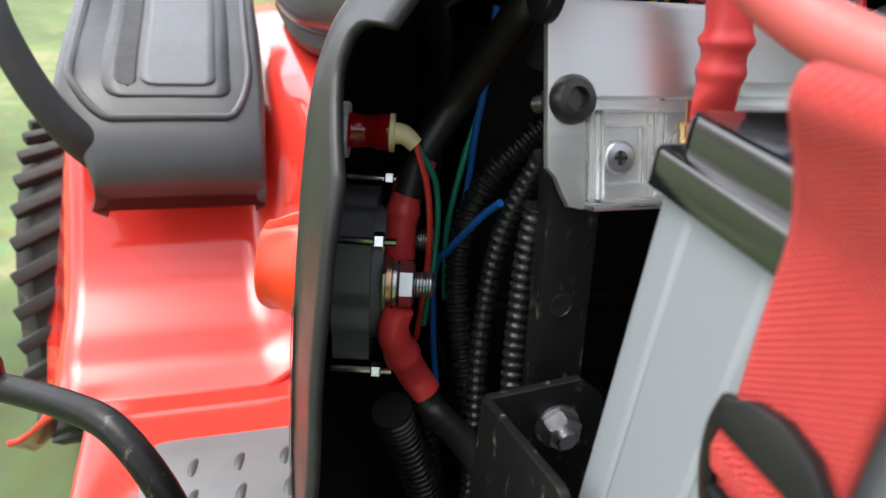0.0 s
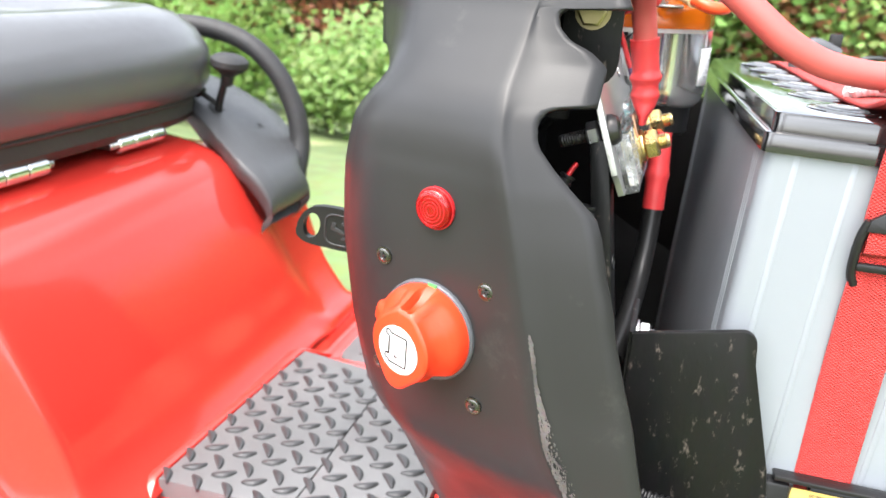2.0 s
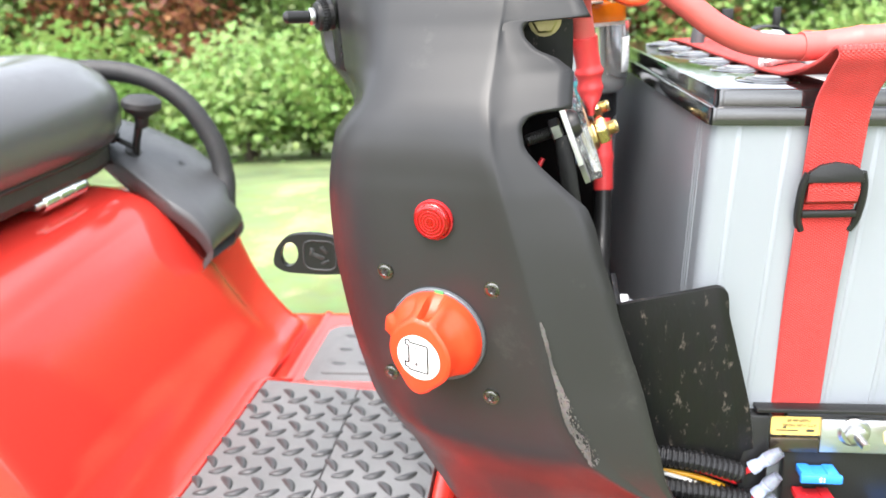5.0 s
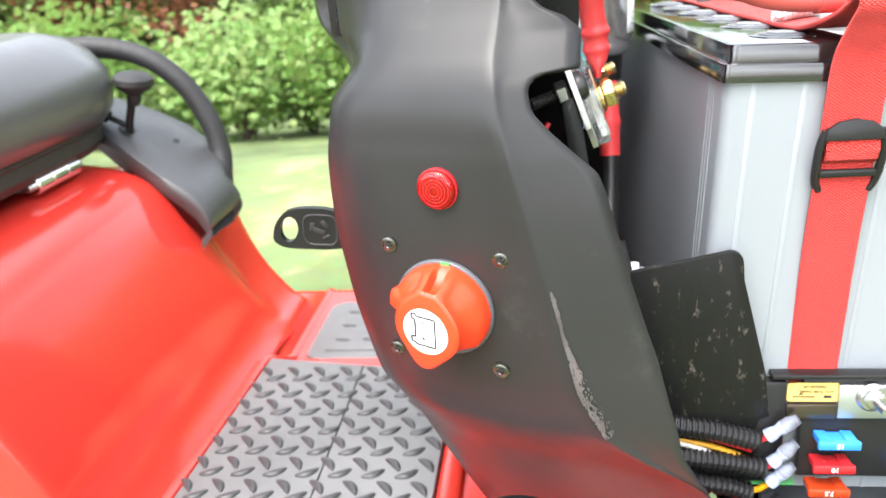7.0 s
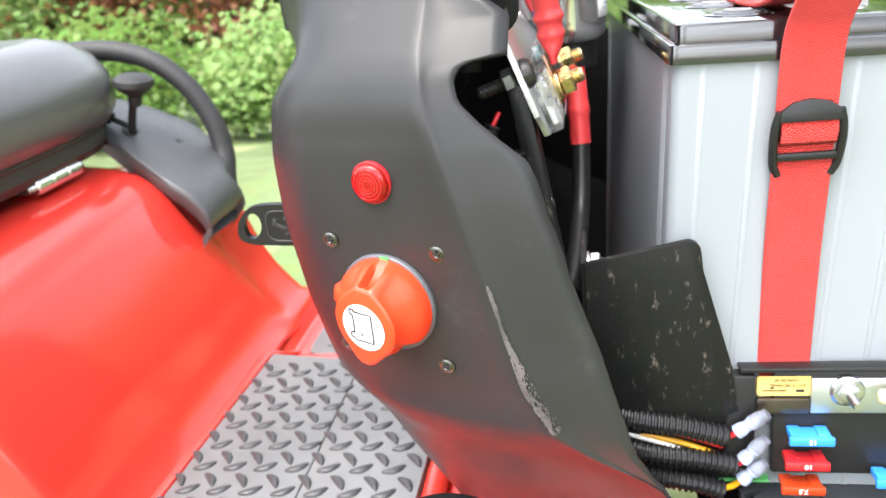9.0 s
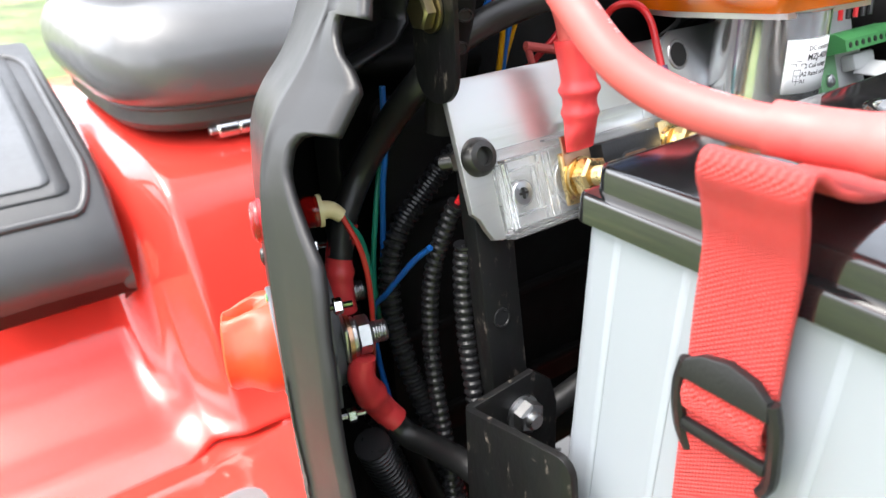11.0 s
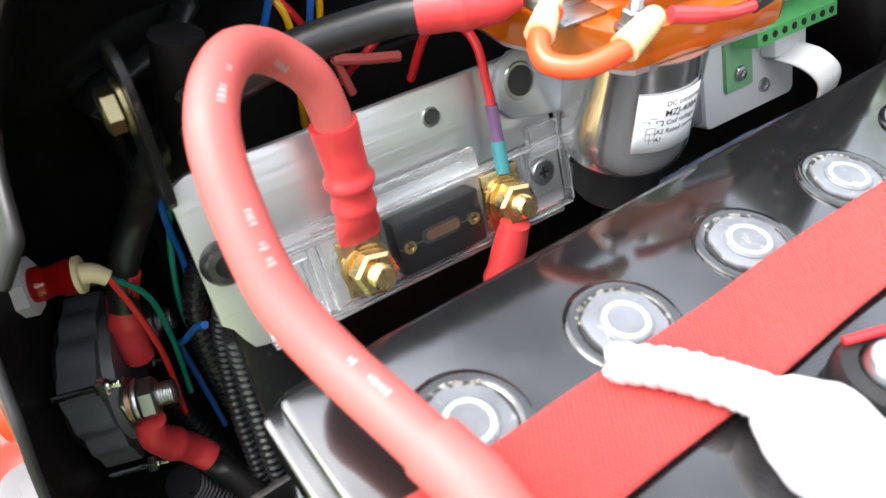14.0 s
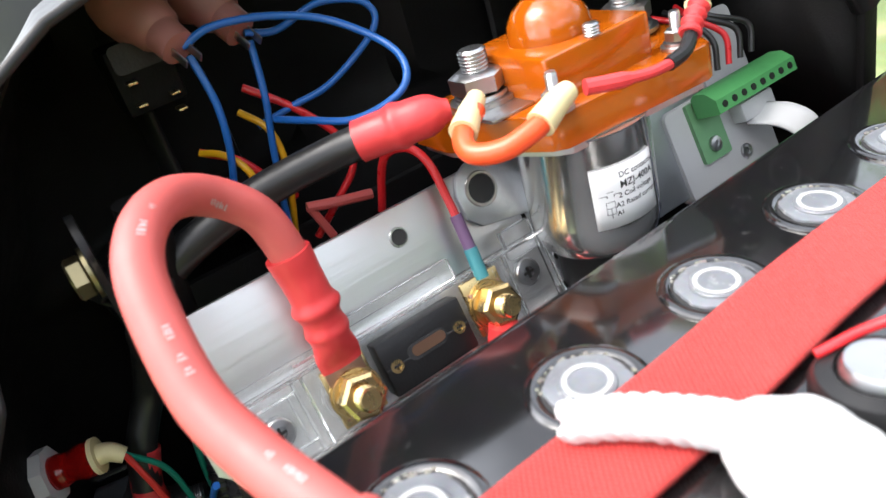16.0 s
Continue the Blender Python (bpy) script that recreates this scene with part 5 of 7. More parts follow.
def build_switch():
    t = thing("battery_switch", SWITCH, "orange-red rotary battery isolator switch screwed to the dash tower", "switch")
    bm = B()
    lathe(bm, [(.0286, -.003), (.0286, .0006), (.0272, .0006)], 48)
    part("gap", bm, BLACK, t)
    bm = B()
    lathe(bm, [(.0272, -.003), (.0272, .0046), (.0266, .0054), (.0, .0054)], 48)
    part("ring", bm, GREY_RING, t, "grey collar ring")
    bm = B()
    n, down, up = 180, radians(-97), radians(84)

    def wrap(a):
        return (a + math.pi) % (2 * math.pi) - math.pi
    rows = []
    for k, h in enumerate((.0050, .0060, .0115, .0145, .0180, .0220, .0265, .0300, .0311, .0315)):
        s = smoothstep(.010, .026, h)
        row = []
        for i in range(n):
            a = 2 * math.pi * i / n
            d, u = wrap(a - down), wrap(a - up)
            low = .0258 - .0003 * (h < .0055) * 3
            top = .0182 + .0056 * math.exp(-(d / .42) ** 2) + .0036 * math.exp(-(u / .45) ** 2)
            g = math.degrees(a) % 360      # the skirt is cut away on both sides of the pointer
            low -= .0088 * smoothstep(176, 181, g) * (1 - smoothstep(222, 250, g)) + .0065 * smoothstep(282, 296, g) * (1 - smoothstep(300, 325, g))
            r = low * (1 - s) + top * s
            r -= .0046 * (1 - smoothstep(.10, .17, abs(u))) * smoothstep(.0085, .015, h) * (1 - smoothstep(.024, .029, h) * .8)
            r += .0030 * smoothstep(150, 163, g) * (1 - smoothstep(176, 180, g)) * smoothstep(.006, .012, h) * (1 - smoothstep(.015, .022, h))
            r += .0020 * math.exp(-((abs(u) - .27) / .13) ** 2) * smoothstep(.010, .02, h) * (1 - smoothstep(.022, .030, h))
            if h > .0301:
                r -= .0010 if h < .0313 else .0022
            row.append(bm.verts.new((r * math.cos(a), r * math.sin(a), h)))
        rows.append(row)
    for a, b in zip(rows, rows[1:]):
        for i in range(n):
            bm.faces.new((a[i], a[(i + 1) % n], b[(i + 1) % n], b[i]))
    bm.faces.new(rows[-1])
    bm.faces.new(rows[0])

    def slant(bm):      # the face leans to the rear
        for v in bm.verts:
            v.co.z = v.co.z * .90 + .12 * v.co.x * smoothstep(.009, .029, v.co.z)
        return bm
    knob = part("knob", slant(bm), ORANGE_KNOB, t, "orange-red turning knob", smooth=42)
    bm = B()
    lathe(bm, [(0, .0318), (.0126, .0318), (.0126, .0314), (0, .0314)], 40, Matrix.Translation((0, -.0006, 0)))
    part("label_disc", slant(bm), WHITE_PAPER, knob, "white disc with a battery drawing")
    bm = B()    # outline drawing of a battery
    pts = [(-.0042, -.0068), (.0044, -.0068), (.0044, .0062), (-.0036, .0062), (-.0036, .0072), (-.0056, .0072), (-.0056, .0048), (-.0042, .0048), (-.0042, -.0034), (-.0060, -.0034), (-.0060, -.0058), (-.0042, -.0058)]
    pts = [(1.3 * a, 1.22 * b) for a, b in pts]
    for a, b in zip(pts, pts[1:] + pts[:1]):
        a, b = Vector((*a, .0324)), Vector((*b, .0324))
        w = (b - a).normalized().cross(Vector((0, 0, 1))) * .00045
        bm.faces.new([bm.verts.new(q) for q in (a - w, b - w, b + w, a + w)])
    for cx, cy, vert in ((-.0010, .0046, True), (-.0010, -.0044, False), (-.0010, -.0044, True)):
        s = (.0003, .0014) if vert else (.0014, .0003)
        bm.faces.new([bm.verts.new((cx + dx * s[0], cy + dy * s[1], .0324)) for dx, dy in ((-1, -1), (1, -1), (1, 1), (-1, 1))])
    part("drawing", slant(bm), INK, knob, smooth=0)
    bm = B()
    box(bm, (.0020, .0256, .0056), (.0050, .0030, .0010), .0003)
    part("position_mark", bm, GREEN_PLASTIC, t, "small green position mark")
    for x, y in ((-.0305, .0315), (.0305, .0315), (.0305, -.0320), (-.0305, -.0320)):
        p = SWITCH @ Vector((x, y, 0))
        rise = (p.y - side_y(p.x, p.z)) / .90 + .0006
        bm = B()
        lathe(bm, [(.0046, -.003), (.0046, .0001), (.0038, .0001), (.0038, .0003), (.0034, .0006), (.0020, .0007), (.0014, .0003), (0, .0003)], 20, Matrix.Translation((x, y, rise)))
        s = part("screw", bm, SCREW, t, "dark cross-head screw")
        bm = B()
        for q in (30, 120):
            box(bm, (0, 0, .0007), (.0046, .0011, .0004), 0, Matrix.Translation((x, y, rise)) @ Matrix.Rotation(radians(q), 4, "Z"))
        part("cross", bm, INK, s)
        bm = B()
        rod(bm, (x, y, -.004), (x, y, -.030), .0016, 8)
        nut(bm, Matrix.Translation((x, y, -.0255)), .0068, .0045)
        part("screw_nut", bm, CHROME, s)
    # body behind the panel
    bm = B()
    out = []
    for i in range(72):
        a = 2 * math.pi * i / 72
        r = .0345 + .0055 * max(0, math.cos(4 * (a - math.pi / 4))) ** 3 - .0035 * max(0, math.cos(4 * a)) ** 4
        out.append((r * math.cos(a), r * math.sin(a)))
    prism(bm, out, -.0045, -.0200, 0)
    lathe(bm, [(.030, -.020), (.0285, -.0245), (0, -.0245)], 40)
    part("rear_body", bm, REAR_GREY, t, "dark grey rear body")
    for sx in (-1, 1):
        x, y = sx * .0235, (.0085 if sx > 0 else .004)
        m = Matrix.Translation((x, y, -.0245)) @ Matrix.Rotation(radians(180), 4, "X")
        bm = B()
        box(bm, (x, y, -.0255), (.016, .018, .0022), .0006)
        part("terminal_bar", bm, ZINC, t)
        bm = B()
        lathe(bm, [(.0108, .002), (.0108, .0040), (.003, .0042)], 24, m)
        part("lug_ring", bm, COPPER, t)
        bm = B()
        lathe(bm, [(.0095, .0042), (.0098, .0052), (.0095, .0062), (.003, .0063)], 24, m)
        part("washer", bm, ZINC, t)
        bm = B()
        nut(bm, m @ Matrix.Translation((0, 0, .0063)), .0165, .0072)
        part("nut", bm, ZINC, t)
        bm = B()
        thread(bm, m @ Matrix.Translation((0, 0, .0135)), .0056, .0080)
        part("stud", bm, ZINC, t)


def build_lamp():
    m = Matrix.Translation((-.0930, -.0090, .782)) @ SWITCH.to_3x3().to_4x4()
    t = thing("indicator_lamp", m, "red indicator lamp with a ribbed lens in the dash tower", "indicator lamp")
    bm = B()
    lathe(bm, [(.0100, -.001), (.0100, .0018), (.0096, .0030), (.0088, .0038), (.0070, .0043), (.0040, .0046), (0, .0047)], 40)
    lens = part("lens", bm, LENS, t, "red lens", smooth=50)
    for r in (.0022, .0038, .0054, .0072):
        bm = B()
        rise = .0047 - 8.2 * r * r
        lathe(bm, [(r, rise - .0002), (r + .00015, rise + .00016), (r + .0005, rise + .00012), (r + .0006, rise - .0003)], 36)
        part("lens_ring", bm, RED_FUSE, lens)
    bm = B()
    lathe(bm, [(.0106, -.001), (.0106, .0008), (.0100, .0010)], 40)
    part("bezel", bm, RED_FUSE, t)
    bm = B()
    lathe(bm, [(.012, -.004), (.012, -.0095), (.0075, -.0095)], 8)
    part("nut", bm, WHITE_PLASTIC, t, "dirty white plastic nut")
    bm = B()
    lathe(bm, [(.0072, -.0095), (.0072, -.013), (.0064, -.0145), (.0064, -.019), (.0074, -.0205), (.0074, -.0265), (0, -.0265)], 24)
    part("barrel", bm, LENS, t, "red plastic barrel")
    bm = B()
    lathe(bm, [(.0078, -.026), (.0078, -.028), (0, -.028)], 24)
    part("end_cap", bm, IVORY, t)
    a = m @ Vector((0, 0, -.027))
    bm = B()
    sweep(bm, smooth_path([a, a + Vector((.0015, .0045, -.0005)), a + Vector((.0035, .0085, -.004))], 6), lambda s: .0044 - .0012 * s, 12)
    part("sleeve", bm, IVORY, t, "yellowed sleeve", world=True)
    b = a + Vector((.0035, .0085, -.0035))
    for material, off in ((RED_WORN, (.004, .004)), (GREEN_WIRE, (-.006, .010))):
        bm = B()
        sweep(bm, smooth_path([b, b + Vector((off[0] + .004, off[1], -.018)), b + Vector((off[0] + .004, off[1] + .002, -.045)), b + Vector((off[0] + .002, off[1], -.085))], 8), .0013, 8)
        part("lead", bm, material, t, world=True)


def build_key():
    t = thing("ignition_key", Matrix.Translation((-.1545, .0766, .7295)) @ Matrix.Rotation(radians(4), 4, 'Y') @ Matrix.Diagonal((.92, .80, .86, 1)), "black plastic ignition key in the dash", "key")
    bm = B()
    out = [(-.0605, -.006), (-.058, .003), (-.050, .0125), (-.036, .0155), (-.020, .0145), (-.010, .008), (-.010, -.011), (-.020, -.0150), (-.036, -.0155), (-.052, -.0150), (-.0595, -.011)]
    outer = smooth_path([(x, 0, z) for x, z in out] + [(out[0][0], 0, out[0][1])], 4)[:-1]
    order = []
    for p in outer:
        a = math.atan2(p.z + .001, p.x + .040)
        order.append(Vector((-.0490 + .0058 * math.cos(a) + .0022 * math.sin(a), 0, -.001 + .0095 * math.sin(a) - .0015 * math.cos(a))))
    rows = []
    for d, g in ((-.0028, 0), (.0028, 0)):
        rows.append([bm.verts.new((p.x, d, p.z)) for p in outer])
        rows.append([bm.verts.new((p.x, d, p.z)) for p in order])
    n = len(outer)
    for a, b in ((rows[0], rows[1]), (rows[1], rows[3]), (rows[3], rows[2]), (rows[2], rows[0])):
        for i in range(n):
            bm.faces.new((a[i], a[(i + 1) % n], b[(i + 1) % n], b[i]))
    part("grip", bm, BLACK, t)
    bm = B()
    frame_line = [Vector((-.0275 + x, -.0028, z - .0005)) for x, z in rounded(.0225, .0225, .006, 4)]
    sweep(bm, frame_line + frame_line[:1], .0008, 8, cap=False)
    part("badge_frame", bm, BLACK_SOFT, t, "raised square badge frame")
    bm = B()
    for x, z, w, h, turn in ((-.029, -.001, .0095, .0034, 22), (-.0245, .004, .0060, .0028, 50), (-.033, .002, .0030, .0060, 10), (-.024, -.0055, .0060, .0022, -30)):
        box(bm, (0, 0, 0), (w, .0016, h), .0006, Matrix.Translation((x, -.0028, z)) @ Matrix.Rotation(radians(turn), 4, "Y"))
    part("badge_relief", bm, BLACK_SOFT, t, "worn raised relief")
    bm = B()
    box(bm, (-.012, 0, -.0005), (.026, .0022, .008), .0004)
    part("shaft", bm, ZINC, t)
    s = thing("toggle_switch", Matrix.Translation((-.1570, .0880, .872)) @ Matrix.Rotation(radians(35), 4, "Z"), "black toggle switch with a knurled ring on the dash", "switch")
    bm = B()
    for i in range(30):
        a = 2 * math.pi * i / 30
        box(bm, (-.0075, .0080 * math.cos(a), .0080 * math.sin(a)), (.0042, .0009, .0009), .0002)
    lathe(bm, [(.0079, .0020), (.0083, .0030), (.0079, .0054), (.0079, .0096), (.0074, .0112), (.0050, .0120), (0, .0120)], 30, Matrix.Rotation(radians(-90), 4, "Y"))
    part("knurled_ring", bm, BLACK, s, smooth=30)
    bm = B()
    rod(bm, (-.012, 0, 0), (-.0155, 0, .0002), .0048, 14, .001)
    part("collar", bm, ZINC, s)
    bm = B()
    rod(bm, (-.0145, 0, 0), (-.0300, 0, .001), .0034, 14, .0017)
    part("lever", bm, BLACK, s)
    bm = B()
    box(bm, (.0012, 0, -.006), (.0022, .0185, .050), .0007)
    for z in (-.016, -.022):
        rod(bm, (-.0004, -.0065, z), (-.0014, -.0065, z), .0014, 10)
    part("face_plate", bm, BLACK, s)


build_switch()
build_lamp()
build_key()


# ---- steel brackets, firewall ----
def build_brackets():
    t = thing("steel_upright", Matrix.Translation((-.012, .06, .58)), "black painted steel upright with bolt holes", "bracket")
    lean = Matrix(((1, 0, -.135, 0), (0, 1, 0.0, 0), (0, 0, 1, 0), (0, 0, 0, 1)))
    base = Matrix.Translation((-.0175, 0, .742))
    bm = B()
    box(bm, (-.0015, .0625, -.06), (.003, .019, .25), .0008, base @ lean)
    box(bm, (-.005, .0542, -.06), (.009, .0025, .25), .0008, base @ lean)
    part("angle_iron", bm, STEEL_BLACK, t, world=True)
    for z in (0.0, -.085):
        bm = B()
        lathe(bm, [(.0043, 0), (.0043, .0006), (.0036, .0007), (.0034, .0002), (0, .0002)], 24, base @ lean @ Matrix.Translation((.0001, .061, z)) @ Matrix.Rotation(radians(90), 4, "Y"))
        part("hole", bm, BLACK, t, world=True)
    # tray bracket: one sheet bent at its upright corner
    t = thing("tray_bracket", Matrix.Translation((.03, .04, .58)), "scratched black steel bracket beside the battery", "bracket")
    a, b = Vector((-.002, .0305, 0)), Vector((.056, .0330, 0))
    d = (b - a).normalized()
    bm = B()
    face = Matrix(((d.x, 0, d.y, a.x), (d.y, 0, -d.x, a.y), (0, 1, 0, 0), (0, 0, 0, 1)))
    # outline along the sheet and up
    out = [(0, .575), (.080, .575), (.0790, .620), (.0735, .655), (.0580, .712)]
    out += [(.0505 + .0065 * math.cos(radians(q)), .7215 + .0070 * math.sin(radians(q))) for q in (0, 25, 50, 75, 95)]
    out += [(0, .7190)]
    prism(bm, out, -.0015, .0015, .0005, face)
    part("side_plate", bm, STEEL_BLACK, t, world=True)
    bm = B()
    fx = Matrix(((0, 0, 1, -.0020), (1, 0, 0, 0), (0, 1, 0, 0), (0, 0, 0, 1)))
    prism(bm, [(.0305, .575), (.078, .575), (.078, .700), (.074, .714), (.064, .7225), (.0305, .7190)], -.0015, .0015, .0005, fx)
    part("bent_flange", bm, STEEL_BLACK, t, world=True)
    m = Matrix.Translation((-.0005, .0575, .7050)) @ Matrix.Rotation(radians(90), 4, "Y")
    bm = B()
    lathe(bm, [(.0080, 0), (.0080, .0012), (.003, .0013)], 24, m)
    nut(bm, m @ Matrix.Translation((0, 0, .0013)), .0125, .0058)
    part("nut", bm, ZINC, t, "zinc-plated lock nut", world=True)
    bm = B()
    rod(bm, m @ Vector((0, 0, .006)), m @ Vector((0, 0, .0098)), .0040, 14, .0008)
    part("bolt_end", bm, ZINC, t, world=True)
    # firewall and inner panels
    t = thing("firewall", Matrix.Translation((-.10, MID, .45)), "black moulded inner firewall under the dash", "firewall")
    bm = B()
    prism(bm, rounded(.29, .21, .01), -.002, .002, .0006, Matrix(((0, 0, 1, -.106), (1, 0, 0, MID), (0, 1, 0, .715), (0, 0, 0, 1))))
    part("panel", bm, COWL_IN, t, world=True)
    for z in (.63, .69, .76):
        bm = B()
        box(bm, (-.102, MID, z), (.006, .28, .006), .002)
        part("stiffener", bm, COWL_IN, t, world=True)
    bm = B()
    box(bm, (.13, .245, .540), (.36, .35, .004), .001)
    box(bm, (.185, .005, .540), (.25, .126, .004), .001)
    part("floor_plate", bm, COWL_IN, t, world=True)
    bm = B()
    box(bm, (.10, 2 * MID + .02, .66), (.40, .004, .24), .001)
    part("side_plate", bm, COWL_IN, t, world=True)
    t = thing("far_cheek", Matrix.Translation((-.03, .362, .79)), "black inner cheek panel with a round hole", "panel")
    bm = B()
    cx, cz, x0, x1, z0, z1 = -.0262, .8620, -.075, .010, .790, .938
    rows = [[], []]
    for i in range(48):
        a = 2 * math.pi * i / 48
        ca, sa = math.cos(a), math.sin(a)
        k = min((x1 - cx) / ca if ca > 1e-6 else (x0 - cx) / ca if ca < -1e-6 else 9, (z1 - cz) / sa if sa > 1e-6 else (z0 - cz) / sa if sa < -1e-6 else 9)
        rows[0].append(bm.verts.new((cx + .0080 * ca, .362, cz + .0080 * sa)))
        rows[1].append(bm.verts.new((cx + k * ca, .362, cz + k * sa)))
    for i in range(48):
        bm.faces.new((rows[0][i], rows[0][(i + 1) % 48], rows[1][(i + 1) % 48], rows[1][i]))
    thick(part("sheet", bm, COWL_IN, t, world=True), .003, 0)
    bm = B()
    lathe(bm, [(.0080, -.0018), (.0092, -.0026), (.0104, -.0018)], 32, Matrix.Translation((cx, .362, cz)) @ Matrix.Rotation(radians(-90), 4, "X"))
    part("hole_rim", bm, BLACK_SOFT, t, world=True)
    bm = B()
    box(bm, (.0105, .362, (z0 + z1) / 2), (.004, .010, z1 - z0), .0012)
    part("flange", bm, COWL_IN, t, world=True)
    # dash stay: bracket with the yellow bolt under the arch
    t = thing("dash_stay", Matrix.Translation((-.04, .05, .84)), "black stamped stay with a yellow-zinc bolt under the dash", "bracket")
    bm = B()
    prism(bm, rounded(.027, .052, .0125, 6), -.0012, .0012, .0005, Matrix(((1, 0, 0, -.0395), (0, 0, 1, .0495), (0, 1, 0, .858), (0, 0, 0, 1))))
    part("tab", bm, STEEL_BLACK, t, world=True)
    bm = B()
    m = Matrix.Translation((-.0398, .0480, .8662)) @ Matrix.Rotation(radians(90), 4, "X")
    lathe(bm, [(.0082, 0), (.0082, .0012), (.003, .0013)], 20, m)
    nut(bm, m @ Matrix.Translation((0, 0, .0013)), .0118, .0052)
    part("bolt", bm, YELLOW_ZINC, t, "yellow-zinc bolt", world=True)
    bm = B()
    sweep(bm, smooth_path([(-.050, .069, .877), (-.051, .0665, .862), (-.053, .064, .845), (-.056, .062, .815)], 6), .0080, 14)
    # near-black too: the tube's shade is in its colour
    part("slotted_tube", bm, COWL_IN, t, world=True)
    for z in (.862, .850):
        bm = B()
        lathe(bm, [(.0034, 0), (.0034, .0006), (.0026, .0007), (.0024, .0002), (0, .0002)], 16, Matrix.Translation((-.0425 - .1 * (.862 - z), .0655 - .15 * (.862 - z), z)) @ Matrix.Rotation(radians(86), 4, "Y") @ Matrix.Diagonal((.75, 1.1, 1, 1)))
        part("hole", bm, BLACK, t, world=True)
    # bent control arm beside the tower
    t = thing("control_arm", Matrix.Translation((-.08, -.1, .58)), "bent black steel control arm, chipped paint", "lever")
    bm = B()
    sweep(bm, smooth_path([(-.124, -.150, .658), (-.108, -.132, .663), (-.088, -.112, .669), (-.070, -.095, .671), (-.054, -.081, .661), (-.044, -.071, .642), (-.040, -.064, .610), (-.040, -.060, .55)], 8), .0062, 16)
    part("bar", bm, STEEL_BLACK, t, world=True)
    bm = B()
    box(bm, (-.124, -.152, .662), (.012, .016, .018), .003)
    part("end_block", bm, STEEL_BLACK, t, world=True)


build_brackets()


# ---- hoses and cables ----
def corrugated(bm, path, r, pitch=.0021):
    pts = smooth_path(path, 10)
    run, out, last = 0.0, [pts[0]], pts[0]
    step = pitch / 4
    for p in pts[1:]:
        while (p - last).length >= step:
            last = last + (p - last).normalized() * step
            out.append(last.copy())
    radii = [r, r, r * .80, r * .80]
    n = len(out)
    sweep(bm, out, lambda s: radii[int(round(s * (n - 1))) % 4], 12)


def hose(path, r, label, pitch=.0021):
    bm = B()
    corrugated(bm, path, r, pitch)
    return solo("conduit", bm, CONDUIT, label, "cable conduit", "corrugated conduits", smooth=28)


def wire(path, r, material, label, name="wire", category="wire", n=10, steps=8):
    bm = B()
    sweep(bm, smooth_path(path, steps), r, n)
    return solo(name, bm, material, label, category, smooth=60)


def shrink(s, bumps, r):
    v = r
    for c, w, g in bumps:
        v += g * math.exp(-((s - c) / w) ** 2)
    return v


def build_hoses():
    hose([(-.070, .100, .812), (-.080, .088, .796), (-.088, .077, .781), (-.0915, .056, .755), (-.0890, .048, .725), (-.078, .049, .690), (-.060, .052, .655), (-.045, .055, .61), (-.04, .055, .57)], .0056, "black corrugated conduit behind the tower side", .0042)
    hose([(-.045, .060, .786), (-.0485, .058, .778), (-.0550, .053, .755), (-.0565, .050, .728), (-.0510, .047, .700), (-.0400, .045, .660), (-.0330, .043, .62), (-.030, .042, .56)], .0042, "thin black corrugated conduit with a red wire end", .0038)
    hose([(-.0330, .054, .773), (-.0335, .053, .750), (-.0290, .0515, .722), (-.0235, .0505, .700), (-.0175, .0515, .668), (-.0120, .052, .638), (-.0080, .051, .585)], .0045, "thin black corrugated conduit beside the steel upright", .0038)
    hose([(-.098, .022, .690), (-.090, .030, .665), (-.076, .040, .625), (-.066, .045, .57)], .0042, "thin black corrugated conduit low in the compartment", .0038)
    hose([(-.058, .014, .672), (-.062, .020, .655), (-.066, .034, .615), (-.07, .048, .56)], .0088, "thick black corrugated conduit under the battery switch", .0036)
    wire([(-.046, .0595, .784), (-.0435, .061, .789), (-.0415, .0625, .792)], .0014, RED_WIRE, "short red wire end in a conduit")
    # zip tie
    bm = B()
    lathe(bm, [(.0062, -.0013), (.0068, -.0013), (.0068, .0013), (.0062, .0013)], 18, Matrix.Translation((-.036, .0445, .664)))
    box(bm, (-.046, .041, .664), (.006, .004, .004), .0006)
    solo("cable_tie", bm, BLACK, "black nylon cable tie round two conduits", "cable tie")


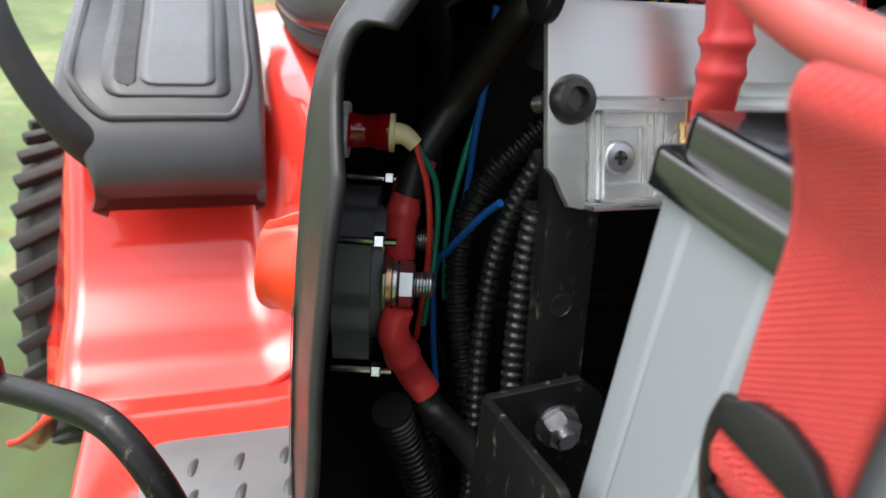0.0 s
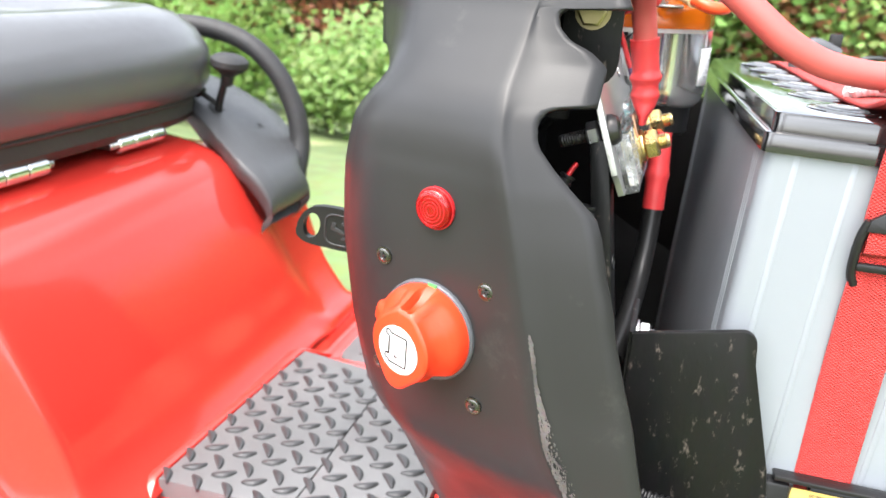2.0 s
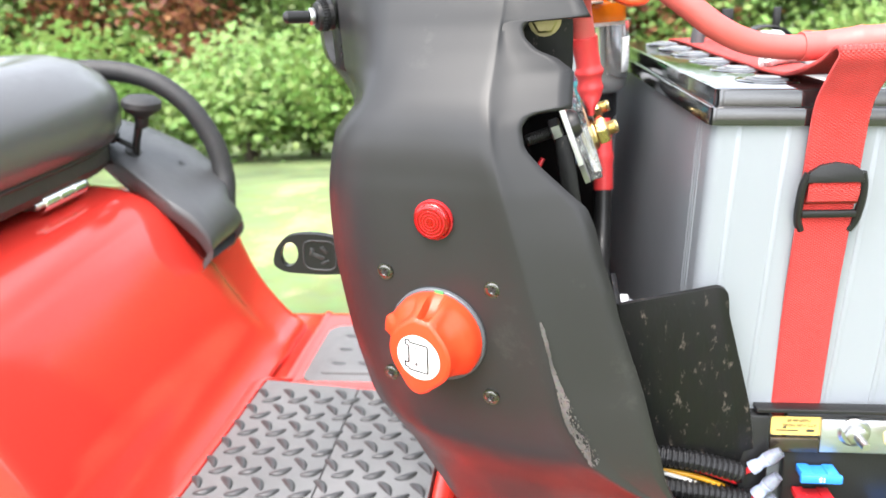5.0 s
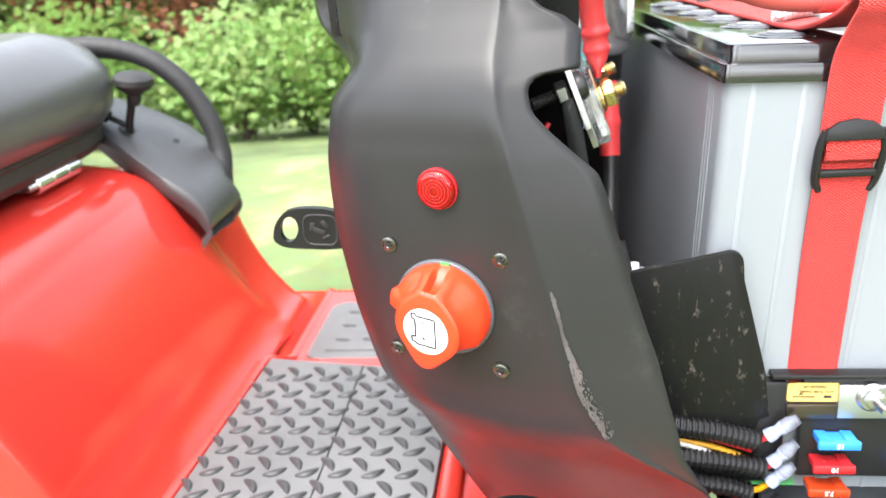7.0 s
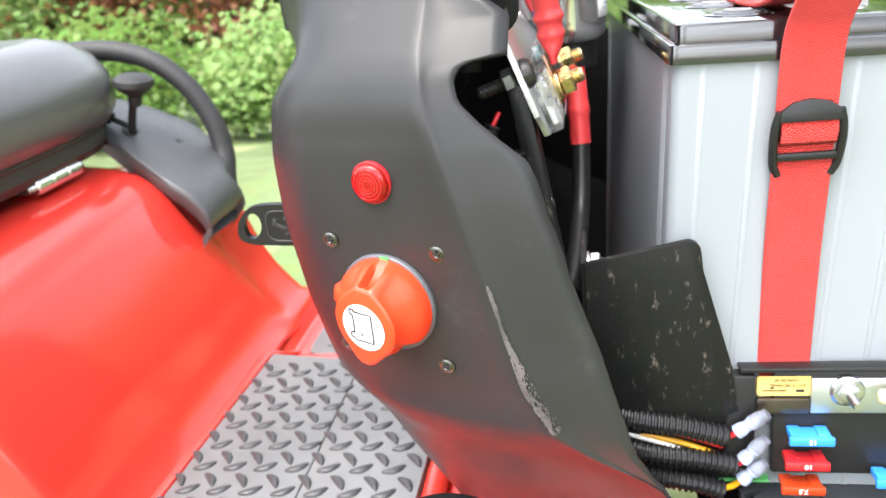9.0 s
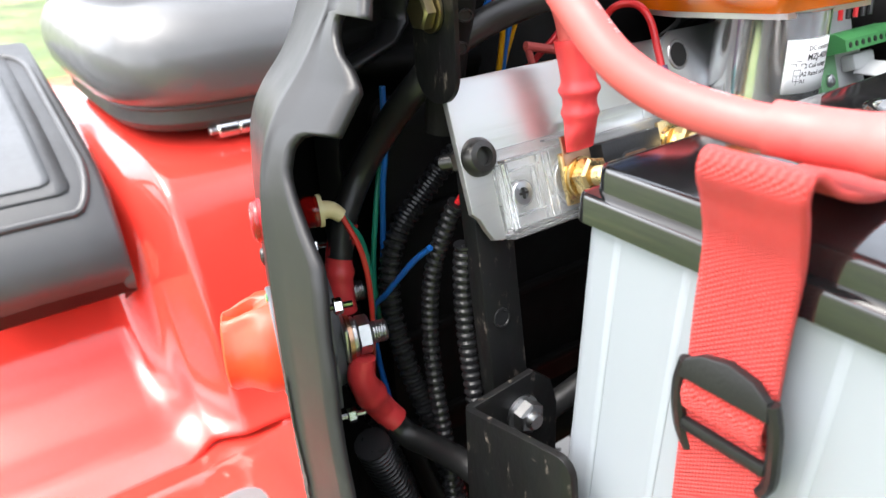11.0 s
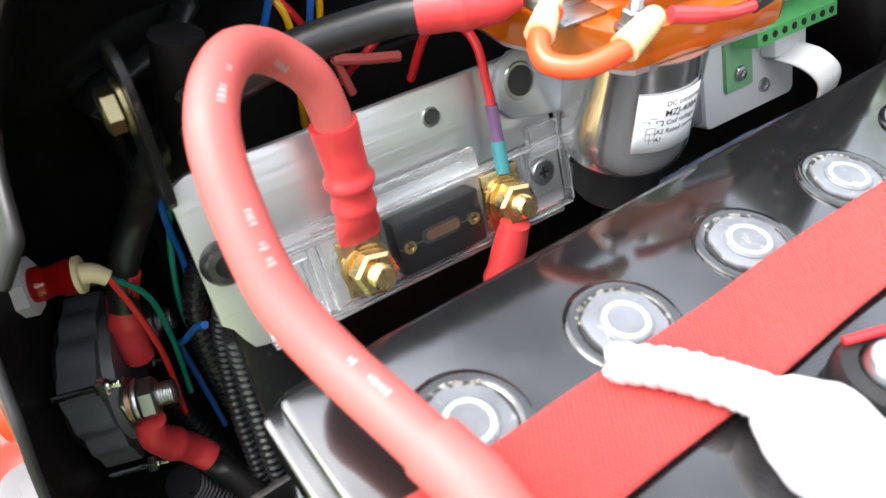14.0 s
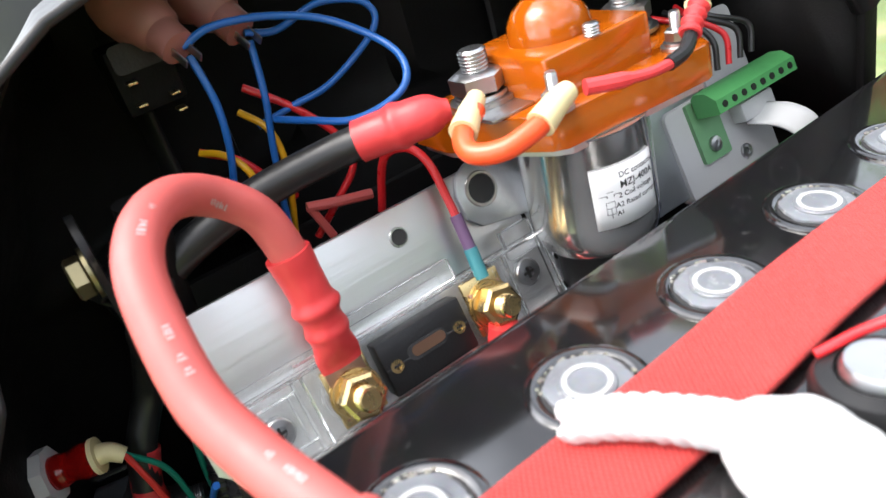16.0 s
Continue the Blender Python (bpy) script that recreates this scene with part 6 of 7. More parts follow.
def build_cables():
    # thick red cable from the fuse to the battery post
    t = thing("battery_cable", Matrix.Translation((.03, .07, .84)), "thick red battery cable looping from fuse to battery post", "cable")
    line = [(-.0165, .0995, .842), (-.0185, .0985, .856), (-.0205, .0950, .868), (-.0200, .0850, .8785), (-.0120, .0740, .8850), (.0010, .0640, .8855), (.0140, .0575, .8800), (.0290, .0550, .8690), (.0440, .0550, .8575), (.0600, .0590, .8495), (.0790, .0640, .8455), (.0960, .0672, .8450)]
    bm = B()
    sweep(bm, smooth_path(line, 10), .0061, 20)
    jacket = part("jacket", bm, RED_CABLE, t, "faded red jacket with white print", world=True)
    # worn white print along the jacket
    pts = smooth_path(line, 10)
    rnd = random.Random(2)
    bm = B()
    for i in range(28, len(pts) - 10):
        if rnd.random() < .55 or (i // 7) % 3 != 1:
            continue
        p, q = pts[i], pts[i + 1]
        tan = (q - p).normalized()
        out = (Vector((.14, .02, .97)) - p).normalized()
        out = (out - tan * out.dot(tan)).normalized()
        out = (out + tan.cross(out) * -.45).normalized()
        side = tan.cross(out)
        c = p + out * .00620
        for k in range(2):
            h = rnd.uniform(.0006, .0011)
            a = c + tan * k * .0011
            bm.faces.new([bm.verts.new(a + side * u + tan * v) for u, v in ((-h, 0), (h, 0), (h, .00045), (-h, .00045))])
    tagged(part("worn_print", bm, RING_PALE, jacket, "worn white marks", world=True, smooth=0), "worn white marks", kind="stuff")
    bm = B()
    sweep(bm, smooth_path([(-.0135, .1000, .8085), (-.0138, .1000, .8150), (-.0145, .1000, .8255), (-.0155, .0998, .8360), (-.0170, .0994, .8440), (-.0182, .0988, .8520)], 10),
          lambda s: shrink(s, ((.0, .12, -.0012), (.34, .05, .0010), (.55, .05, .0016), (.95, .1, .0004)), .0064 + .0008 * s), 20)
    for v in bm.verts:      # pressed flat over the lug
        k = 1 - smoothstep(.809, .8215, v.co.z)
        v.co.x += (-.0138 - v.co.x) * .6 * k
        v.co.y += (v.co.y - .1000) * .45 * k
    part("shrink_sleeve", bm, RED_SHRINK, t, "red heat-shrink sleeve over the lug", world=True)
    bm = B()
    sweep(bm, smooth_path([(.087, .0660, .8451), (.093, .0670, .8450), (.100, .0680, .8450), (.116, .0665, .8465), (.134, .0638, .8475), (.150, .0630, .8475)], 10), lambda s: shrink(s, ((.45, .04, .0006),), .0072), 20)
    part("shrink_sleeve", bm, RED_CABLE, t, "faded red heat-shrink sleeve near the post", world=True)
    # post cover
    t = thing("post_cover", Matrix.Translation(settle((.158, .063, .833))), "red battery post cover over a lead clamp", "terminal cover")
    bm = B()
    lathe(bm, [(.0125, .002), (.0138, .004), (.0140, .014), (.0130, .0175), (.0105, .0200), (.0080, .0235), (.0066, .0248), (0, .0252)], 32)
    part("cap", bm, RED_SHRINK, t)
    bm = B()
    lathe(bm, [(.0110, -.002), (.0110, .006), (.0090, .0065)], 32)
    part("clamp", bm, ZINC, t, "grey lead clamp")
    bm = B()
    box(bm, (0, 0, .0248), (.008, .003, .003), .001)
    part("grip", bm, RED_SHRINK, t)

    # black cable from the switch up to the contactor
    t = thing("contactor_cable", Matrix.Translation((-.06, .08, .74)), "black cable with red heat-shrink from switch to contactor", "cable")
    bm = B()
    sweep(bm, smooth_path([(-.0895, .0235, .755), (-.0930, .0300, .772), (-.0950, .0430, .792), (-.0800, .0500, .815), (-.0600, .0540, .835), (-.0520, .0700, .852), (-.0480, .1000, .862), (-.0400, .1300, .867), (-.0310, .1450, .8695)], 10), .0062, 16)
    part("jacket", bm, BLACK_WIRE, t, world=True)
    bm = B()
    sweep(bm, smooth_path([(-.0345, .1400, .8688), (-.0280, .1495, .8702), (-.0220, .1580, .8715), (-.0185, .1680, .8710)], 10), lambda s: shrink(s, ((.45, .07, .0009), (1, .14, -.0035)), .0074), 18)
    part("shrink_sleeve", bm, RED_SHRINK, t, "red heat-shrink sleeve", world=True)
    bm = B()
    sweep(bm, smooth_path([(-.0930, .0300, .7700), (-.0905, .0240, .7560), (-.0880, .0215, .7420), (-.0860, .0210, .7290)], 10), lambda s: shrink(s, ((.55, .06, .0010),), .0064), 18)
    part("shrink_sleeve", bm, RED_SHRINK, t, "red heat-shrink sleeve", world=True)
    t = thing("switch_cable", Matrix.Translation((-.05, .03, .65)), "black cable with red heat-shrink from the switch", "cable")
    bm = B()
    sweep(bm, smooth_path([(-.0630, .0250, .6820), (-.0560, .0320, .6700), (-.0400, .0390, .6680), (-.0150, .0430, .6690), (.010, .052, .655)], 10), .0062, 16)
    part("jacket", bm, BLACK_WIRE, t, world=True)
    bm = B()
    sweep(bm, smooth_path([(-.0590, .0150, .7200), (-.0590, .0130, .7100), (-.0610, .0180, .6970), (-.0630, .0240, .6850), (-.0600, .0290, .6770)], 10), lambda s: shrink(s, ((.5, .07, .0010), (0, .2, -.001)), .0067), 18)
    part("shrink_sleeve", bm, RED_SHRINK, t, "red heat-shrink sleeve", world=True)
    # cable down from the far fuse stud
    t = thing("fuse_cable", Matrix.Translation((-.005, .14, .70)), "black cable with red heat-shrink below the fuse", "cable")
    bm = B()
    sweep(bm, smooth_path([(-.0030, .1575, .7940), (-.0030, .1555, .7850), (-.0025, .1515, .7680), (-.0020, .1475, .7480)], 8), lambda s: shrink(s, ((.55, .06, .0010), (0, .15, -.001)), .0066), 18)
    part("shrink_sleeve", bm, RED_SHRINK, t, "red heat-shrink sleeve", world=True)
    bm = B()
    sweep(bm, smooth_path([(-.0020, .1485, .753), (-.0025, .1420, .730), (-.0040, .1280, .710), (-.0060, .1060, .699), (-.008, .085, .692), (-.011, .065, .684)], 10), .0058, 16)
    part("jacket", bm, BLACK_WIRE, t, world=True)


def build_wires():
    # thin red wire to the far fuse stud
    t = thing("sense_wire", Matrix.Translation((-.03, .163, .80)), "thin red wire with violet and teal sleeves on the fuse", "wire")
    bm = B()
    sweep(bm, smooth_path([(-.060, .150, .830), (-.052, .154, .852), (-.043, .160, .8560), (-.036, .1635, .850), (-.0300, .1640, .836), (-.0250, .1635, .825)], 8), .0017, 10)
    part("core", bm, RED_WIRE, t, world=True)
    bm = B()
    sweep(bm, [(-.0268, .1636, .830), (-.0215, .1630, .8165)], .0024, 12)
    part("violet_sleeve", bm, VIOLET, t, world=True)
    bm = B()
    sweep(bm, [(-.0218, .1630, .8175), (-.0170, .1620, .8065)], .0027, 12)
    part("teal_sleeve", bm, TEAL, t, world=True)
    # orange-red jumper between two contactor studs
    t = thing("jumper_wire", Matrix.Translation((.01, .165, .862)), "orange-red jumper wire with ivory crimp sleeves on the contactor", "wire")
    bm = B()
    sweep(bm, smooth_path([(-.0020, .1680, .8730), (.0050, .1570, .8700), (.0130, .1540, .8670), (.0210, .1600, .8670), (.0245, .1700, .8700), (.0240, .1790, .8730)], 10), .0034, 14)
    part("core", bm, ORANGE_WIRE, t, world=True)
    bm = B()
    sweep(bm, [(.0040, .1580, .8705), (-.0025, .1665, .8732), (-.0080, .1730, .8740)], lambda s: .0047 - .0014 * s, 14)
    part("crimp_sleeve", bm, IVORY, t, "ivory crimp sleeve", world=True)
    bm = B()
    sweep(bm, [(.0248, .1715, .8705), (.0232, .1800, .8735), (.0205, .1870, .8740)], lambda s: .0047 - .0012 * s, 14)
    part("crimp_sleeve", bm, IVORY, t, "ivory crimp sleeve", world=True)
    # red wire between the two small studs
    t = thing("coil_wire", Matrix.Translation((.02, .22, .868)), "pinkish red wire with crimp terminals across the contactor", "wire")
    bm = B()
    sweep(bm, smooth_path([(.0205, .1940, .8725), (.0240, .2030, .8712), (.0265, .2150, .8695), (.0268, .2270, .8690)], 8), lambda s: .0026 - .0008 * smoothstep(.35, .5, s), 10)
    part("core", bm, RED_SHRINK, t, world=True)
    bm = B()
    sweep(bm, smooth_path([(.0266, .2240, .8690), (.0255, .2330, .8700), (.0225, .2400, .8730)], 8), .0024, 10)
    part("black_sleeve", bm, BLACK, t, world=True)
    bm = B()
    sweep(bm, smooth_path([(.0225, .2395, .8730), (.0205, .2440, .8760), (.0190, .2490, .8790)], 8), lambda s: .0034 + .0006 * math.sin(20 * s), 12)
    part("crimp", bm, RED_SHRINK, t, world=True)
    bm = B()
    sweep(bm, smooth_path([(.0150, .2500, .8790), (.0120, .2560, .8780), (.0090, .2640, .8740)], 8), .0024, 10)
    part("yellow_crimp", bm, IVORY, t, world=True)
    # dash wiring
    wire([(-.076, .108, .908), (-.072, .109, .890), (-.074, .107, .872), (-.080, .103, .855), (-.090, .098, .838)], .0014, BLUE_WIRE, "blue wire down from a dash lamp")
    wire([(-.080, .131, .905), (-.078, .128, .885), (-.080, .124, .865), (-.085, .120, .835), (-.088, .118, .80)], .0014, BLUE_WIRE, "blue wire down behind the plate")
    wire([(-.072, .106, .912), (-.070, .118, .915), (-.072, .140, .911), (-.064, .158, .903), (-.044, .168, .890), (-.036, .163, .879), (-.048, .148, .872), (-.064, .136, .874), (-.076, .128, .876)], .0014, BLUE_WIRE, "blue wire in a loose loop under the dash")
    wire([(-.080, .130, .908), (-.080, .142, .905), (-.078, .160, .909), (-.074, .176, .904), (-.072, .176, .894), (-.078, .155, .880), (-.084, .138, .876), (-.088, .124, .873)], .0014, BLUE_WIRE, "second blue wire loop under the dash")
    wire([(-.090, .100, .872), (-.082, .106, .870), (-.076, .111, .862), (-.078, .113, .845), (-.086, .114, .810)], .0014, YELLOW_WIRE, "yellow wire under the dash")
    wire([(-.092, .120, .880), (-.084, .126, .872), (-.082, .127, .858), (-.088, .124, .835), (-.092, .115, .800)], .0014, YELLOW_WIRE, "yellow wire behind the plate")
    wire([(-.092, .100, .872), (-.088, .112, .864), (-.086, .120, .852), (-.090, .128, .84)], .0016, RED_WIRE, "red wire under the dash")
    wire([(-.092, .125, .888), (-.084, .138, .876), (-.080, .150, .860), (-.078, .152, .846), (-.082, .140, .832), (-.088, .13, .82)], .0016, RED_WIRE, "red wire curving behind the plate")
    wire([(-.088, .053, .83), (-.088, .052, .804), (-.094, .052, .78), (-.099, .053, .757), (-.098, .05, .73)], .0015, BLUE_WIRE, "blue wire beside the conduits")
    wire([(-.048, .047, .768), (-.060, .045, .757), (-.078, .040, .735), (-.089, .038, .721), (-.092, .040, .69), (-.086, .042, .66)], .0015, BLUE_WIRE, "blue wire crossing the conduits")
    wire([(-.105, .058, .79), (-.10, .05, .765), (-.098, .045, .735), (-.097, .046, .70)], .0014, GREEN_WIRE, "green wire beside the conduits")


build_hoses()
build_cables()
build_wires()


# ---- dash lamp sockets, board and strip ----
def build_dash_back():
    for (x, y, z), d in (((-.086, .100, .925), (.018, .006, -.016)), ((-.094, .124, .923), (.015, .006, -.016))):
        m = along((x, y, z), Vector((x, y, z)) + Vector(d))
        t = thing("lamp_socket", m, "pale pinkish push-switch body under the dash", "switch", "push switches under the dash")
        bm = B()
        lathe(bm, [(.0115, -.012), (.0125, -.006), (.0120, .000), (.0095, .004), (.0085, .010), (.0068, .012), (.0064, .020), (.0, .021)], 24)
        part("housing", bm, PINK, t)
        for side in (-1, 1):
            bm = B()
            box(bm, (side * .003, 0, .023), (.0007, .0032, .009), .0002)
            part("tab", bm, ZINC, t)
    bm = B()
    sweep(bm, smooth_path([(-.078, .127, .838), (-.076, .140, .835), (-.075, .154, .832)], 6), .0022, 10)
    sweep(bm, [(-.078, .128, .838), (-.077, .133, .822)], .0018, 8)
    solo("wire_clip", bm, RED_CABLE, "pale red plastic wire clip behind the plate", "clip")
    t = thing("rocker_switch", Matrix.Translation((-.100, .094, .905)), "black rocker switch body with brass tabs under the dash", "switch")
    bm = B()
    box(bm, (0, 0, 0), (.024, .022, .024), .002)
    # body near-black, the shade under the dash put into its colour
    part("body", bm, COWL_IN, t)
    bm = B()
    prism(bm, rounded(.018, .010, .002), 0, .001, 0, Matrix(((0, 0, 1, .012), (1, 0, 0, 0), (0, 1, 0, .008), (0, 0, 0, 1))))
    part("frame", bm, BLACK_SOFT, t)
    for y, z in ((-.006, -.008), (.006, -.008), (-.006, .0), (.006, -.014)):
        bm = B()
        box(bm, (.014, y, z), (.007, .0032, .0008), .0002)
        part("tab", bm, BRASS, t)
    # controller board on a white carrier beside the contactor
    t = thing("relay_board", PLATE @ Matrix.Translation((0, .003, -.006)), "green terminal board on a white plastic carrier", "circuit board")
    turn = Matrix(((0, 0, 1, 0), (1, 0, 0, 0), (0, 1, 0, 0), (0, 0, 0, 1)))
    bm = B()
    prism(bm, rounded(.060, .043, .004, 4, .300, -.0025), -.002, .006, .0010, turn)
    part("carrier", bm, WHITE_PLASTIC, t, "white plastic carrier")
    bm = B()
    prism(bm, rounded(.030, .040, .004, 4, .322, .030), -.003, -.0005, .0006, turn)
    part("back_tab", bm, RING_PALE, t, "pale tab behind the terminal board")
    bm = B()
    prism(bm, rounded(.017, .028, .001, 2, .2905, .004), .0060, .0080, 0, turn)
    part("board", bm, PCB, t, "green board")
    bm = B()
    prism(bm, [(.0095, .0105), (.0225, .0105), (.0225, .0165), (.0180, .0205), (.0120, .0215), (.0095, .0195)], .2845, .3375, .0005, Matrix(((1, 0, 0, 0), (0, 0, 1, 0), (0, 1, 0, 0), (0, 0, 0, 1))))
    block = part("terminal_block", bm, GREEN_PLASTIC, t, "green screw terminal block")
    for i in range(8):
        bm = B()
        rod(bm, (.0224, .289 + i * .0063, .0136), (.0228, .289 + i * .0063, .0136), .0016, 10)
        part("socket", bm, BLACK, block)
    bm = B()
    box(bm, (.0105, .317, .0035), (.008, .022, .009), .0015)
    part("plug", bm, WHITE_PLASTIC, t, "white plug")
    for y, z in ((.290, -.003), (.3085, -.0145)):
        bm = B()
        phillips(bm, Matrix.Translation((.0092 if y < .3 else .0064, y, z)) @ Matrix.Rotation(radians(90), 4, "Y"), .0035)
        part("screw", bm, ZINC, t)
    for i, material in enumerate((RED_WIRE, BLACK_WIRE, RED_WIRE, BLACK_WIRE, BLACK_WIRE)):
        a = on_plate(.020, .290 + i * .0075, .021)
        wire([a, a + Vector((-.003, .002, .012)), a + Vector((-.012, .004 - .004 * i, .020)), a + Vector((-.026, .0, .024))], .0013, material, ("red" if material is RED_WIRE else "black") + " wire into the terminal block")
    # white ribbon lead running down and along
    bm = B()
    rows = []
    for p in smooth_path([(-.014, .318, .808), (-.002, .323, .8065), (.006, .328, .798), (.004, .328, .782), (-.006, .318, .770), (-.012, .290, .764)], 8):
        rows.append([(p.x, p.y + (k - 3) * .0021, p.z + (k - 3) * .0009) for k in range(7)])
    grid(bm, rows)
    ob = solo("ribbon_lead", bm, WHITE_PLASTIC, "white ribbon lead from the terminal board", "cable")
    thick(ob, .0011)
    bm = B()
    rows = []
    for p in smooth_path([(-.004, .345, .778), (-.010, .30, .772), (-.014, .25, .764), (-.016, .21, .752)], 10):
        rows.append([(p.x + k * .0018 - .003, p.y, p.z + k * .0012 - .003) for k in range(5)])
    grid(bm, rows)
    thick(solo("woven_tie", bm, PALE_BLUE, "pale blue woven tie behind the battery", "tie"), .0012)
    # glossy lamp bowl hanging under the dash top
    t = thing("lamp_bowl", Matrix.Translation((-.03, .283, .922)), "glossy lamp reflector bowl under the dash top", "lamp reflector")
    bm = B()
    lathe(bm, [(.034, 0), (.033, -.004), (.028, -.014), (.018, -.022), (0, -.025)], 36)
    part("bowl", bm, CAN, t)
    bm = B()
    sweep(bm, [(-.004, .338, .895), (.004, .350, .870), (.010, .362, .842)], .006, 12)
    solo("support_tube", bm, STEEL_BLACK, "black steel tube beside the compartment", "tube")


def build_rope():
    pts = smooth_path([settle(p) for p in ((.085, .117, .8385), (.095, .126, .8405), (.1065, .134, .8410), (.116, .140, .8400), (.125, .142, .8395), (.135, .137, .8385), (.150, .130, .8370))], 14)
    t = thing("rope_end", Matrix.Translation((.12, .14, .84)), "white braided rope end lying over the strap", "rope")
    n = len(pts)
    tans = [(pts[min(i + 1, n - 1)] - pts[max(i - 1, 0)]).normalized() for i in range(n)]
    for s in range(3):
        bm = B()
        line = []
        for i, (p, d) in enumerate(zip(pts, tans)):
            u = d.orthogonal().normalized()
            v = d.cross(u)
            a = i * .55 + s * 2.094
            k = .0024 * (1.0 + .35 * smoothstep(0, 1, i / n))
            line.append(p + (u * math.cos(a) + v * math.sin(a)) * k)
        sweep(bm, line, lambda q: .0027 + .0009 * q, 8)
        part("strand", bm, ROPE, t, world=True)
    bm = B()
    bmesh.ops.create_icosphere(bm, subdivisions=4, radius=.0125)
    for v in bm.verts:      # turns of rope pulled into a knot
        v.co *= 1 + .10 * noise.noise(v.co * 160) + .10 * abs(math.sin(260 * (v.co.x + .7 * v.co.y) + 60 * v.co.z))
    bm.transform(Matrix.Translation(settle((.126, .1405, .8395))) @ Matrix.Diagonal((1.2, 1, .8, 1)))
    part("knot", bm, ROPE, t, world=True)
    # negative post clamp
    t = thing("negative_clamp", Matrix.Translation(settle((.124, .168, .833))), "black covered battery terminal clamp", "terminal clamp")
    bm = B()
    lathe(bm, [(.0135, 0), (.0135, .006), (.012, .009), (.0085, .010), (.0085, .006), (0, .006)], 28)
    part("ring", bm, BLACK, t)
    bm = B()
    lathe(bm, [(.0078, .004), (.0078, .0105), (.0066, .0125), (0, .0125)], 24)
    part("post", bm, ZINC, t)
    bm = B()
    sweep(bm, smooth_path([settle(p) for p in ((.136, .172, .840), (.15, .178, .842), (.17, .19, .838))], 8), .006, 14)
    part("lead", bm, BLACK_WIRE, t, world=True)
    wire([settle(p) for p in ((.112, .165, .842), (.118, .176, .846), (.128, .186, .850), (.140, .190, .848))], .0012, RED_WIRE, "thin dark red wire across the battery lid")


def build_far_clamp():
    """Clamp, lead and rope bundle on the far half of the battery lid."""
    t = thing("far_terminal_clamp", Matrix.Translation((.125, .305, .818)), "black terminal clamp with a grey elbow lead on the battery lid", "terminal clamp")
    bm = B()
    box(bm, (.128, .308, .8225), (.052, .022, .010), .0025)
    part("base", bm, BLACK, t, world=True)
    for x, z, w, h in ((.1064, .8385, .009, .020), (.1445, .8370, .006, .022)):
        bm = B()
        box(bm, (x, .308, z), (w, .004, h), .001)
        part("tab", bm, BLACK, t, "upright black tab", world=True)
    bm = B()
    sweep(bm, smooth_path([(.0825, .300, .8225), (.0835, .300, .832), (.088, .300, .8395), (.0955, .301, .8400), (.109, .303, .8345)], 8), lambda q: .0058 - .0012 * q, 16)
    part("elbow_lead", bm, REAR_GREY, t, "grey elbow lead", world=True)
    bm = B()
    sweep(bm, [(.0995, .296, .8270), (.112, .296, .8262)], .0042, 14)
    part("lug", bm, COPPER, t, "copper lug", world=True)
    bm = B()
    rows = []
    for p in smooth_path([(.1165, .292, .8200), (.1205, .292, .8290), (.128, .292, .8345), (.142, .292, .8345), (.152, .292, .8290), (.156, .292, .8200)], 8):
        rows.append([(p.x, p.y + k * .005, p.z) for k in range(4)])
    grid(bm, rows)
    thick(part("bail", bm, BLACK, t, "bent black bail", world=True), .0016)
    r = thing("rope_bundle", Matrix.Translation((.131, .284, .819)), "bundle of white rope beside the terminal clamp", "rope")
    bm = B()
    bmesh.ops.create_icosphere(bm, subdivisions=4, radius=.0095)
    for v in bm.verts:
        v.co *= 1 + .12 * noise.noise(v.co * 170) + .10 * abs(math.sin(280 * (v.co.x + .6 * v.co.y)))
    bm.transform(Matrix.Translation((.131, .280, .8255)) @ Matrix.Diagonal((1.5, .8, .75, 1)))
    part("bundle", bm, ROPE, r, world=True)


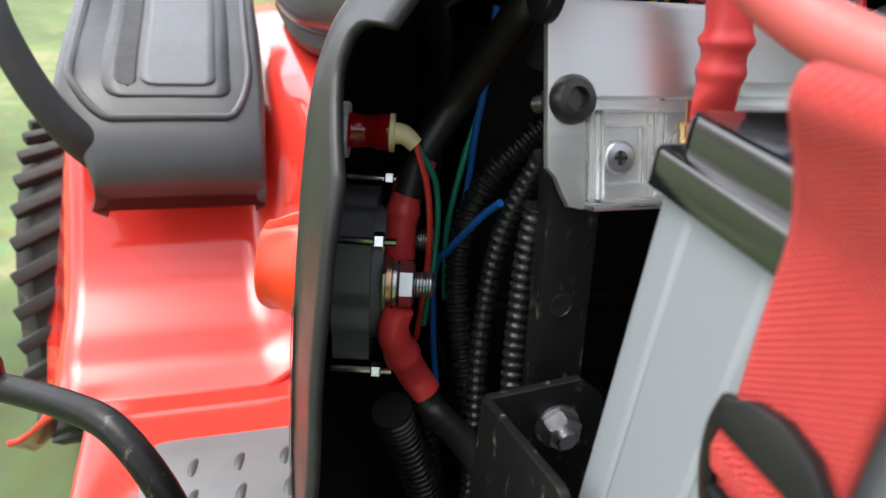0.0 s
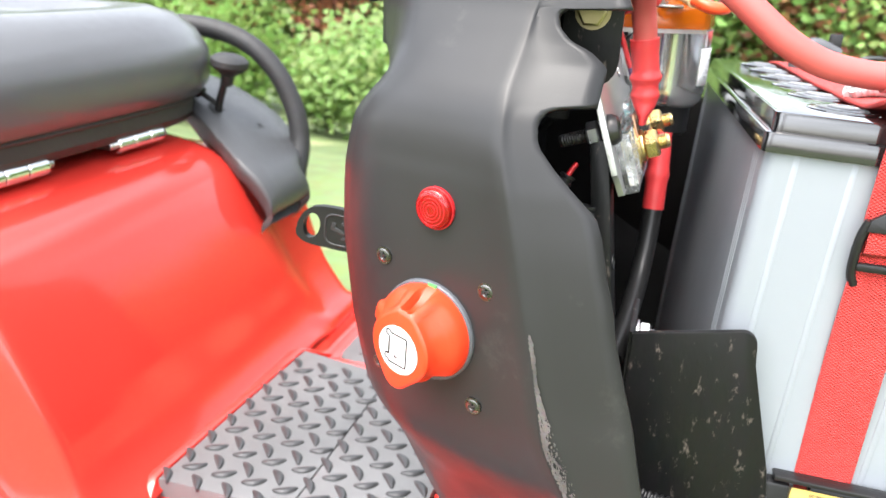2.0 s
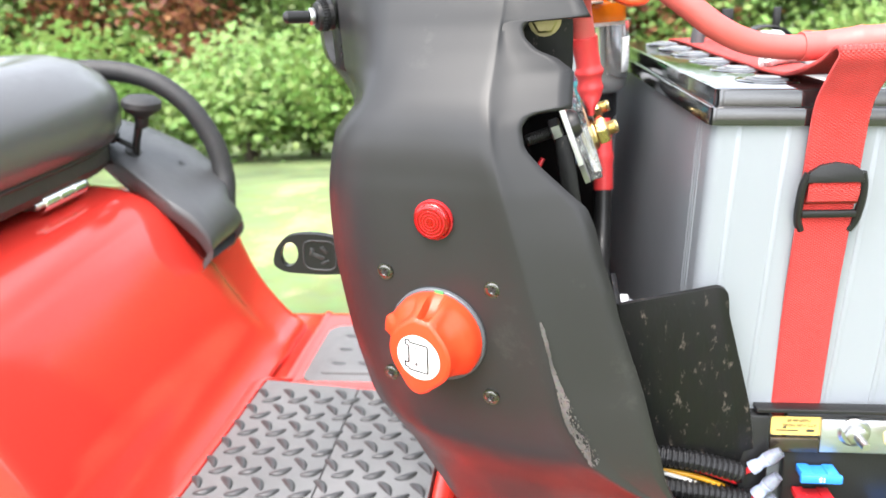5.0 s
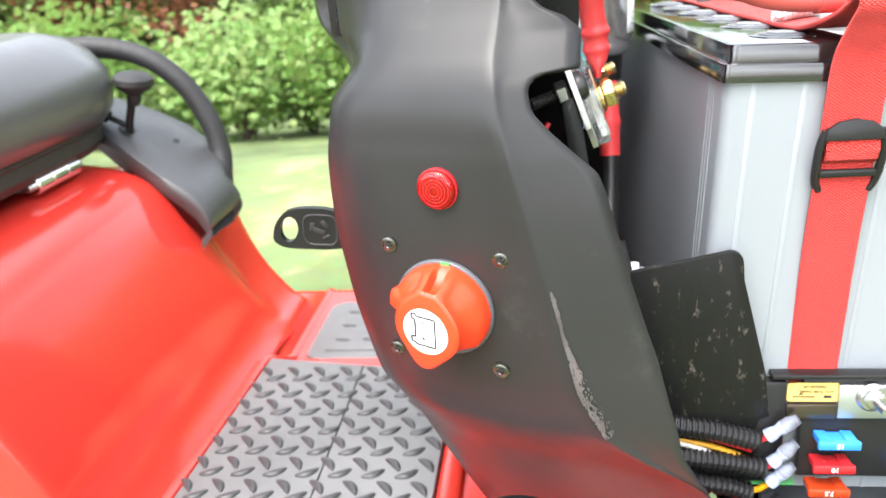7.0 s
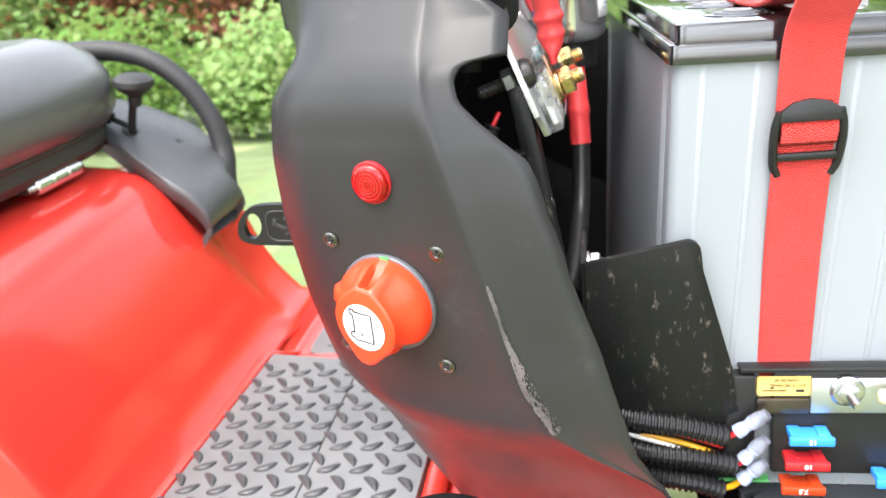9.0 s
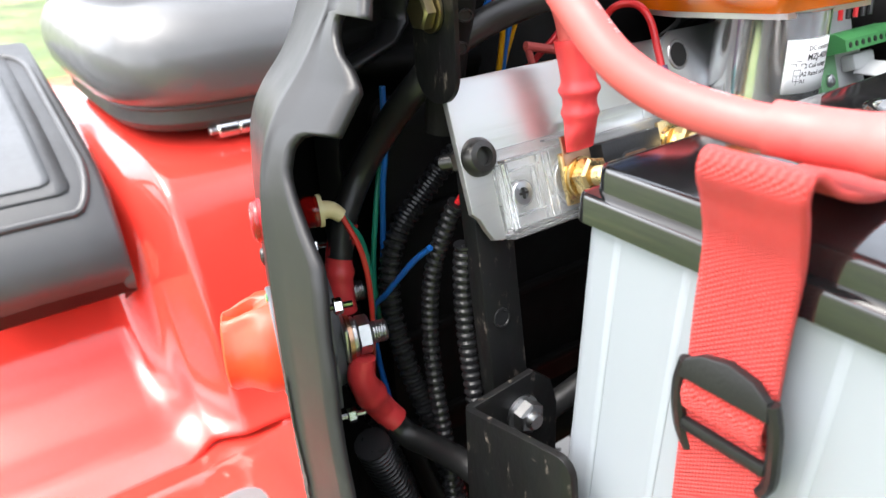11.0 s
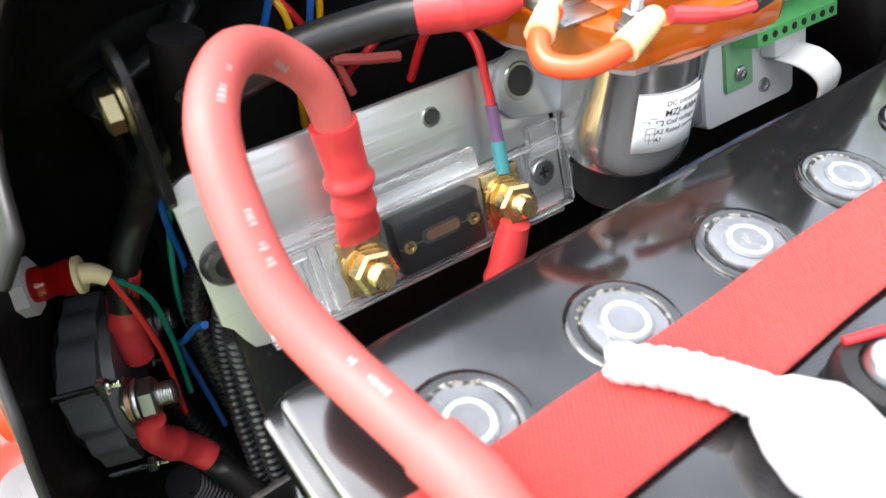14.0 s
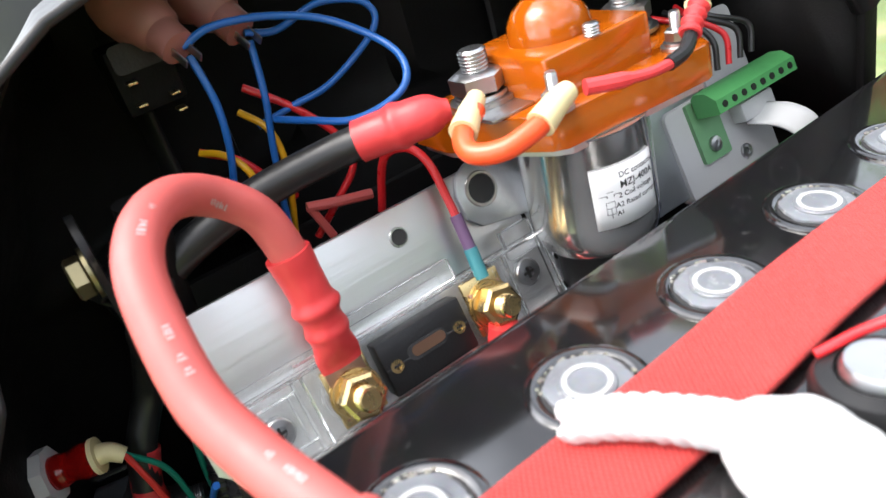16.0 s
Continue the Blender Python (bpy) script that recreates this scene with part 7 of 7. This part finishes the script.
def build_fuse_panel():
    f = Matrix.Translation((.1285, .031, .6235)) @ Matrix.Rotation(radians(-6), 4, "X")
    t = thing("fuse_block", f, "black fuse panel with coloured blade fuses below the battery", "fuse panel")
    bm = B()
    box(bm, (.040, .0075, -.0065), (.150, .006, .062), .0015)
    part("block", bm, BLACK, t)
    bm = B()
    box(bm, (.030, .0052, .0272), (.165, .0088, .0028), .0008)
    part("top_ledge", bm, BLACK, t)
    bm = B()
    box(bm, (-.052, .006, -.0045), (.016, .010, .058), .002)
    part("end_cap", bm, BLACK, t)
    bm = B()
    prism(bm, rounded(.0275, .0115, .0016), 0, .0004, 0, Matrix(((1, 0, 0, -.0295), (0, 0, -1, .0048), (0, 1, 0, .0165), (0, 0, 0, 1))))
    st = part("sticker", bm, YELLOW_LABEL, t, "yellow sticker, its print upside down")
    for words, size, x, z in (("ATC FUSE PANEL", .0024, .0105, -.0013), ("15600-06-20", .0025, .0076, -.0042)):
        bm = text_mesh(words, size)
        bm.transform(Matrix(((-1, 0, 0, -.0295 + x), (0, 0, -1, .0041), (0, -1, 0, .0165 - z), (0, 0, 0, 1))))
        part("print", bm, INK, st, smooth=0)
    for x, z, w, h in ((-.0219, .0138, .0042, .0015), (-.0344, .0138, .0120, .0006), (-.0359, .0154, .0022, .0007)):
        bm = B()
        box(bm, (x, .0042, z), (w, .0003, h))
        part("maker_bar", bm, INK, st, smooth=0)
    bm = B()
    box(bm, (.0435, .0035, .0118), (.121, .003, .0206), .0006)
    part("bus_strip", bm, GALV, t, "dull metal bus strip")
    bm = B()
    box(bm, (-.0305, .0036, .0054), (.0265, .003, .0088), .0006)
    part("bus_link", bm, BUS_DARK, t, "tarnished brown bus link")
    m = f @ Matrix.Translation((0, .002, .0150)) @ Matrix.Rotation(radians(90), 4, "X")
    bm = B()
    lathe(bm, [(.0085, 0), (.0085, .0012), (.0072, .0024), (.003, .0025)], 20, m)
    nut(bm, m @ Matrix.Translation((0, 0, .0025)), .010, .004)
    part("wing_nut", bm, ZINC, t, world=True)
    bm = B()
    thread(bm, m @ Matrix.Translation((0, 0, .006)), .0024, .011)
    part("stud", bm, ZINC, t, world=True)
    bm = B()
    rod(bm, f @ Vector((.012, -.006, .016)), f @ Vector((.030, -.010, .018)), .0038, 12, .001)
    part("yellow_lug", bm, IVORY, t, world=True)
    for material, z, x, amps in ((BLUE_FUSE, -.0090, -.0185, "15"), (RED_FUSE, -.0240, -.0200, "10"), (BROWN_FUSE, -.0392, -.0215, "7.5"), (BLUE_FUSE, -.034, .0245, "15")):
        bm = B()
        box(bm, (x, -.002, z), (.0200, .011, .0034), .0008)
        box(bm, (x, -.0082, z), (.0222, .0030, .0052), .0010)
        for dx in (-.0068, .0068):
            box(bm, (x + dx, -.002, z + .0008), (.0062, .0110, .0036), .0006)
        fz = part("blade_fuse", bm, material, t)
        bm = B()
        rod(bm, (x - .001, .002, z - .0052), (x - .001, .0055, z - .0052), .0042, 14)
        part("contact", bm, COPPER, t)
        bm = text_mesh(amps, .0040)
        bm.transform(Matrix(((-1, 0, 0, x + .0022), (0, 0, -1, -.0099), (0, -1, 0, z + .0016), (0, 0, 0, 1))))
        part("print", bm, INK_WHITE, fz, smooth=0)
    # hoses and crimps feeding the panel
    for a, b, w, c, col in (((.0256, .029, .6228), (.0693, .027, .6138), (.0725, .0265, .6165), (.0885, .0255, .6302), RED_WIRE), ((.0348, .0275, .6012), (.0744, .0265, .5952), (.0765, .0255, .5985), (.0884, .0250, .6141), RED_WIRE), ((.0439, .029, .5822), (.0690, .028, .5760), (.0762, .0250, .5850), (.0884, .0245, .5990), YELLOW_WIRE)):
        a, b, w, c = (Vector(v) for v in (a, b, w, c))
        hose([a + Vector((-.05, .02, .004)), a + Vector((-.018, .004, .002)), a, a.lerp(b, .5) + Vector((0, 0, .0012)), b], .0061, "black corrugated conduit at the fuse panel", .0031)
        d = c - w
        wire([b + Vector((-.004, .001, 0)), b.lerp(w, .5), w + d * .2], .0017, col, "short wire end at the fuse panel")
        k = thing("crimp_terminal", Matrix.Translation(w), "translucent pale blue crimp terminal at the fuse panel", "terminal", "crimp terminals")
        bm = B()
        sweep(bm, smooth_path([w + d * .08, w + d * .25, w + d * .42, w + d * .60], 5), lambda q: .0040 - .0009 * math.exp(-((q - .6) / .2) ** 2), 14)
        part("sleeve", bm, PALE_BLUE, k, world=True)
        bm = B()
        sweep(bm, [w + d * .58, w + d * .75, w + d * .97, w + d], lambda q: .0040 if q < .9 else .0030, 14)
        part("tip", bm, CRIMP_TIP, k, "smoky translucent tip over metal", world=True)
    for a, b, r, material, label in (((.032, .031, .6105), (.058, .029, .6035), .0016, YELLOW_WIRE, "yellow wire between two conduits"), ((.036, .033, .6125), (.062, .031, .6065), .0015, RED_WIRE, "red wire between two conduits"), ((.026, .030, .6100), (.050, .029, .6015), .0014, WHITE_PLASTIC, "white wire between two conduits")):
        a, b = Vector(a), Vector(b)
        wire([a - (b - a) * .6, a, a.lerp(b, .5) + Vector((0, 0, .0008)), b, b + (b - a) * .3 + Vector((0, .004, -.004))], r, material, label)
    bm = B()
    box(bm, (.078, .0335, .5805), (.030, .006, .0016), .0004)
    solo("green_strip", bm, GREEN_PLASTIC, "thin green plastic strip under the fuse panel", "strip")
    # toothed sector under the panel
    t = thing("toothed_sector", Matrix.Translation((.135, .086, .544)), "dull steel toothed steering sector", "gear")
    bm = B()
    out = []
    for i in range(36):
        a = 2 * math.pi * i / 36
        for k, r in ((-.27, .0500), (-.22, .0575), (-.12, .0592), (.12, .0592), (.22, .0575), (.27, .0500)):
            b = a + k * 2 * math.pi / 36
            out.append((r * math.cos(b), r * math.sin(b)))
    prism(bm, out, 0, .006, .0)
    part("plate", bm, GALV, t)


build_dash_back()
build_rope()
build_far_clamp()
build_fuse_panel()
